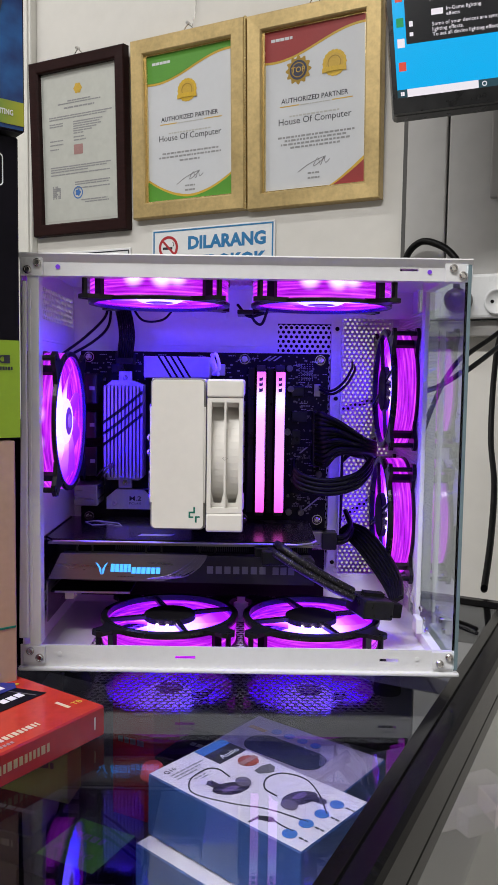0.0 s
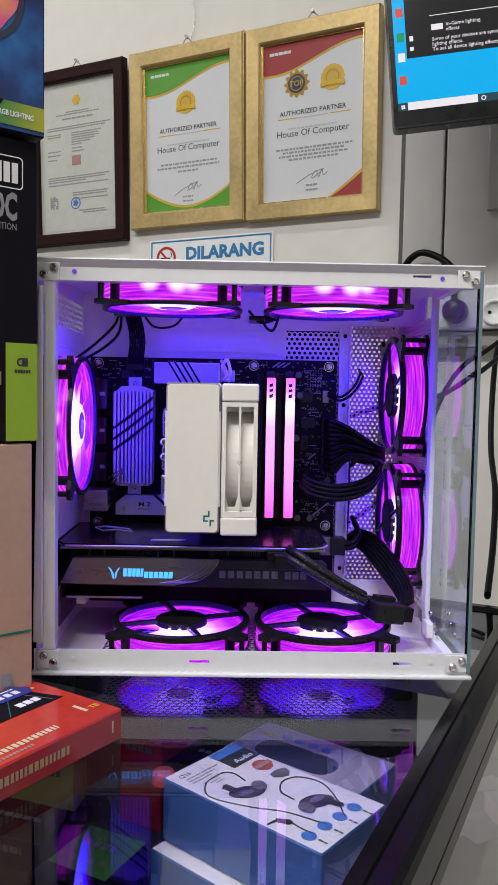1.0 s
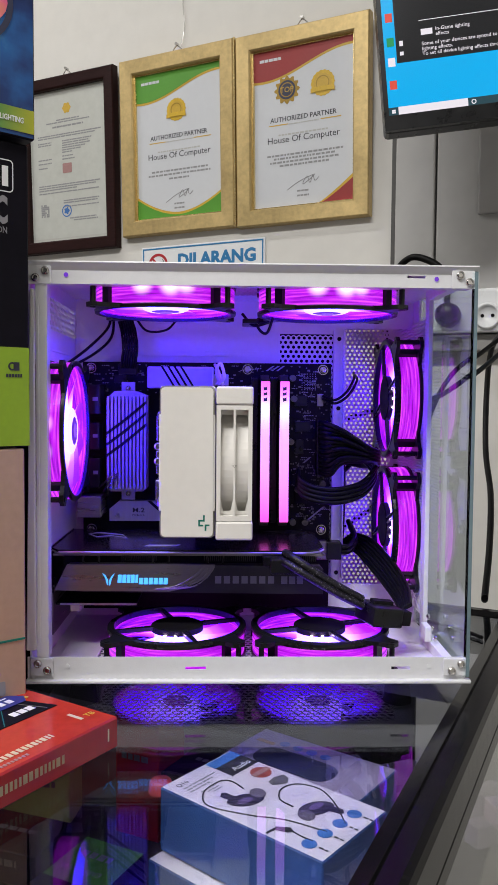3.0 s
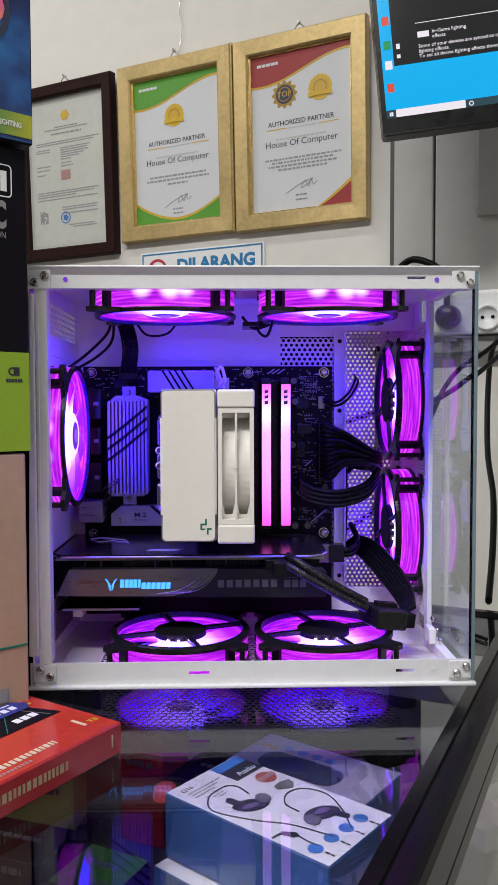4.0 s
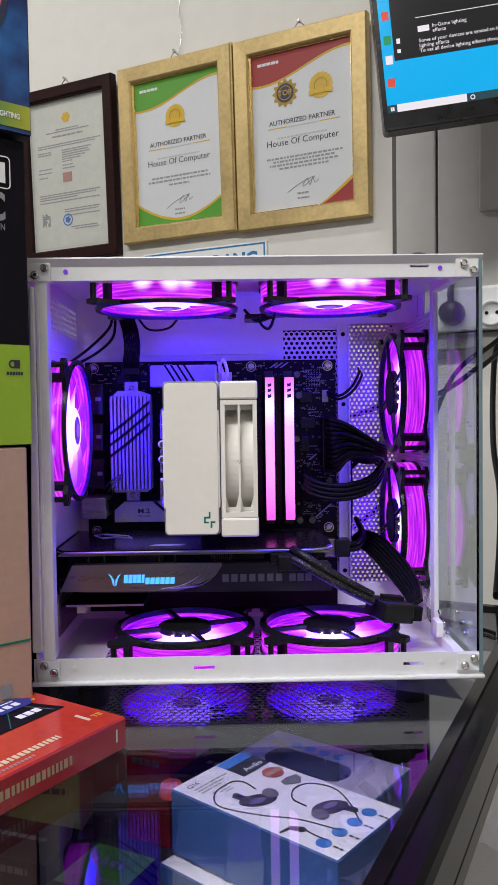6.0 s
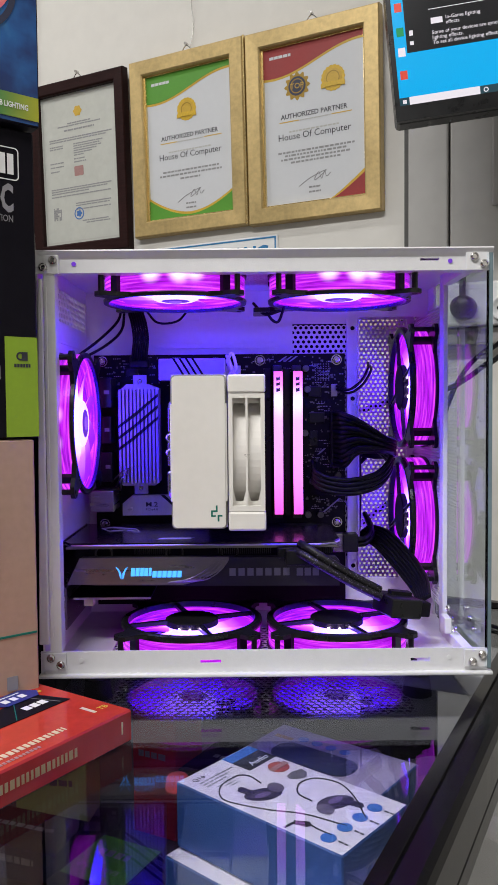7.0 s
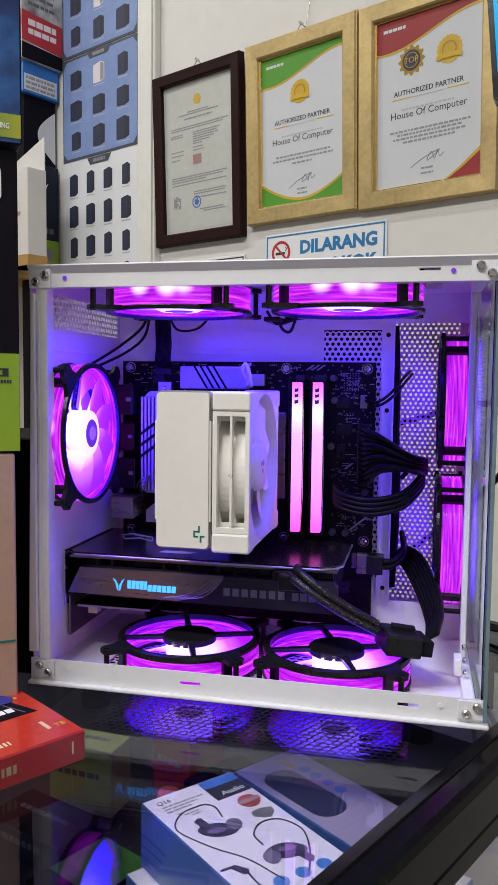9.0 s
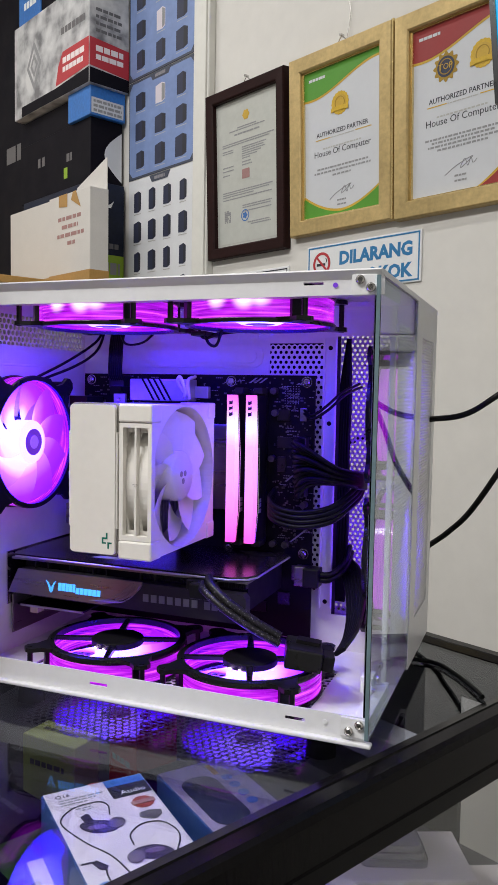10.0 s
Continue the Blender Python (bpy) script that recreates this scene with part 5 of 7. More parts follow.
for x0, z0, x1, z1 in ((0.233, 1.124, 0.240, 1.130), (0.2385, 1.068, 0.254, 1.081), (0.196, 1.214, 0.203, 1.219), (0.201, 1.214, 0.208, 1.219), (0.206, 1.214, 0.213, 1.219)):
    part("printed_stripe", slab(bmesh.new(), [(x0, z0), (x0 + 0.0022, z0), (x1 + 0.0022, z1), (x1, z1)], 0.0002, on(0, MY - 0.0001, 0)), M_SILK, mb)
# heatsinks
hs = part("side_heatsink", slab(bmesh.new(), [(0.048, 1.097), (0.078, 1.097), (0.083, 1.101), (0.083, 1.189), (0.0725, 1.193), (0.052, 1.193), (0.044, 1.186), (0.044, 1.101)], 0.012, on(0, 0.157, 0)), M_HEAT, mb, "ribbed grey heatsink")
for i in range(11):
    x = 0.0455 + i * 0.0035
    part("fin", B(x, x + 0.0021, 0.138, 0.1449, 1.100, 1.188, bev=0.0003), M_HEAT, hs)
bm = bmesh.new()
for i in range(3):
    z = 1.130 + i * 0.0105
    slab(bm, [(0.0445, z), (0.0600, z + 0.011), (0.0825, z + 0.030), (0.0825, z + 0.033), (0.0600, z + 0.0145), (0.0445, z + 0.0028)], 0.0006, on(0, 0.1376, 0))
part("dark_slash", bm, M_MATTE, hs)
for z in (1.196, 1.094):
    bm = B(0.057, 0.070, 0.1535, 0.157, z - 0.006, z + 0.006, bev=0.0006)
    part("mounting_tab", bm, M_HEAT, hs)
    part("tab_screw", screw(bmesh.new(), (0.0635, 0.1535, z), (0, -1, 0), 0.0023), M_STEEL, hs)
ts = part("top_heatsink", B(0.083, 0.146, 0.139, 0.157, 1.196, 1.2165, bev=0.0015), M_HEAT, mb, "grey top heatsink with dark slashes")
bm = bmesh.new()
for i in range(4):
    x = 0.096 + i * 0.006
    slab(bm, [(x, 1.2165), (x + 0.0022, 1.2165), (x + 0.0145, 1.1965), (x + 0.0123, 1.1965)], 0.0004, on(0, 0.1388, 0))
part("dark_slash", bm, M_MATTE, ts)
part("mounting_tab", B(0.146, 0.160, 0.151, 0.157, 1.199, 1.210, bev=0.0006), M_HEAT, ts)
m2 = part("drive_cover", slab(bmesh.new(), [(0.0455, 1.0675), (0.128, 1.0675), (0.128, 1.087), (0.055, 1.087), (0.0455, 1.079)], 0.008, on(0, 0.1605, 0)), M_ALU, mb, "silver drive heatsink cover")
part("cover_screw", screw(bmesh.new(), (0.0535, 0.1525, 1.0735), (0, -1, 0), 0.0022), M_STEEL, m2)
text("lettering", "M.2", 0.0062, Matrix.Translation(-Vector((0.14, 0.17, 1.10))) @ on(0.0675, 0.1524, 1.0760), M_INK, m2, "LEFT", 0.0001, 1.3)
text("lettering", "PCIe4.0", 0.0030, Matrix.Translation(-Vector((0.14, 0.17, 1.10))) @ on(0.0675, 0.1524, 1.0722), M_INK, m2, "LEFT", 0.0, 1.25)
part("dark_corner", slab(bmesh.new(), [(0.082, 1.087), (0.086, 1.087), (0.093, 1.0805), (0.093, 1.077)], 0.0003, on(0, 0.1524, 0)), M_MATTE, m2)
part("expansion_slot", B(0.068, 0.160, 0.150, MY, 1.046, 1.0535, bev=0.0006), M_BLACK, mb)
for x, z, w, h, d, mm in ((0.030, 1.185, 0.010, 0.014, 0.030, M_BLACK), (0.029, 1.150, 0.009, 0.013, 0.022, M_BLACK), (0.029, 1.115, 0.009, 0.014, 0.020, M_BLACK), (0.030, 1.084, 0.011, 0.010, 0.034, M_GUNMETAL)):
    b = part("port_block", B(x - w, x + w, MY - d, MY, z - h, z + h, bev=0.0008), mm, mb)
    part("paper_label", B(x + w * 0.3, x + w * 0.8, MY - d - 0.0003, MY - d, z - h * 0.1, z + h * 0.15), M_SILK, b)
bm = bmesh.new()
for i in range(3):
    tube(bm, [(0.036 + i * 0.004, 0.15, 1.100 - i * 0.004), (0.050, 0.13, 1.112 - i * 0.003), (0.060, 0.150, 1.116)], 0.0008, 6, 6)
part("shield_rib", bm, M_GUNMETAL, mb)
for x in (0.1945, 0.2040, 0.2130, 0.1855):
    part("memory_socket", B(x - 0.0032, x + 0.0032, 0.1545, MY, 1.066, 1.207, bev=0.0006), M_BLACK, mb)
part("socket_frame", B(0.100, 0.180, 0.1545, MY, 1.095, 1.175, bev=0.001), M_GUNMETAL, mb)
part("main_power_socket", B(0.246, 0.256, 0.150, MY, 1.112, 1.166, bev=0.0008), M_BLACK, mb)
part("cpu_power_socket", B(0.055, 0.072, 0.148, MY, 1.209, 1.2195, bev=0.0008), M_BLACK, mb)
part("front_port_socket", B(0.247, 0.262, 0.152, MY, 1.030, 1.048, bev=0.0008), M_GUNMETAL, mb)

# memory
for x0, x1 in ((0.1905, 0.1985), (0.2085, 0.2168)):
    mem = thing("memory_module", pose((x0 + x1) / 2, 0.155, 1.137), "black memory module with a glowing pink light bar", "memory module", "memory modules")
    part("heat_spreader", B(x0 + 0.0004, x1 - 0.0004, 0.128, 0.1575, 1.071, 1.203, bev=0.0006), M_MATTE, mem)
    bm = slab(bmesh.new(), [(0.1235, 1.2030), (0.1285, 1.2030), (0.1345, 1.150), (0.1345, 1.100), (0.1285, 1.0712), (0.1235, 1.0712)], x1 - x0 - 0.0002, Matrix(((0, 0, 1, x0 + 0.0001), (1, 0, 0, 0), (0, 1, 0, 0), (0, 0, 0, 1))))
    lb = part("light_bar", bm, M_RAMGLOW, mem, "frosted light bar glowing pink")
    bm = bmesh.new()
    Q = Matrix.Translation(-Vector(((x0 + x1) / 2, 0.155, 1.137)))
    for i, (a, b) in enumerate(((1.184, 1.1885), (1.1895, 1.1935), (1.1942, 1.1985))):
        slab(bm, [(x0 + 0.0022, a), (x0 + 0.0056, a + 0.0008), (x0 + 0.0056, b), (x0 + 0.0040, b - 0.0012), (x0 + 0.0022, b - 0.0008)], 0.0002, on(0, 0.1234, 0))
    part("maker_mark", bm, M_INK, lb)
    part("spreader_edge", tube(bmesh.new(), [(x1 + 0.0002, 0.1290, 1.2025), (x1 + 0.0004, 0.136, 1.150), (x1 + 0.0004, 0.136, 1.100), (x1 + 0.0002, 0.1285, 1.0715)], 0.0005, 6, 0), M_STEEL, mem)
    bm = bmesh.new()
    for z in (1.0965, 1.1015, 1.1060):
        slab(bm, [(0.1385, z), (0.1450, z), (0.1450, z + 0.0036), (0.1385, z + 0.0036)], 0.0002, Matrix(((0, 0, 1, x1 - 0.0003), (1, 0, 0, 0), (0, 1, 0, 0), (0, 0, 0, 1))))
    part("side_mark", bm, M_SILK, mem)
    for z in (1.204, 1.0650):
        part("latch", B(x0, x1, 0.142, 0.1585, z, z + 0.0055, bev=0.0005), M_DARKSHROUD, mem)

# ---- processor cooler ----
co = thing("processor_cooler", pose(0.14, 0.10, 1.136), "off-white tower cooler with a white side fan on the motherboard", "cooler")
tp = part("top_cover", slab(bmesh.new(), rrect(0.1085, 0.1487, 1.0785, 1.1945, 0.003), 0.003, on(0, 0.005, 0)), M_OFFWHITE, co, "smooth off-white top cover")
part("cover_flank", B(0.1068, 0.1086, 0.0030, 0.0094, 1.0985, 1.1735, bev=0.0004), M_OFFWHITE, co)
part("cover_flank", B(0.1486, 0.1503, 0.0030, 0.0094, 1.0985, 1.1735, bev=0.0004), M_OFFWHITE, co)
part("cover_rim", slab(bmesh.new(), rrect(0.1072, 0.1500, 1.0770, 1.1958, 0.004), 0.004, on(0, 0.0095, 0)), M_RIM, co)
bm = bmesh.new()
for x0, x1, z0, z1 in ((0.1412, 0.1425, 1.0905, 1.0955), (0.1388, 0.1412, 1.0905, 1.0918), (0.1375, 0.1388, 1.0868, 1.0918), (0.1388, 0.1412, 1.0868, 1.0880), (0.1425, 0.1438, 1.0832, 1.0882), (0.1438, 0.1462, 1.0870, 1.0882)):
    slab(bm, [(x0, z0), (x1, z0), (x1, z1), (x0, z1)], 0.0002, on(0, 0.0020, 0))
part("maker_mark", bm, M_TEAL, tp)
part("fin_stack_cap", B(0.1075, 0.1500, 0.0096, 0.014, 1.0775, 1.1955, bev=0.0008), M_OFFWHITE, co)
for i in range(34):
    y = 0.0150 + i * 0.0030
    part("fin", B(0.1085, 0.1500, y, y + 0.0007, 1.0785, 1.1945), M_ALU, co)
bm = bmesh.new()
for i in range(4):
    z = 1.098 + i * 0.0255
    tube(bm, [(0.129, 0.020, z), (0.129, 0.110, z), (0.131, 0.135, 1.118 + i * 0.012), (0.136, 0.150, 1.120 + i * 0.011)], 0.003, 10, 6)
part("heat_pipe", bm, M_STEEL, co)
part("cold_plate", B(0.115, 0.163, 0.141, 0.1545, 1.112, 1.158, bev=0.001), M_STEEL, co)
bm = bmesh.new()
for z in (1.100, 1.170):
    tube(bm, [(0.1065, 0.12, z), (0.1045, 0.09, z + 0.004), (0.1045, 0.03, z + 0.004), (0.1065, 0.012, z)], 0.0013, 6, 6)
for k, (z0, z1) in enumerate(((1.098, 1.118), (1.122, 1.142), (1.150, 1.172))):
    box(bm, 0.0995, 0.1072, 0.050 + k * 0.004, 0.085, z0, z1, bev=0.0012)
part("side_clip", bm, M_STEEL, co)
for z in (1.1335, 1.1460):
    part("clip_screw", screw(bmesh.new(), (0.1020, 0.0500, z), (0, -1, 0), 0.0036), M_STEEL, co)
# its fan: frame with windows, round duct, blades
FX0, FX1, FZ0, FZ1, FY0, FY1 = 0.1512, 0.1792, 1.0755, 1.1955, 0.0030, 0.1235
FC = (0.0633, 1.1355)
fr = bmesh.new()
n = 64
rings = []
for x in (FX0 + 0.0004, FX1 - 0.0004):
    ci, sq = [], []
    for i in range(n):
        a = 2 * math.pi * i / n
        ca, sa = math.cos(a), math.sin(a)
        k = 0.0590 / max(abs(ca), abs(sa))
        k = min(k, 0.0765)
        ci.append(fr.verts.new((x, FC[0] + (0.0578 if x > 0.17 else 0.0545) * ca, FC[1] + (0.0578 if x > 0.17 else 0.0545) * sa)))
        sq.append(fr.verts.new((x, FC[0] + k * ca, FC[1] + k * sa)))
    rings.append((ci, sq))
for i in range(n):
    j = (i + 1) % n
    fr.faces.new((rings[0][0][i], rings[0][0][j], rings[0][1][j], rings[0][1][i]))
    fr.faces.new((rings[1][0][i], rings[1][0][j], rings[1][1][j], rings[1][1][i]))
    fr.faces.new((rings[0][0][i], rings[0][0][j], rings[1][0][j], rings[1][0][i]))
    if math.cos(2 * math.pi * (i + 0.5) / n) > -0.72:
        fr.faces.new((rings[0][1][i], rings[0][1][j], rings[1][1][j], rings[1][1][i]))
part("fan_frame", fr, M_OFFWHITE, co)
wf = bmesh.new()
plate(wf, FX0, FX1, 1.0905, 1.1810, FY0 + 0.001, 0.0095, [(0.1545, 0.1645, 1.0945, 1.1775), (0.1661, 0.1760, 1.0945, 1.1775)])
part("window_frame", wf, M_OFFWHITE, co)
for z0, z1 in ((FZ0, 1.0902), (1.1813, FZ1)):
    for y0, y1 in ((FY0, 0.020), (0.108, FY1)):
        bm = B(FX0 - 0.0003, FX1 + 0.0006, y0, y1, z0, z1, bev=0.0016)
        part("corner_pad", bm, M_OFFWHITE, co)
for z0, z1, rise in ((1.0925, 1.0975, 0.010), (1.1735, 1.1785, -0.010)):
    for x in (0.1595, 0.17105):
        part("window_chamfer", slab(bmesh.new(), [(x - 0.0052, z0), (x + 0.0052, z0), (x + 0.0052, z1 + max(rise, 0)), (x + 0.0028, z1), (x - 0.0028, z1), (x - 0.0052, z1 + max(rise, 0))] if rise > 0 else [(x - 0.0052, z1), (x - 0.0052, z0 - 0.004), (x - 0.0040, z0), (x + 0.0040, z0), (x + 0.0052, z0 - 0.004), (x + 0.0052, z1)], 0.0015, on(0, 0.0125, 0)), M_OFFWHITE, co)
bm = bmesh.new()
for dx, dz in ((-2, 1.6), (-1, 0.8), (0, 0), (1, 0.8), (2, 1.6), (-1, 2.0), (1, 2.0)):
    slab(bm, circle(0.1653 + dx * 0.0009, 1.1325 + dz * 0.0009, 0.00035, 8), 0.0002, on(0, 0.0039, 0))
part("dotted_mark", bm, M_RIM, co)
FM = Matrix.Translation((FX1, FC[0], FC[1])) @ pose(0, 0, 0, 0, 90, 0)
part("fan_hub", lathe(bmesh.new(), [(0.0, -0.0020), (0.0182, -0.0020), (0.0205, -0.0045), (0.0212, -0.022), (0.0, -0.022)], 40, FM), M_OFFWHITE, co, smooth=True)
bm = bmesh.new()
for k in range(3):
    slab(bm, circle(0.004 * math.cos(k * 2.1), 0.004 * math.sin(k * 2.1), 0.0026, 8), 0.0002, FM @ pose(0, 0, -0.0019))
part("hub_mark", bm, M_RIM, co)
for k in range(9):
    bm = bmesh.new()
    rows = []
    for i in range(6):
        r = 0.0190 + 0.0350 * i / 5
        row = []
        for j in range(5):
            a = radians(40 * k + 24 * (i / 5) ** 1.3 + 54 * j / 4)
            row.append(bm.verts.new(FM @ Vector((r * math.cos(a), r * math.sin(a), -0.0065 - 0.011 * j / 4))))
        rows.append(row)
    for a, b in zip(rows, rows[1:]):
        for j in range(4):
            bm.faces.new((a[j], a[j + 1], b[j + 1], b[j]))
    part("fan_blade", bm, M_OFFWHITE, co, smooth=True)
tw = bmesh.new()
tube(tw, [(0.152, 0.125, 1.200), (0.149, 0.11, 1.212), (0.153, 0.105, 1.218), (0.156, 0.11, 1.206), (0.150, 0.12, 1.200)], 0.0016, 6, 8)
tube(tw, [(0.155, 0.12, 1.199), (0.149, 0.13, 1.215), (0.147, 0.15, 1.219)], 0.0016, 6, 8)
part("white_lead", tw, M_OFFWHITE, co, smooth=True)

# ---- graphics card ----
gp = thing("graphics_card", pose(0.125, 0.11, 1.04), "long dark grey graphics card with blue lit lettering", "graphics card")
bm = slab(bmesh.new(), [(0.010, 0.155)] + [(0.010, 0.062), (0.018, 0.051), (0.226, 0.049), (0.238, 0.056), (0.243, 0.066), (0.243, 0.150), (0.238, 0.158), (0.010, 0.158)], 0.0022, pose(0, 0, 1.0565))
bp = part("backplate", bm, M_BACKPLATE, gp, "smooth dark metal backplate")
part("plate_edge", tube(bmesh.new(), [(0.012, 0.0600, 1.0565), (0.019, 0.0508, 1.0565), (0.226, 0.0488, 1.0565), (0.2385, 0.0558, 1.0565), (0.2432, 0.066, 1.0565), (0.2432, 0.150, 1.0565)], 0.0009, 6, 0), M_ALU, bp)
bm = bmesh.new()
tube(bm, [(0.030, 0.128, 1.0588), (0.040, 0.112, 1.0588), (0.052, 0.118, 1.0588), (0.068, 0.108, 1.0588), (0.062, 0.124, 1.0588), (0.045, 0.130, 1.0588), (0.036, 0.136, 1.0588)], 0.0006, 5, 0)
tube(bm, [(0.030, 0.128, 1.0588), (0.040, 0.136, 1.0588), (0.062, 0.124, 1.0588)], 0.0005, 5, 0)
part("line_emblem", bm, M_SILK, bp)
bm = bmesh.new()
for i in range(5):
    slab(bm, [(0.196 + i * 0.004, 0.145 - i * 0.003), (0.226 + i * 0.002, 0.150 - i * 0.003), (0.226 + i * 0.002, 0.151 - i * 0.003), (0.196 + i * 0.004, 0.146 - i * 0.003)], 0.0004, pose(0, 0, 1.0588))
part("cut_line", bm, M_MATTE, bp)
part("pale_sticker", slab(bmesh.new(), [(0.088, 0.066), (0.116, 0.066), (0.120, 0.074), (0.092, 0.074)], 0.0002, pose(0, 0, 1.0588)), M_SILK, bp)
part("board_edge", B(0.014, 0.240, 0.052, 0.150, 1.0535, 1.0552), M_GUNMETAL, gp)
part("heatsink_core", B(0.020, 0.236, 0.064, 0.150, 1.028, 1.0532), M_MATTE, gp)
for a, b in ((0.070, 0.100), (0.140, 0.185), (0.205, 0.236)):
    bm = bmesh.new()
    k = a
    while k < b:
        box(bm, k, k + 0.0007, 0.058, 0.064, 1.0475, 1.0528)
        k += 0.0017
    tagged(part("cooling_fin_row", bm, M_FIN, gp), kind="stuff")
for x in (0.045, 0.104, 0.150):
    bm = bmesh.new()
    lathe(bm, [(0.0062, -0.002), (0.0075, -0.002), (0.0075, 0.002), (0.0062, 0.002)], 24, axis_m((x, 0.055, 1.0495), (0, -1, 0)), True)
    part("heat_pipe_end", bm, M_DARKSHROUD, gp)
bm = slab(bmesh.new(), [(0.0175, 1.0258), (0.0275, 1.0472), (0.238, 1.0462), (0.241, 1.0430), (0.241, 1.0225), (0.045, 1.0240)], 0.010, on(0, 0.056, 0))
part("shroud", bm, M_DARKSHROUD, gp)
bm = slab(bmesh.new(), [(0.0165, 1.0258), (0.0270, 1.0475)] + [(0.150 - 0.0004 * i * i, 1.0478 - 0.0025 * i) for i in range(9)] + [(0.112, 1.0250)], 0.0022, on(0, 0.0458, 0))
fc = part("fascia", bm, M_GUNMETAL, gp, "brushed gunmetal fascia")
bm = bmesh.new()
for i in range(4):
    tube(bm, [(0.100 + i * 0.006, 0.0436, 1.0268 + i * 0.0002), (0.118 + i * 0.005, 0.0434, 1.0300), (0.132 + i * 0.004, 0.0434, 1.0380), (0.140 + i * 0.0028, 0.0436, 1.0462)], 0.0006, 5, 6)
part("wave_ridge", bm, M_GUNMETAL, fc)
bm = bmesh.new()
for pts in ([(0.0565, 1.0405), (0.0590, 1.0360), (0.0602, 1.0312), (0.0612, 1.0300), (0.0612, 1.0345), (0.0590, 1.0385)], [(0.0668, 1.0405), (0.0643, 1.0360), (0.0631, 1.0312), (0.0621, 1.0300), (0.0621, 1.0345), (0.0643, 1.0385)]):
    slab(bm, pts, 0.0004, on(0, 0.0434, 0))
part("lit_emblem", bm, M_BLUEGLOW, fc)
bm = bmesh.new()
for i, (a, b) in enumerate(((0.0690, 0.0722), (0.0728, 0.0760), (0.0766, 0.0794), (0.0799, 0.0830), (0.0836, 0.0858))):
    slab(bm, [(a, 1.0325), (b, 1.0325), (b + 0.0004, 1.0392), (a + 0.0004, 1.0392)], 0.0004, on(0, 0.0434, 0))
for i in range(6):
    a = 0.0866 + i * 0.0041
    slab(bm, [(a, 1.0313), (a + 0.0034, 1.0313), (a + 0.0038, 1.0366), (a + 0.0004, 1.0366)], 0.0004, on(0, 0.0434, 0))
part("lit_lettering", bm, M_BLUEGLOW, fc, "blue glowing lettering bars")
bm = bmesh.new()
for i in range(7):
    a = 0.1500 + i * 0.0074
    slab(bm, [(a, 1.0315), (a + 0.0052, 1.0315), (a + 0.0052, 1.0378), (a, 1.0378)], 0.0003, on(0, 0.0459, 0))
for i in range(3):
    a = 0.2055 + i * 0.0066
    slab(bm, [(a, 1.0312), (a + 0.0052, 1.0312), (a + 0.0052, 1.0376), (a, 1.0376)], 0.0003, on(0, 0.0459, 0))
part("lettering_bar", bm, M_GREYTXT, gp)
part("mount_bracket", B(0.0095, 0.0108, 0.050, 0.155, 1.012, 1.060, bev=0.0004), M_STEEL, gp)
part("power_socket", B(0.190, 0.214, 0.044, 0.058, 1.046, 1.0545, bev=0.0008), M_BLACK, gp)

# network card below
nc = thing("expansion_card", pose(0.05, 0.10, 1.012), "small dark expansion card under the graphics card", "expansion card")
part("card_board", B(0.014, 0.083, 0.060, 0.155, 1.0095, 1.0110), M_PCB, nc)
part("board_edge", B(0.018, 0.083, 0.0585, 0.0598, 1.0095, 1.0112), M_ALU, nc)
part("gold_block", B(0.026, 0.034, 0.062, 0.072, 1.003, 1.0093, bev=0.0006), M_BEIGE, nc)
part("card_bracket", B(0.0118, 0.0130, 0.055, 0.155, 0.985, 1.020), M_GUNMETAL, nc)


# ---- cables inside ----
def wires(name, label, base, routes, r, n=8, wave=0.0, sheath=M_CABLE):
    t = thing(name, Matrix.Translation(base), label, "cable", "black cables in the case")
    for pts in routes:
        part("wire", tube(bmesh.new(), pts, r, n, 14 if not wave else 40, wave), sheath, t, smooth=True)
    return t


routes = []
for i in range(12):
    z = 1.164 - i * 0.0044
    k = i / 11
    routes.append([(0.249, 0.150, z), (0.252 + 0.004 * k, 0.128, z), (0.268, 0.120 + 0.004 * (i % 3), 1.157 - 0.030 * k), (0.292, 0.126 + 0.005 * (i % 3), 1.142 - 0.014 * k), (0.306, 0.150, 1.136 - 0.012 * k), (0.300, 0.200, 1.13 - 0.012 * k), (0.282, 0.228, 1.12)])
wires("main_power_cable", "thick bundle of black wires from the motherboard edge", (0.249, 0.150, 1.14), routes, 0.0021)
routes = []
for i in range(4):
    k = i * 0.0042
    routes.append([(0.228, 0.150, 1.118 - k * 0.3), (0.2285, 0.134, 1.111 - k), (0.240, 0.126, 1.1045 - k), (0.262, 0.124, 1.1025 - k), (0.286, 0.130, 1.108 - k), (0.300, 0.142, 1.120 - k), (0.304, 0.165, 1.128 - k), (0.296, 0.21, 1.125), (0.284, 0.23, 1.11)])
wires("front_panel_cable", "flat black cable looping over the motherboard edge", (0.228, 0.15, 1.118), routes, 0.0023)
routes = []
for i in range(7):
    x = 0.0575 + i * 0.0022
    routes.append([(x, 0.150, 1.214), (x + 0.0015, 0.142, 1.222), (x + 0.003, 0.140, 1.235), (x + 0.0005, 0.146, 1.250), (x - 0.004, 0.158, 1.262), (x - 0.006, 0.172, 1.272)])
wires("cpu_power_cable", "flat ribbon of black wires at the board's top edge", (0.064, 0.15, 1.214), routes, 0.0011)
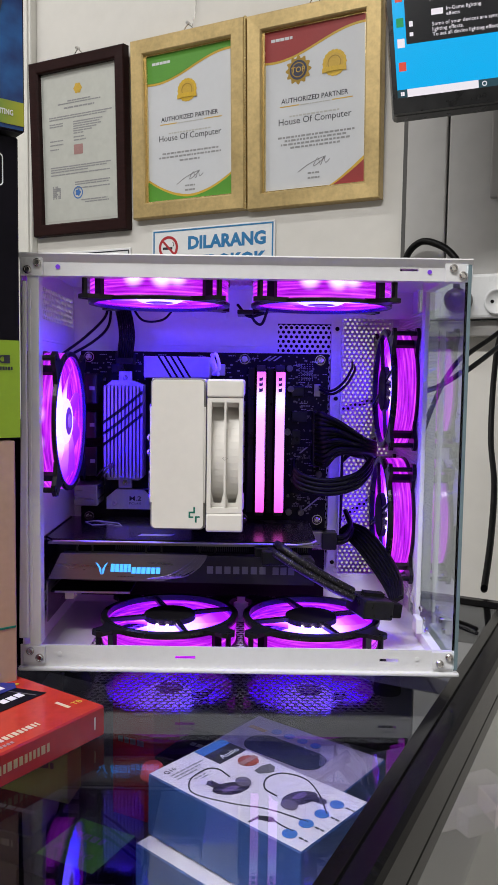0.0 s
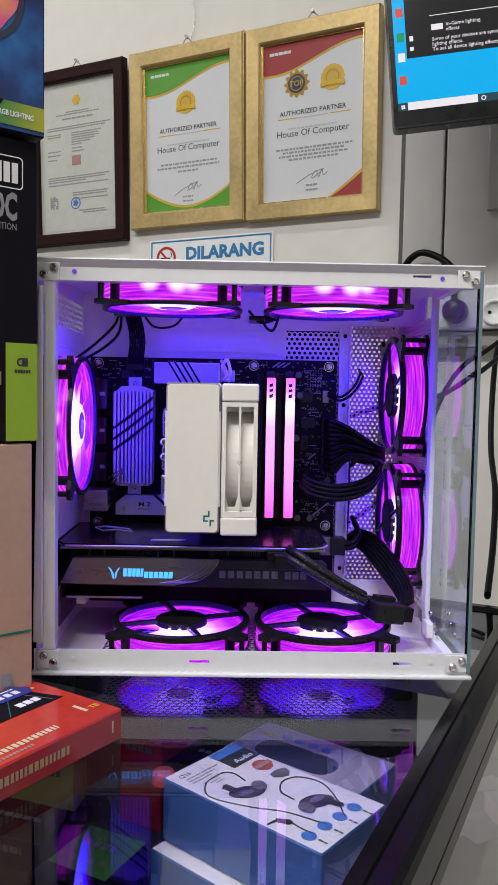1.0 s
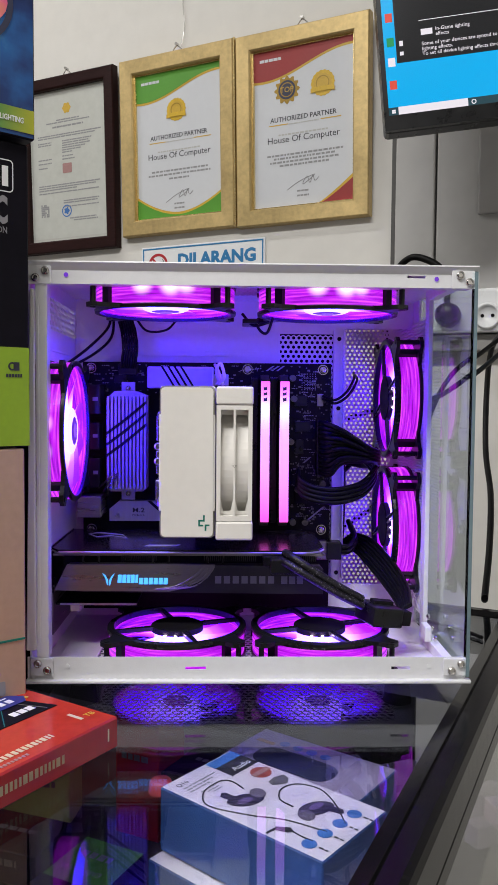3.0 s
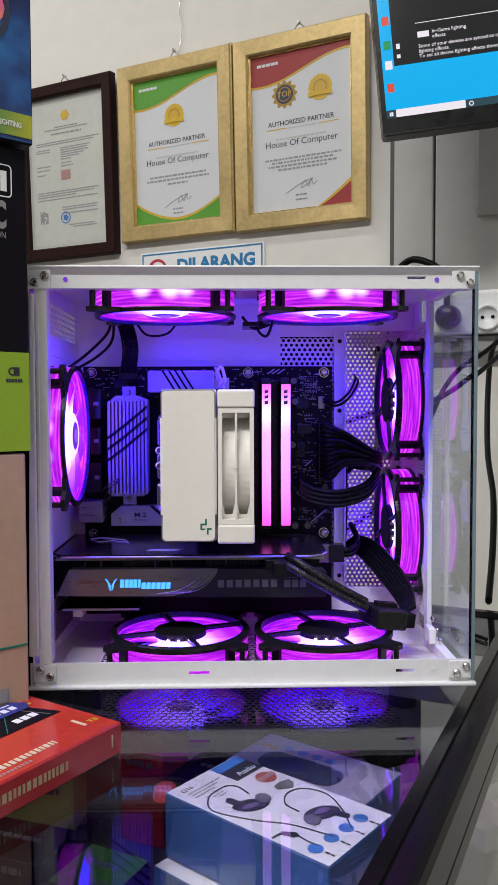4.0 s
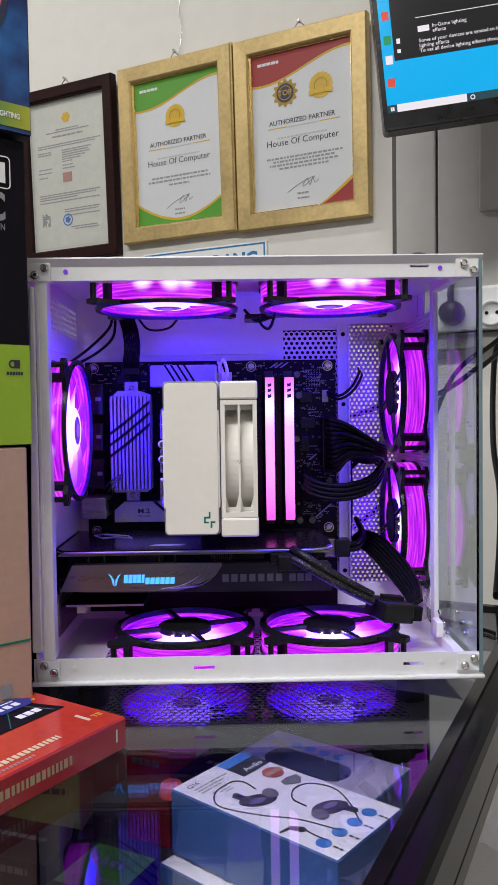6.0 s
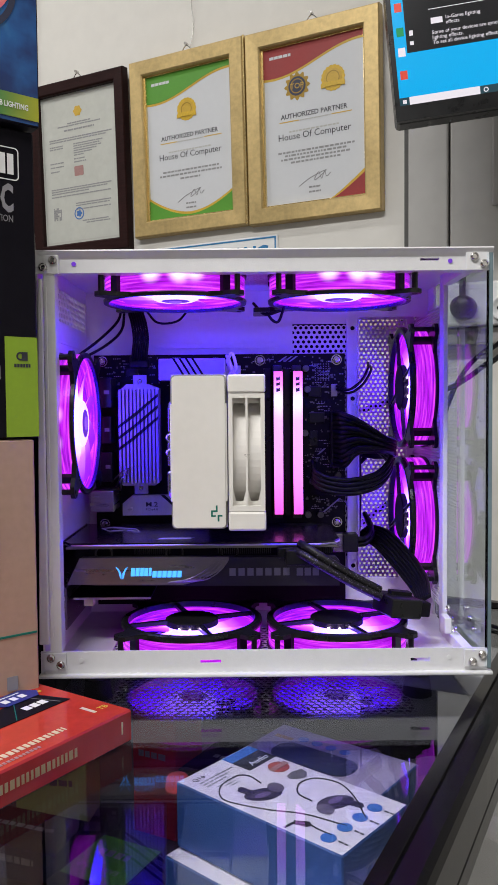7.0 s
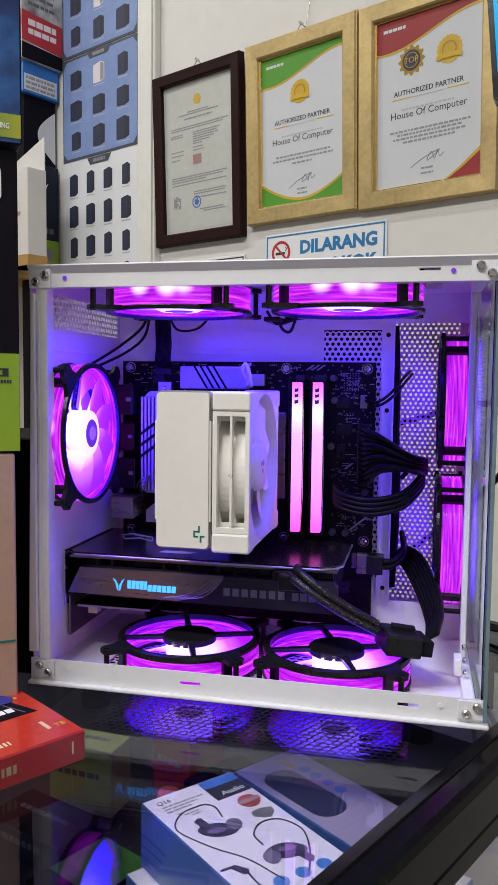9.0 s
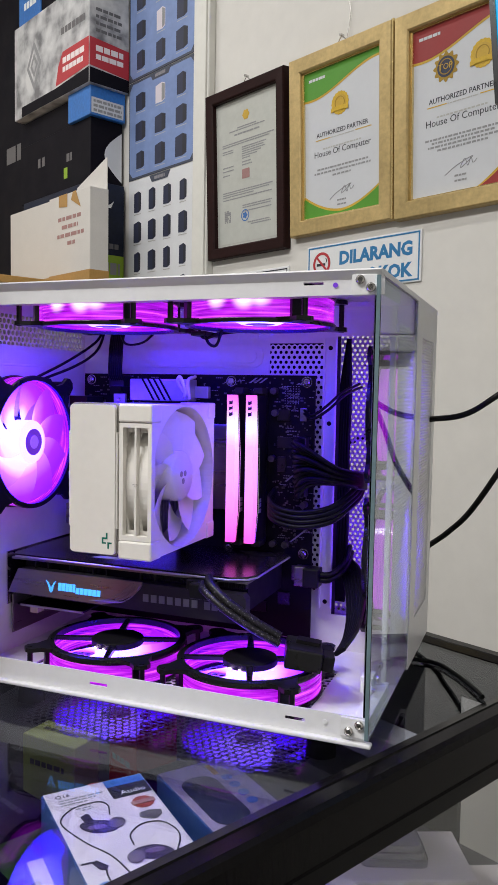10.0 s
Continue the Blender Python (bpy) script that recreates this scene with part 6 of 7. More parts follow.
wires("fan_lead", "thin black fan leads near the rear panel", (0.02, 0.08, 1.22), [[(0.020, 0.075, 1.214), (0.034, 0.11, 1.232), (0.046, 0.14, 1.252), (0.048, 0.15, 1.268)], [(0.024, 0.075, 1.212), (0.040, 0.115, 1.228), (0.0505, 0.135, 1.244), (0.0505, 0.15, 1.268)]], 0.0013)
wires("fan_lead", "thin black fan lead looped under the roof fan", (0.09, 0.15, 1.26), [[(0.072, 0.14, 1.262), (0.084, 0.13, 1.249), (0.102, 0.13, 1.250), (0.112, 0.14, 1.262)]], 0.0011)
wires("fan_lead", "thin black fan lead looped between the roof fans", (0.19, 0.10, 1.255), [[(0.172, 0.10, 1.262), (0.182, 0.09, 1.251), (0.196, 0.09, 1.254)], [(0.182, 0.09, 1.256), (0.188, 0.088, 1.246), (0.194, 0.09, 1.245), (0.199, 0.09, 1.258)]], 0.0013)
part("lead_block", B(0.172, 0.186, 0.085, 0.12, 1.2525, 1.2565, bev=0.001), M_BLACK, wires("fan_hub_lead", "black fan connector block between the roof fans", (0.18, 0.10, 1.255), [[(0.186, 0.1, 1.2545), (0.2, 0.12, 1.258), (0.21, 0.15, 1.262)]], 0.0012))
wires("sata_lead", "thin black lead into the tray cutout", (0.255, 0.155, 1.193), [[(0.252, 0.158, 1.190), (0.262, 0.148, 1.186), (0.274, 0.15, 1.194), (0.284, 0.17, 1.207), (0.290, 0.21, 1.215)], [(0.252, 0.158, 1.187), (0.263, 0.147, 1.183), (0.276, 0.15, 1.191), (0.287, 0.17, 1.205), (0.292, 0.21, 1.212)]], 0.0013)
# hanging dark cables behind the tray edge
routes = [[(0.276, 0.222, 1.258), (0.270 + 0.0022 * i, 0.218, 1.20), (0.269 + 0.0025 * i, 0.214, 1.15), (0.270 + 0.0028 * i, 0.210, 1.10), (0.269 + 0.0028 * i, 0.210, 1.05), (0.270 + 0.002 * i, 0.214, 1.004)] for i in range(5)]
wires("rear_cable_bundle", "black cables hanging behind the tray edge", (0.283, 0.215, 1.258), routes, 0.0024)
# card cable: two sleeved strands into an adapter block, flat wires up to the tray
wires("card_power_cable", "braided black power cable of the graphics card", (0.2, 0.05, 1.045), [[(x + 0.0055 * i * (1 - k / 4), y + 0.002 * i, z + 0.0052 * i) for k, (x, y, z) in enumerate(((0.203, 0.046, 1.052), (0.211, 0.034, 1.05), (0.229, 0.028, 1.04), (0.251, 0.03, 1.027), (0.273, 0.036, 1.015)))] for i in range(2)], 0.0033, 12, 0.06, M_BRAID)
part("plug", B(0.196, 0.216, 0.036, 0.050, 1.0415, 1.0535, bev=0.001), M_BLACK, bpy.data.objects["card_power_cable"])
ad = thing("cable_adapter", pose(0.288, 0.046, 1.006, 0, 8, 18), "black plug adapter block joining power cables", "adapter", "")
part("block", B(-0.013, 0.015, -0.016, 0.018, -0.008, 0.008, bev=0.0015), M_BLACK, ad, local=True)
part("plug", B(0.015, 0.024, -0.014, 0.002, -0.006, 0.006, bev=0.001), M_MATTE, ad, local=True)
part("plug", B(0.015, 0.024, 0.004, 0.018, -0.007, 0.005, bev=0.001), M_MATTE, ad, local=True)
part("latch", slab(bmesh.new(), [(-0.006, -0.004), (0.012, -0.006), (0.014, 0.004), (-0.004, 0.006)], 0.003, pose(0, 0.004, 0.008)), M_MATTE, ad, local=True)
routes = []
for i in range(7):
    k = (i - 3) * 0.0033
    routes.append([(x + 0.72 * k * w, y - 0.3 * k, z + 0.66 * k * w) for w, (x, y, z) in zip((0.9, 1.0, 1.0, 0.8, 0.5), ((0.283, 0.2, 1.043), (0.297, 0.17, 1.04), (0.31, 0.13, 1.026), (0.316, 0.09, 1.014), (0.314, 0.06, 1.007)))])
wires("adapter_cable", "flat black power cable rising into the tray cutout", (0.306, 0.05, 1.004), routes, 0.0019)
pl = wires("front_port_cable", "black front port plug and cable at the board's edge", (0.262, 0.155, 1.039), [[(0.270, 0.155, 1.042), (0.280, 0.158, 1.043), (0.288, 0.175, 1.05), (0.286, 0.205, 1.06)], [(0.270, 0.155, 1.037), (0.280, 0.158, 1.038), (0.289, 0.175, 1.045), (0.288, 0.205, 1.055)]], 0.0026)
part("plug", B(0.2565, 0.271, 0.147, 0.163, 1.031, 1.048, bev=0.001), M_BLACK, pl)


# ---- boxes beside the case ----
def carton(name, m, w, d, h, faces, label, group=""):
    """Box with its front lower right corner at m: x from -w to 0, y from 0 to d, z up. faces: materials of front, right, top, the rest."""
    bm = B(-w, 0, 0, d, 0, h, bev=0.0012, seg=1)
    c = thing(name, m, label, "box", group)
    ob = part("carton", bm, [faces[3], faces[0], faces[1], faces[2]], c, local=True)
    for p in ob.data.polygons:
        nn = p.normal
        p.material_index = 1 if nn.y < -0.9 else 2 if nn.x > 0.9 else 3 if nn.z > 0.9 else 0
    return c


SK = pose(0.0172, -0.034, 0, 0, 0, 38)
bx = carton("cooler_box", SK @ pose(-0.004, 0, TOP), 0.16, 0.13, 1.149 - TOP, (M_BROWN, M_BROWN, M_BROWN, M_BROWN), "brown and white printed cooler box under other boxes", "boxes stacked on the counter")
part("white_panel", slab(bmesh.new(), [(-0.16, 0.001), (-0.039, 0.001)] + [(-0.039 + 0.012 * math.sin(i / 12 * 2.6), 0.001 + 0.211 * i / 12) for i in range(1, 12)] + [(-0.052, 0.212), (-0.16, 0.212)], 0.0004, pose(0, -0.0003, 0, 90)), M_PINKWHITE, bx, local=True)
part("thin_stripe", B(-0.05, -0.001, -0.0006, -0.0001, 0.062, 0.0635), M_TEAL, bx, local=True)
bm = bars(bmesh.new(), rnd, -0.048, -0.030, 0.026, 0.006, pose(0, -0.0003, 0, 90), (0.004, 0.005), 0.15)
slab(bm, rrect(-0.024, -0.016, 0.024, 0.034, 0.001), 0.0003, pose(0, -0.0003, 0, 90))
part("maker_mark", bm, M_SILK, bx, local=True)
bx = carton("graphics_card_box", SK @ pose(0, 0, 1.150), 0.30, 0.11, 0.214, (M_NVBLACK, M_NVBLACK, M_NVBLACK, M_NVBLACK), "black graphics card box with a lime green corner", "boxes stacked on the counter")
part("lime_panel", B(-0.0240, -0.0005, -0.0006, -0.0001, 0.001, 0.071), M_LIME, bx, local=True)
bm = lathe(bmesh.new(), [(0.0018, 0.0), (0.0030, 0.0), (0.0030, 0.0003), (0.0018, 0.0003)], 20, pose(-0.0132, -0.0007, 0.0575, 90), True)
slab(bm, [(-0.0122, 0.0545), (-0.0080, 0.0545), (-0.0080, 0.0605), (-0.0122, 0.0605)], 0.0003, pose(0, -0.0007, 0, 90))
bars(bm, rnd, -0.0178, -0.0060, 0.0498, 0.0024, pose(0, -0.0007, 0, 90), (0.0014, 0.0018), 0.1)
part("maker_mark", bm, M_INK, bx, local=True)
part("series_bar", B(-0.060, -0.0275, -0.0006, -0.0001, 0.0412, 0.0505), M_SILK, bx, local=True)
bm = bmesh.new()
o, q = rrect(-0.13, -0.0113, 0.1785, 0.2010, 0.003), rrect(-0.1292, -0.0121, 0.1793, 0.2002, 0.0024)
for i in range(len(o)):
    j = (i + 1) % len(o)
    bm.faces.new([bm.verts.new((p[0], -0.0005, p[1])) for p in (o[i], o[j], q[j], q[i])])
part("name_outline", bm, M_WHITEINK, bx, local=True)
part("name_print", bars(bmesh.new(), rnd, -0.126, -0.0150, 0.1825, 0.0140, pose(0, -0.0003, 0, 90), (0.0044, 0.0054), 0.05), M_WHITEINK, bx, local=True)
text("lettering", "OC", 0.0255, pose(-0.0350, -0.0003, 0.1575, 90), M_SILK, bx, "LEFT", 0.0010, 0.50)
text("lettering", "EDITION", 0.0066, pose(-0.0345, -0.0003, 0.1500, 90), M_SILK, bx, "LEFT", 0.0, 0.72)
bx = carton("lighting_cooler_box", SK @ pose(0.0025, -0.006, 1.366), 0.20, 0.12, 0.16, (M_ARGB, M_NAVYBOX, M_NVBLACK, M_NVBLACK), "dark blue box with vivid fan art and rainbow strip", "boxes stacked on the counter")
part("rainbow_strip", B(-0.11, -0.001, -0.0006, -0.0001, 0.004, 0.020), M_ARGBSTRIP, bx, local=True)
part("dark_band", slab(bmesh.new(), [(-0.2, 0.001), (-0.044, 0.001), (-0.030, 0.020), (-0.2, 0.024)], 0.0004, pose(0, -0.0006, 0, 90)), M_NVBLACK, bx, local=True)
text("lettering", "ARGB LIGHTING", 0.0052, pose(-0.0085, -0.0009, 0.0100, 90), M_WHITEINK, bx, "RIGHT", 0.0001, 0.72)
part("name_print", bars(bmesh.new(), rnd, -0.12, -0.032, 0.0335, 0.0125, pose(0, -0.0003, 0, 90), (0.0035, 0.0070), 0.08), M_WHITEINK, bx, local=True)
part("fan_print", slab(bmesh.new(), circle(-0.048, 0.088, 0.027, 30, 0.06, 5), 0.0004, pose(0, -0.0003, 0, 90)), M_BLOB, bx, local=True)
part("fan_ring_print", lathe(bmesh.new(), [(0.0285, 0), (0.0325, 0), (0.0325, 0.0004), (0.0285, 0.0004)], 40, pose(-0.048, -0.0003, 0.088, 90), True), M_NAVY, bx, local=True)

# filler added to turn the gap between boxes and case black
bx = carton("gap_filler_carton", pose(0.0035, 0.052, TOP), 0.26, 0.13, 0.205, (M_NVBLACK, M_NVBLACK, M_NVBLACK, M_NVBLACK), "plain black carton added to darken the gap behind the stacked boxes", "boxes stacked on the counter")
# red drive box lying on the glass
RB = pose(0.087, -0.0785, TOP, 0, 0, 56)      # right corner; local -x along the front edge
rb = thing("drive_box", RB, "red drive box lying on the glass counter", "box")
ob = part("carton", B(-0.20, 0, 0, 0.102, 0, 0.0215, bev=0.0012, seg=1), [M_REDSIDE, M_REDBOX], rb, local=True)
for p in ob.data.polygons:
    p.material_index = 1 if p.normal.z > 0.9 else 0
Zt = 0.0217
part("dark_art", slab(bmesh.new(), [(-0.20, 0.048), (-0.0100, 0.048), (-0.0175, 0.073), (-0.20, 0.073)], 0.0003, pose(0, 0, Zt)), M_NVBLACK, rb, local=True)
for x, mm, w in ((-0.075, M_TEAL, 0.0014), (-0.056, M_TEAL, 0.0008), (-0.0155, M_GREYTXT, 0.0007)):
    part("art_stripe", slab(bmesh.new(), [(x, 0.0485), (x + w, 0.0485), (x + w + 0.017, 0.0725), (x + 0.017, 0.0725)] if x < -0.02 else [(-0.018, 0.0500), (-0.0172, 0.0500), (-0.0245, 0.0715), (-0.0253, 0.0715)], 0.0002, pose(0, 0, Zt + 0.0004)), mm, rb, local=True)
badge = part("blue_badge", slab(bmesh.new(), [(-0.044, 0.071), (-0.018, 0.071), (-0.013, 0.079), (-0.020, 0.089), (-0.046, 0.089), (-0.052, 0.080)], 0.0004, pose(0, 0, Zt + 0.0007)), M_SIGNBLUE2, rb, local=True)
part("badge_bars", bars(bmesh.new(), rnd, -0.043, -0.022, 0.0755, 0.0060, pose(0, 0, Zt + 0.0012), (0.0045, 0.0055), 0.2), M_WHITEINK, badge, local=True)
part("small_bars", bars(bmesh.new(), rnd, -0.044, -0.024, 0.0845, 0.0014, pose(0, 0, Zt + 0.0012), (0.002, 0.004), 0.2), M_WHITEINK, badge, local=True)
part("maker_mark", bars(bmesh.new(), rnd, -0.041, -0.0225, 0.0560, 0.0066, pose(0, 0, Zt + 0.0004), (0.0052, 0.0060), 0.10), M_WHITEINK, rb, local=True)
part("black_seal", slab(bmesh.new(), circle(-0.010, 0.0945, 0.0052, 18, 0.06, 6), 0.0003, pose(0, 0, Zt)), M_NVBLACK, rb, local=True)
part("gold_mark", slab(bmesh.new(), circle(-0.012, 0.0775, 0.0016, 10), 0.0003, pose(0, 0, Zt)), M_GOLDINK, rb, local=True)
text("lettering", "1", 0.0195, pose(-0.0230, 0.0165, Zt), M_LIGHTINK, rb, "LEFT", 0.0002, 1.15)
text("lettering", "TB", 0.0068, pose(-0.0125, 0.0165, Zt), M_GOLDINK, rb)
text("lettering", "1", 0.0125, pose(-0.0130, -0.0002, 0.0075, 90), M_LIGHTINK, rb)
part("name_print", bars(bmesh.new(), rnd, -0.175, -0.047, 0.0115, 0.0054, pose(0, 0, Zt), (0.0015, 0.0031), 0.13), M_LIGHTINK, rb, local=True)
part("small_writing", bars(bmesh.new(), rnd, -0.175, -0.072, 0.0050, 0.0026, pose(0, 0, Zt), (0.0014, 0.0022), 0.2), M_FADEDRED, rb, local=True)
part("name_print", bars(bmesh.new(), rnd, -0.185, -0.049, 0.0085, 0.0056, pose(0, -0.0002, 0, 90), (0.0015, 0.0031), 0.13), M_DULLGOLD, rb, local=True)

# ---- goods inside the counter ----
ang = -41.0
EB = pose(0.112, -0.041, 0.850, 0, 0, ang)       # local x along the long side, y across


def flat_box(name, m, w, d, h, label, side=M_EBOXSIDE, top=M_EBOX):
    t = thing(name, m, label, "box", "boxed goods in the counter")
    ob = part("carton", B(0, w, 0, d, 0, h, bev=0.001, seg=1), [side, top], t, local=True)
    for p in ob.data.polygons:
        p.material_index = 1 if p.normal.z > 0.9 else 0
    return t


eb = flat_box("earphone_box", EB, 0.1440, 0.0790, 0.047, "white and blue boxed wired earphones under the glass")
ZE = 0.0472
part("blue_tab", slab(bmesh.new(), [(0.002, 0.047), (0.0125, 0.047), (0.0125, 0.0775), (0.002, 0.0775)], 0.0002, pose(0, 0, ZE)), M_BLUEDOT, eb, local=True)
part("dark_tab", slab(bmesh.new(), [(0.0125, 0.047), (0.0300, 0.047), (0.0300, 0.0775), (0.0125, 0.0775)], 0.0002, pose(0, 0, ZE)), M_INK, eb, local=True)
ACROSS = pose(0, 0, ZE, 0, 0, 90)
text("lettering", "Audio", 0.0082, pose(0.0265, 0.054, ZE + 0.0004, 0, 0, 90), M_WHITEINK, eb)
text("lettering", "Q16", 0.0062, pose(0.0115, 0.008, ZE, 0, 0, 90), M_INK, eb)
bm = bmesh.new()
for i in range(3):
    bars(bm, rnd, 0.009, 0.043 - 0.007 * i, -0.0165 - 0.0035 * i, 0.0015, ACROSS, (0.003, 0.006))
    bars(bm, rnd, 0.014 + 0.004 * i, 0.030, -0.029 - 0.003 * i, 0.0011, ACROSS, (0.002, 0.004))
part("small_writing", bm, M_GREYINK, eb, local=True)
red = part("red_badge", slab(bmesh.new(), circle(0.0425, 0.0655, 0.0082, 30, 0.04, 14), 0.0003, pose(0, 0, ZE)), M_BADGE, eb, local=True)
part("badge_band", slab(bmesh.new(), [(0.0400, 0.0565), (0.0450, 0.0565), (0.0450, 0.0745), (0.0400, 0.0745)], 0.0003, pose(0, 0, ZE + 0.0004)), M_FADEDRED, eb, local=True)
part("grey_badge", slab(bmesh.new(), [(0.0560, 0.0575), (0.0610, 0.0560), (0.0660, 0.0615), (0.0680, 0.0660), (0.0640, 0.0720), (0.0580, 0.0735), (0.0550, 0.0655)], 0.0003, pose(0, 0, ZE)), M_GREYTXT, eb, local=True)


def printed_earphone(cx, cy, turn):
    """Flat print of an in-ear shell: body, tip and stem, with a lighter sheen patch."""
    m = pose(cx, cy, ZE, 0, 0, turn)
    bm = slab(bmesh.new(), [(0.0128 * math.cos(a) * (1 + 0.10 * math.cos(2 * a + 0.6)), 0.0082 * math.sin(a)) for a in [i * math.pi / 14 for i in range(28)]], 0.0002, m)
    slab(bm, [(-0.010, 0.002), (-0.0155, 0.0105), (-0.0130, 0.0150), (-0.0100, 0.0146), (-0.0060, 0.0080), (-0.001, 0.005)], 0.0002, m @ pose(0, 0, 0.0002))
    ob = part("printed_earphone", bm, M_NAVYPRINT, eb, local=True)
    part("printed_tip", slab(bmesh.new(), [(0.0115 + 0.0058 * math.cos(a), 0.0052 + 0.0070 * math.sin(a)) for a in [i * math.pi / 10 for i in range(20)]], 0.0002, m @ pose(0, 0, 0.0004)), M_TIP, ob, local=True)
    part("printed_sheen", slab(bmesh.new(), [(-0.001 + 0.0066 * math.cos(a), -0.0015 + 0.0034 * math.sin(a + 0.4)) for a in [i * math.pi / 10 for i in range(20)]], 0.0002, m @ pose(0, 0, 0.0004)), M_SHEEN, ob, local=True)


printed_earphone(0.0600, 0.0265, 62)
printed_earphone(0.1045, 0.0500, 248)
bm = bmesh.new()
for pts in (((0.0484, 0.0379), (0.036, 0.0405), (0.029, 0.0370), (0.0275, 0.0300), (0.0290, 0.0170), (0.0380, 0.0060), (0.050, 0.0040), (0.0755, 0.0129), (0.0976, 0.0240), (0.1270, 0.0300)), ((0.0912, 0.0409), (0.078, 0.0432), (0.0698, 0.0554), (0.0743, 0.0690), (0.0921, 0.0735), (0.1120, 0.0630), (0.1310, 0.0460)), ((0.1063, 0.0165), (0.1150, 0.0150), (0.1260, 0.0148))):
    tube(bm, [(x, y, ZE) for x, y in pts], 0.00062, 5, 8)
part("printed_cord", bm, M_INK, eb, local=True)
bm = slab(bmesh.new(), [(0.0990, 0.0095), (0.1080, 0.0125), (0.1100, 0.0160), (0.1060, 0.0185), (0.0970, 0.0130)], 0.0003, pose(0, 0, ZE))
slab(bm, [(0.0965, 0.0030), (0.0982, 0.0028), (0.0995, 0.0105), (0.0975, 0.0112)], 0.0003, pose(0, 0, ZE))
part("printed_plug", bm, M_INK, eb, local=True)
for i in range(4):
    x, y = 0.126 + 0.001 * i, 0.011 + 0.0165 * i
    part("blue_icon", slab(bmesh.new(), circle(x, y, 0.0052, 20), 0.0003, pose(0, 0, ZE)), M_BLUEDOT, eb, local=True)
    part("icon_bars", bars(bmesh.new(), rnd, x + 0.007, x + 0.014, y, 0.0016, pose(0, 0, ZE), (0.002, 0.004)), M_INK, eb, local=True)
lb = flat_box("large_goods_box", pose(0.104, -0.050, 0.750, 0, 0, ang), 0.170, 0.098, 0.0985, "blue box with a pale lid under the boxed earphones")
e2 = flat_box("speaker_box", pose(0.1554, 0.0627, 0.750, 0, 0, -38), 0.135, 0.068, 0.1233, "pale lilac box with a printed dark speaker", M_EBOXSIDE, M_LILAC)
part("printed_speaker", slab(bmesh.new(), rrect(0.022, 0.100, 0.008, 0.040, 0.014), 0.0004, pose(0, 0, 0.1235)), M_NAVY, e2, local=True)
for i in range(4):
    part("blue_icon", slab(bmesh.new(), circle(0.034 + 0.014 * i, 0.050, 0.0048, 18), 0.0003, pose(0, 0, 0.1235)), M_BLUEDOT, e2, local=True)
part("brown_mark", slab(bmesh.new(), [(0.008, 0.042), (0.026, 0.042), (0.026, 0.047), (0.008, 0.047)], 0.0003, pose(0, 0, 0.1235)), M_TAN, e2, local=True)
gb = flat_box("green_earphone_box", pose(0.002, -0.008, 0.750, 0, 0, -27), 0.060, 0.082, 0.05, "green and dark boxed earphones lying under the glass", M_NVBLACK, M_GREEN)
part("dark_half", B(0.0005, 0.0595, 0.0005, 0.022, 0.0502, 0.0506), M_NVBLACK, gb, local=True)
text("lettering", "EARPHONE", 0.0085, pose(0.046, 0.042, 0.0502, 0, 0, 180), M_SILK, gb, "LEFT", 0.0, 0.9)
part("maker_mark", bars(bmesh.new(), rnd, 0.012, 0.042, 0.056, 0.008, pose(0, 0, 0.0502), (0.005, 0.007), 0.15), M_SILK, gb, local=True)
for i, (x, y, w, d, h, r, mm, sd, lab) in enumerate(((-0.072, 0.180, 0.075, 0.04, 0.070, -8, M_OLIVE, M_OLIVE, "olive green boxed goods standing under the glass"), (-0.10, 0.10, 0.10, 0.06, 0.03, -20, M_NVBLACK, M_NAVYBOX, "dark navy box under the glass"), (0.10, 0.10, 0.10, 0.07, 0.09, -30, M_NVBLACK, M_NVBLACK, "black box at the back of the shelf"), (-0.02, -0.13, 0.12, 0.07, 0.05, -40, M_PALEGREY, M_PALEGREY, "grey flat box on the inner shelf"), (-0.20, -0.12, 0.14, 0.08, 0.11, -27, M_PALEGREY, M_OLIVE, "grey lidded box on the inner shelf"), (0.05, 0.16, 0.05, 0.05, 0.14, -27, M_REDBOX, M_REDSIDE, "small red box standing on the shelf"), (0.17, 0.14, 0.09, 0.05, 0.04, -35, M_NAVYBOX, M_NAVYBOX, "dark navy box standing on the shelf"))):
    t = flat_box("goods_box", pose(x, y, 0.750, 0, 0, r), w, d, h, lab, sd, mm)
    part("front_bars", bars(bmesh.new(), rnd, w * 0.15, w * 0.8, h * 0.55, 0.006, pose(0, -0.0002, 0, 90), (0.005, 0.009), 0.15), M_GREYTXT, t, local=True)
    part("top_bars", bars(bmesh.new(), rnd, w * 0.15, w * 0.8, d * 0.5, 0.006, pose(0, 0, h + 0.0002), (0.005, 0.009), 0.15), M_GREYTXT, t, local=True)
rc = thing("red_cap", pose(0.105, 0.045, 0.752 + 0.098), "small red plastic cap on the black box", "cap")
part("cap_body", lathe(bmesh.new(), [(0.0, 0.010), (0.008, 0.010), (0.0095, 0.008), (0.0105, 0.0)], 24), M_SIGNRED, rc, local=True, smooth=True)
t = flat_box("pale_flat_box", pose(0.308, 0.110, 0.750, 0, 0, -27 + 90 - 40), 0.115, 0.075, 0.042, "pale pink flat box near the side glass", M_PINKWHITE, M_PINKWHITE)
tr = thing("plastic_tray", pose(0.338, 0.165, 0.792, 0, 0, 20), "clear plastic blister tray on a pale box", "tray")
bm = bmesh.new()
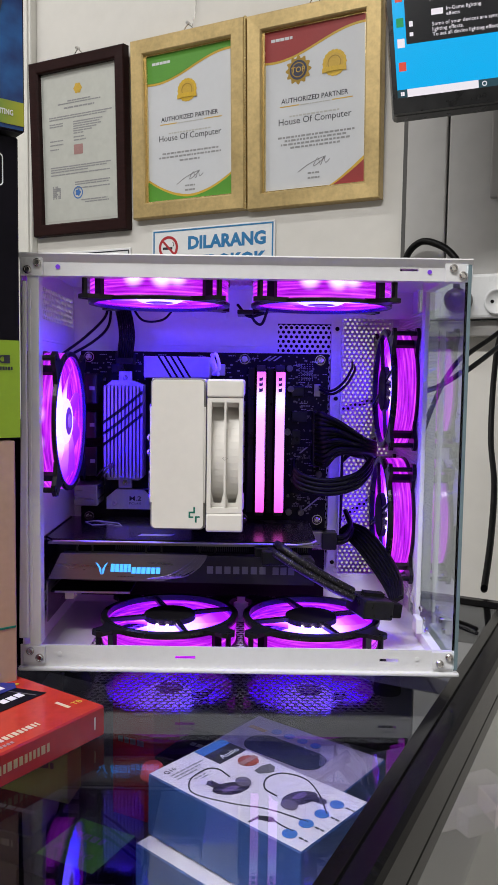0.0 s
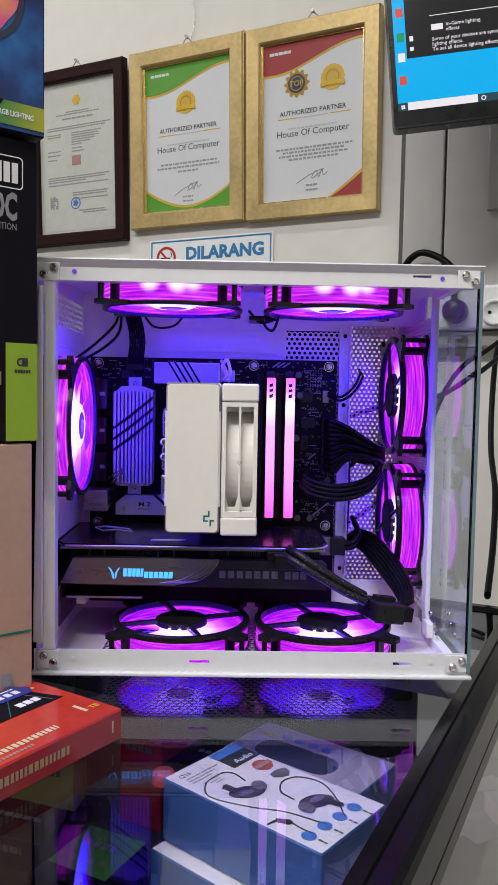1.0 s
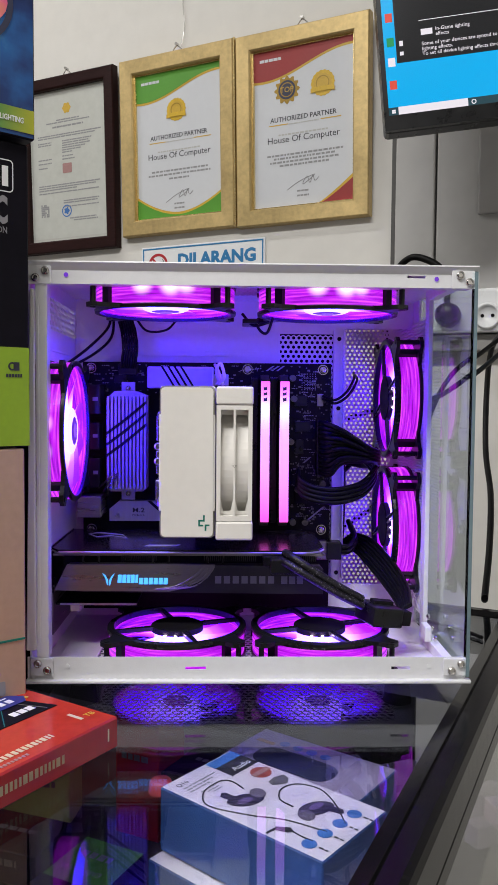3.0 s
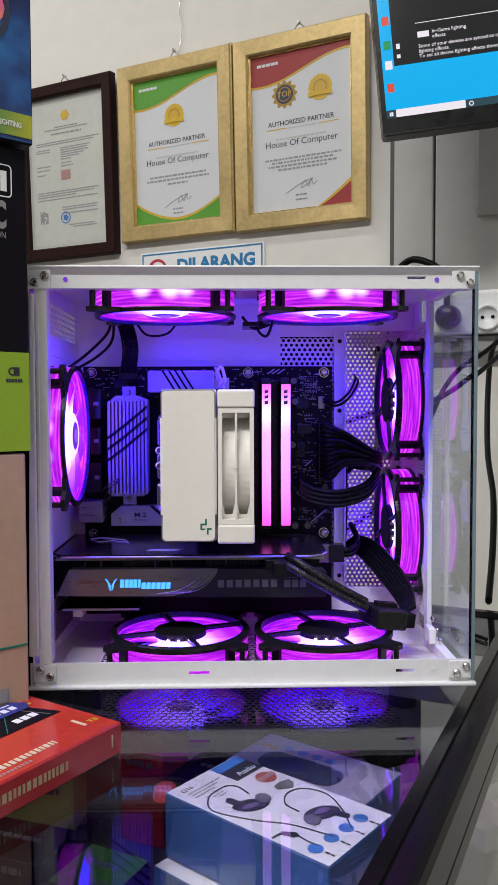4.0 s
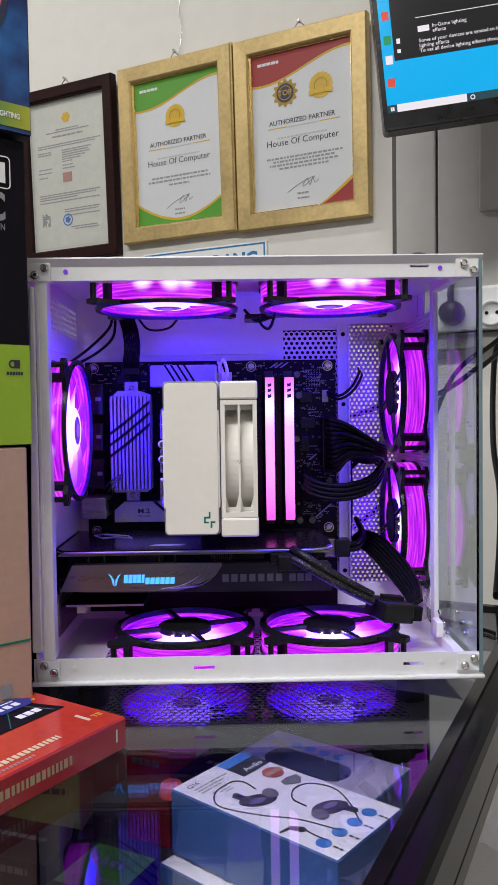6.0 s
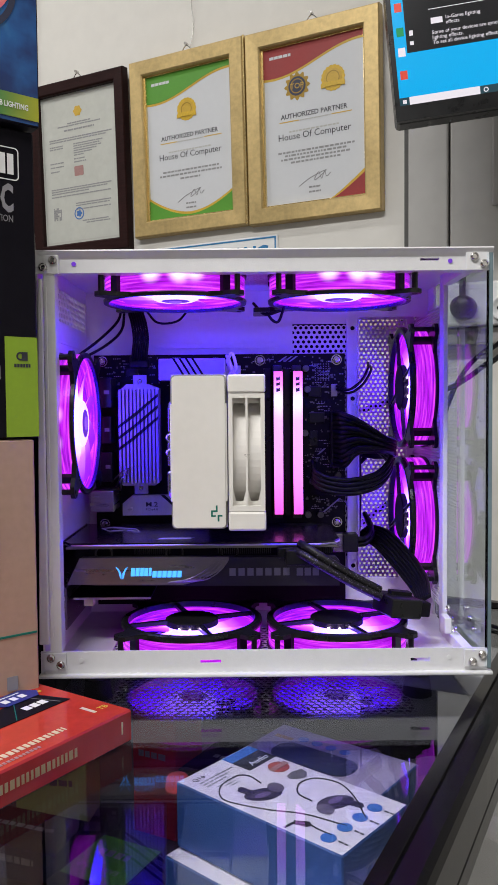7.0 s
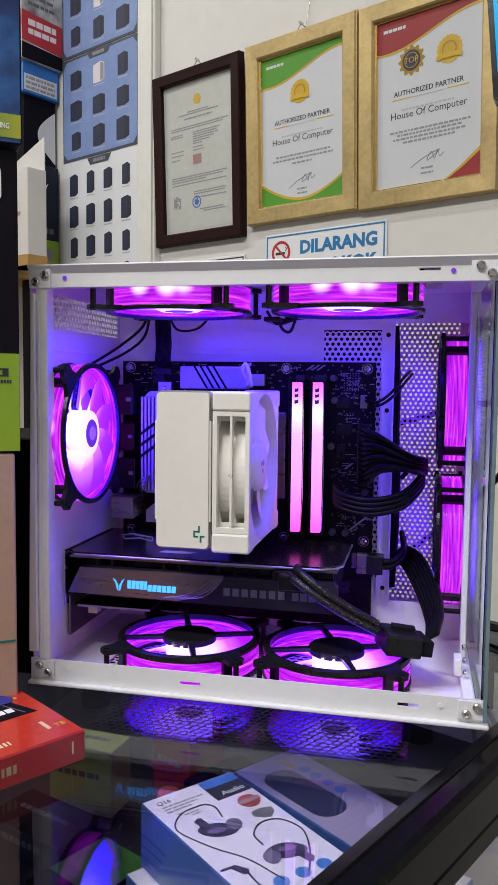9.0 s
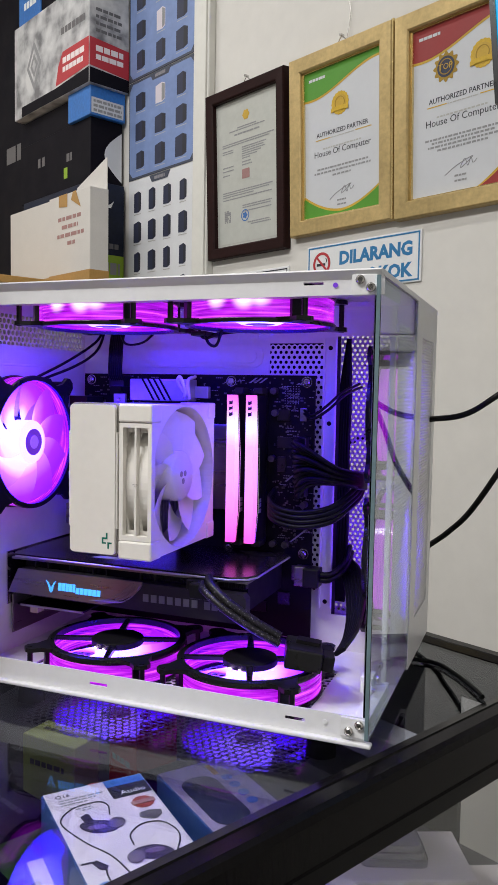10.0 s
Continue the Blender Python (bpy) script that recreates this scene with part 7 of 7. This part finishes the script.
for r0, z0 in ((0.030, 0.0), (0.027, 0.006), (0.024, 0.012)):
    slab(bm, rrect(-r0, r0, -r0 * 0.7, r0 * 0.7, 0.008), 0.0055, pose(0, 0, z0))
part("blister", bm, M_PLASTIC, tr, local=True)
t = flat_box("pale_flat_box", pose(0.400, 0.130, 0.750, 0, 0, 25), 0.085, 0.07, 0.022, "pale flat box beside others behind the side glass", M_PINKWHITE, M_PINKWHITE)
t = flat_box("blue_edged_box", pose(0.262, 0.080, 0.750, 0, 0, -27), 0.075, 0.045, 0.050, "white box with blue edges near the side glass", M_BLUEBOX, M_EBOX)
part("lettering_bars", bars(bmesh.new(), rnd, 0.035, 0.062, 0.016, 0.005, pose(0, 0, 0.0502), (0.004, 0.005), 0.2), M_INK, t, local=True)

# ---- stacked stock on a rack by the wall ----
rk = thing("stock_rack", ROOM @ pose(-1.55, 0.6, 0), "dark steel rack stacked with boxed hardware", "rack")
part("shelf_board", B(-0.50, 0.33, -0.15, 0.355, 1.4635, 1.4835, bev=0.002), M_TAN, rk, local=True)
part("shelf_board", B(-0.50, 0.33, -0.15, 0.30, 0.70, 0.72, bev=0.002), M_TAN, rk, local=True)
for x in (-0.48, 0.30):
    for y in (-0.13, 0.28):
        part("upright", B(x - 0.015, x + 0.015, y - 0.015, y + 0.015, 0, 1.4635, bev=0.002), M_MATTE, rk, local=True)


def stock(u0, u1, d0, d1, z0, z1, front, right, label):
    """Boxed stock, front towards the counter."""
    u0, u1 = -1.228 + (u0 + 1.042) * 1.12, -1.228 + (u1 + 1.042) * 1.12
    z0, z1 = 1.225 + (z0 - 1.17) * 1.10, 1.225 + (z1 - 1.17) * 1.10
    m = ROOM @ pose(u1, d0 + 0.112, z0)
    return carton("stock_box", m, u1 - u0, d1 - d0, z1 - z0, (front, right, front, front), label, "boxed stock")


b1 = stock(-1.40, -1.042, 0.742, 0.845, 1.405, 1.660, M_NAVYBOX, M_NAVYBOX, "navy graphics card box with a green foot")
part("green_panel", slab(bmesh.new(), [(0.001, 0.001), (0.102, 0.001), (0.102, 0.088), (0.001, 0.088)], 0.0004, Matrix(((0, 0, 1, 0.0002), (1, 0, 0, 0), (0, 1, 0, 0), (0, 0, 0, 1)))), M_LIME, b1, local=True)
RT = Matrix(((0, 0, 1, 0.0004), (1, 0, 0, 0), (0, 1, 0, 0), (0, 0, 0, 1)))
part("white_emblem", slab(bmesh.new(), [(0.036, 0.235), (0.046, 0.215), (0.060, 0.215), (0.070, 0.235), (0.062, 0.228), (0.053, 0.222), (0.044, 0.228)], 0.0003, RT), M_WHITEINK, b1, local=True)
part("series_bars", bars(bmesh.new(), rnd, 0.012, 0.090, 0.035, 0.032, RT @ pose(0, 0, 0.0002), (0.018, 0.022), 0.06), M_SILK, b1, local=True)
part("name_print", bars(bmesh.new(), rnd, 0.02, 0.085, 0.105, 0.014, RT, (0.012, 0.02), 0.12), M_GREYTXT, b1, local=True)
b2 = stock(-1.42, -1.052, 0.745, 0.845, 1.660, 1.815, M_NVBLACK, M_NVBLACK, "black boxed hardware with a white oval print")
part("oval_print", slab(bmesh.new(), [(0.098, 0.010)] + [(0.098 - 0.055 * math.sin(math.pi * i / 14), 0.010 + 0.135 * i / 14) for i in range(1, 14)] + [(0.098, 0.145)], 0.0003, RT), M_PAPER, b2, local=True)
bm = bars(bmesh.new(), rnd, -0.13, -0.10, 0.075, 0.022, pose(0, -0.0002, 0, 90), (0.016, 0.022), 0.1)
bars(bm, rnd, -0.30, -0.25, 0.09, 0.026, pose(0, -0.0002, 0, 90), (0.01, 0.016), 0.2)
part("grey_print", bm, M_GREYTXT, b2, local=True)
part("green_tag", B(-0.145, -0.125, -0.0006, -0.0001, 0.03, 0.06), M_LIME, b2, local=True)
b3 = stock(-1.145, -1.040, 0.735, 0.845, 1.815, 1.885, M_BLUEBOX, M_BLUEBOX, "bright blue box with a white label")
part("white_label", slab(bmesh.new(), [(0.004, 0.006), (0.104, 0.006), (0.104, 0.046), (0.004, 0.046)], 0.0003, RT), M_PAPER, b3, local=True)
bm = bmesh.new()
for i in range(3):
    bars(bm, rnd, 0.010, 0.098, 0.010 + 0.012 * i, 0.007, RT @ pose(0, 0, 0.0003), (0.006, 0.018), 0.2)
part("label_bars", bm, M_GREYINK, b3, local=True)
b5 = stock(-1.42, -1.150, 0.75, 0.845, 1.815, 1.880, M_NVBLACK, M_NVBLACK, "black flat boxed hardware in the stack")
b4 = stock(-1.42, -1.030, 0.725, 0.850, 1.885, 2.13, M_GREYART, M_GREYART, "grey marbled graphics card box with a red band")
part("red_band", slab(bmesh.new(), [(-0.180, 0.035), (-0.001, 0.045), (-0.001, 0.118), (-0.140, 0.118), (-0.165, 0.085)], 0.0004, pose(0, -0.0003, 0, 90)), M_SIGNRED, b4, local=True)
part("red_band", slab(bmesh.new(), [(0.001, 0.045), (0.124, 0.035), (0.124, 0.11), (0.001, 0.118)], 0.0004, RT), M_SIGNRED, b4, local=True)
part("black_band", slab(bmesh.new(), [(-0.389, 0.001), (-0.001, 0.001), (-0.001, 0.04), (-0.180, 0.03), (-0.389, 0.03)], 0.0003, pose(0, -0.0003, 0, 90)), M_NVBLACK, b4, local=True)
part("black_band", slab(bmesh.new(), [(0.001, 0.001), (0.124, 0.001), (0.124, 0.034), (0.001, 0.04)], 0.0003, RT), M_NVBLACK, b4, local=True)
bm = bars(bmesh.new(), rnd, -0.14, -0.02, 0.085, 0.016, pose(0, -0.0008, 0, 90), (0.018, 0.026), 0.1)
bars(bm, rnd, -0.14, -0.03, 0.062, 0.014, pose(0, -0.0008, 0, 90), (0.014, 0.022), 0.1)
bars(bm, rnd, 0.02, 0.105, 0.085, 0.015, RT @ pose(0, 0, 0.0005), (0.016, 0.024), 0.1)
bars(bm, rnd, 0.02, 0.105, 0.064, 0.013, RT @ pose(0, 0, 0.0005), (0.014, 0.022), 0.1)
part("red_band_writing", bm, M_PINKWHITE, b4, local=True)
bm = bars(bmesh.new(), rnd, -0.15, -0.02, 0.165, 0.018, pose(0, -0.0003, 0, 90), (0.014, 0.02), 0.1)
for i in range(4):
    bars(bm, rnd, 0.02, 0.10, 0.135 + 0.018 * i, 0.008, RT, (0.008, 0.02), 0.2)
part("grey_bars", bm, M_GREYTXT, b4, local=True)
bm = bmesh.new()
for o, i in (((0.045, 0.07), (0.032, 0.05)), ((0.022, 0.034), (0.012, 0.02))):
    a = [(-0.31 + o[0] * math.cos(k * math.pi / 2), 0.13 + o[1] * math.sin(k * math.pi / 2)) for k in range(4)]
    b = [(-0.31 + i[0] * math.cos(k * math.pi / 2), 0.13 + i[1] * math.sin(k * math.pi / 2)) for k in range(4)]
    for k in range(4):
        slab(bm, [a[k], a[(k + 1) % 4], b[(k + 1) % 4], b[k]], 0.0003, pose(0, -0.0003, 0, 90))
part("diamond_emblem", bm, M_GREYINK, b4, local=True)
b6 = stock(-1.42, -1.30, 0.74, 0.845, 2.13, 2.26, M_BLUEBOX, M_BLUEBOX, "blue boxed processor on the stack")
part("front_bars", bars(bmesh.new(), rnd, -0.10, -0.02, 0.05, 0.02, pose(0, -0.0003, 0, 90), (0.014, 0.02), 0.1), M_WHITEINK, b6, local=True)
b7 = stock(-1.30, -1.06, 0.745, 0.845, 2.13, 2.22, M_NVBLACK, M_GREYART, "dark box on top of the stack")
b8 = stock(-1.78, -1.43, 0.76, 0.86, 1.405, 2.40, M_NVBLACK, M_NVBLACK, "tall black carton beside stacked boxes")
bm = bars(bmesh.new(), rnd, -0.12, -0.02, 0.43, 0.05, pose(0, -0.0003, 0, 90), (0.05, 0.08), 0.1)
part("grey_print", bm, M_GREYTXT, b8, local=True)
# white opened carton in front
wc = thing("white_carton", ROOM @ pose(-1.128, 0.79, 1.4835), "white opened carton with tan tape and a printed notice", "box", "boxed stock")
part("carton_body", B(-0.215, 0, 0, 0.055, 0, 0.235, bev=0.0015), M_CARTON, wc, local=True)
part("raised_flap", slab(bmesh.new(), [(-0.17, 0), (0.0, 0), (0.0, 0.082), (-0.15, 0.030)], 0.002, pose(0, 0.052, 0.235, 90)), M_CARTON, wc, local=True)
part("tan_edge", B(-0.216, 0.001, -0.0015, 0.056, 0.0, 0.026), M_TAN, wc, local=True)
part("tape", slab(bmesh.new(), [(-0.16, 0.205), (-0.115, 0.20), (-0.115, 0.235), (-0.16, 0.235)], 0.0004, pose(0, -0.0006, 0, 90)), M_TAN, wc, local=True)
part("tape", slab(bmesh.new(), [(-0.095, 0.215), (-0.045, 0.190), (-0.07, 0.235), (-0.085, 0.235)], 0.0004, pose(0, -0.0006, 0, 90)), M_TAN, wc, local=True)
bm = bmesh.new()
for i, (a, b) in enumerate(((-0.115, -0.075), (-0.170, -0.030), (-0.145, -0.060), (-0.165, -0.045))):
    bars(bm, rnd, a, b, 0.100 + 0.022 * i, 0.010, pose(0, -0.0003, 0, 90), (0.012, 0.03), 0.25)
part("notice_bars", bm, M_FADEDRED, wc, local=True)
w2 = thing("white_carton", ROOM @ pose(-1.355, 0.80, 1.4835), "white plain carton beside the opened one", "box", "boxed stock")
part("carton_body", B(-0.25, 0, 0, 0.045, 0, 0.235, bev=0.0015), M_CARTON, w2, local=True)
part("tan_edge", B(-0.251, 0.001, -0.0015, 0.046, 0.0, 0.026), M_TAN, w2, local=True)
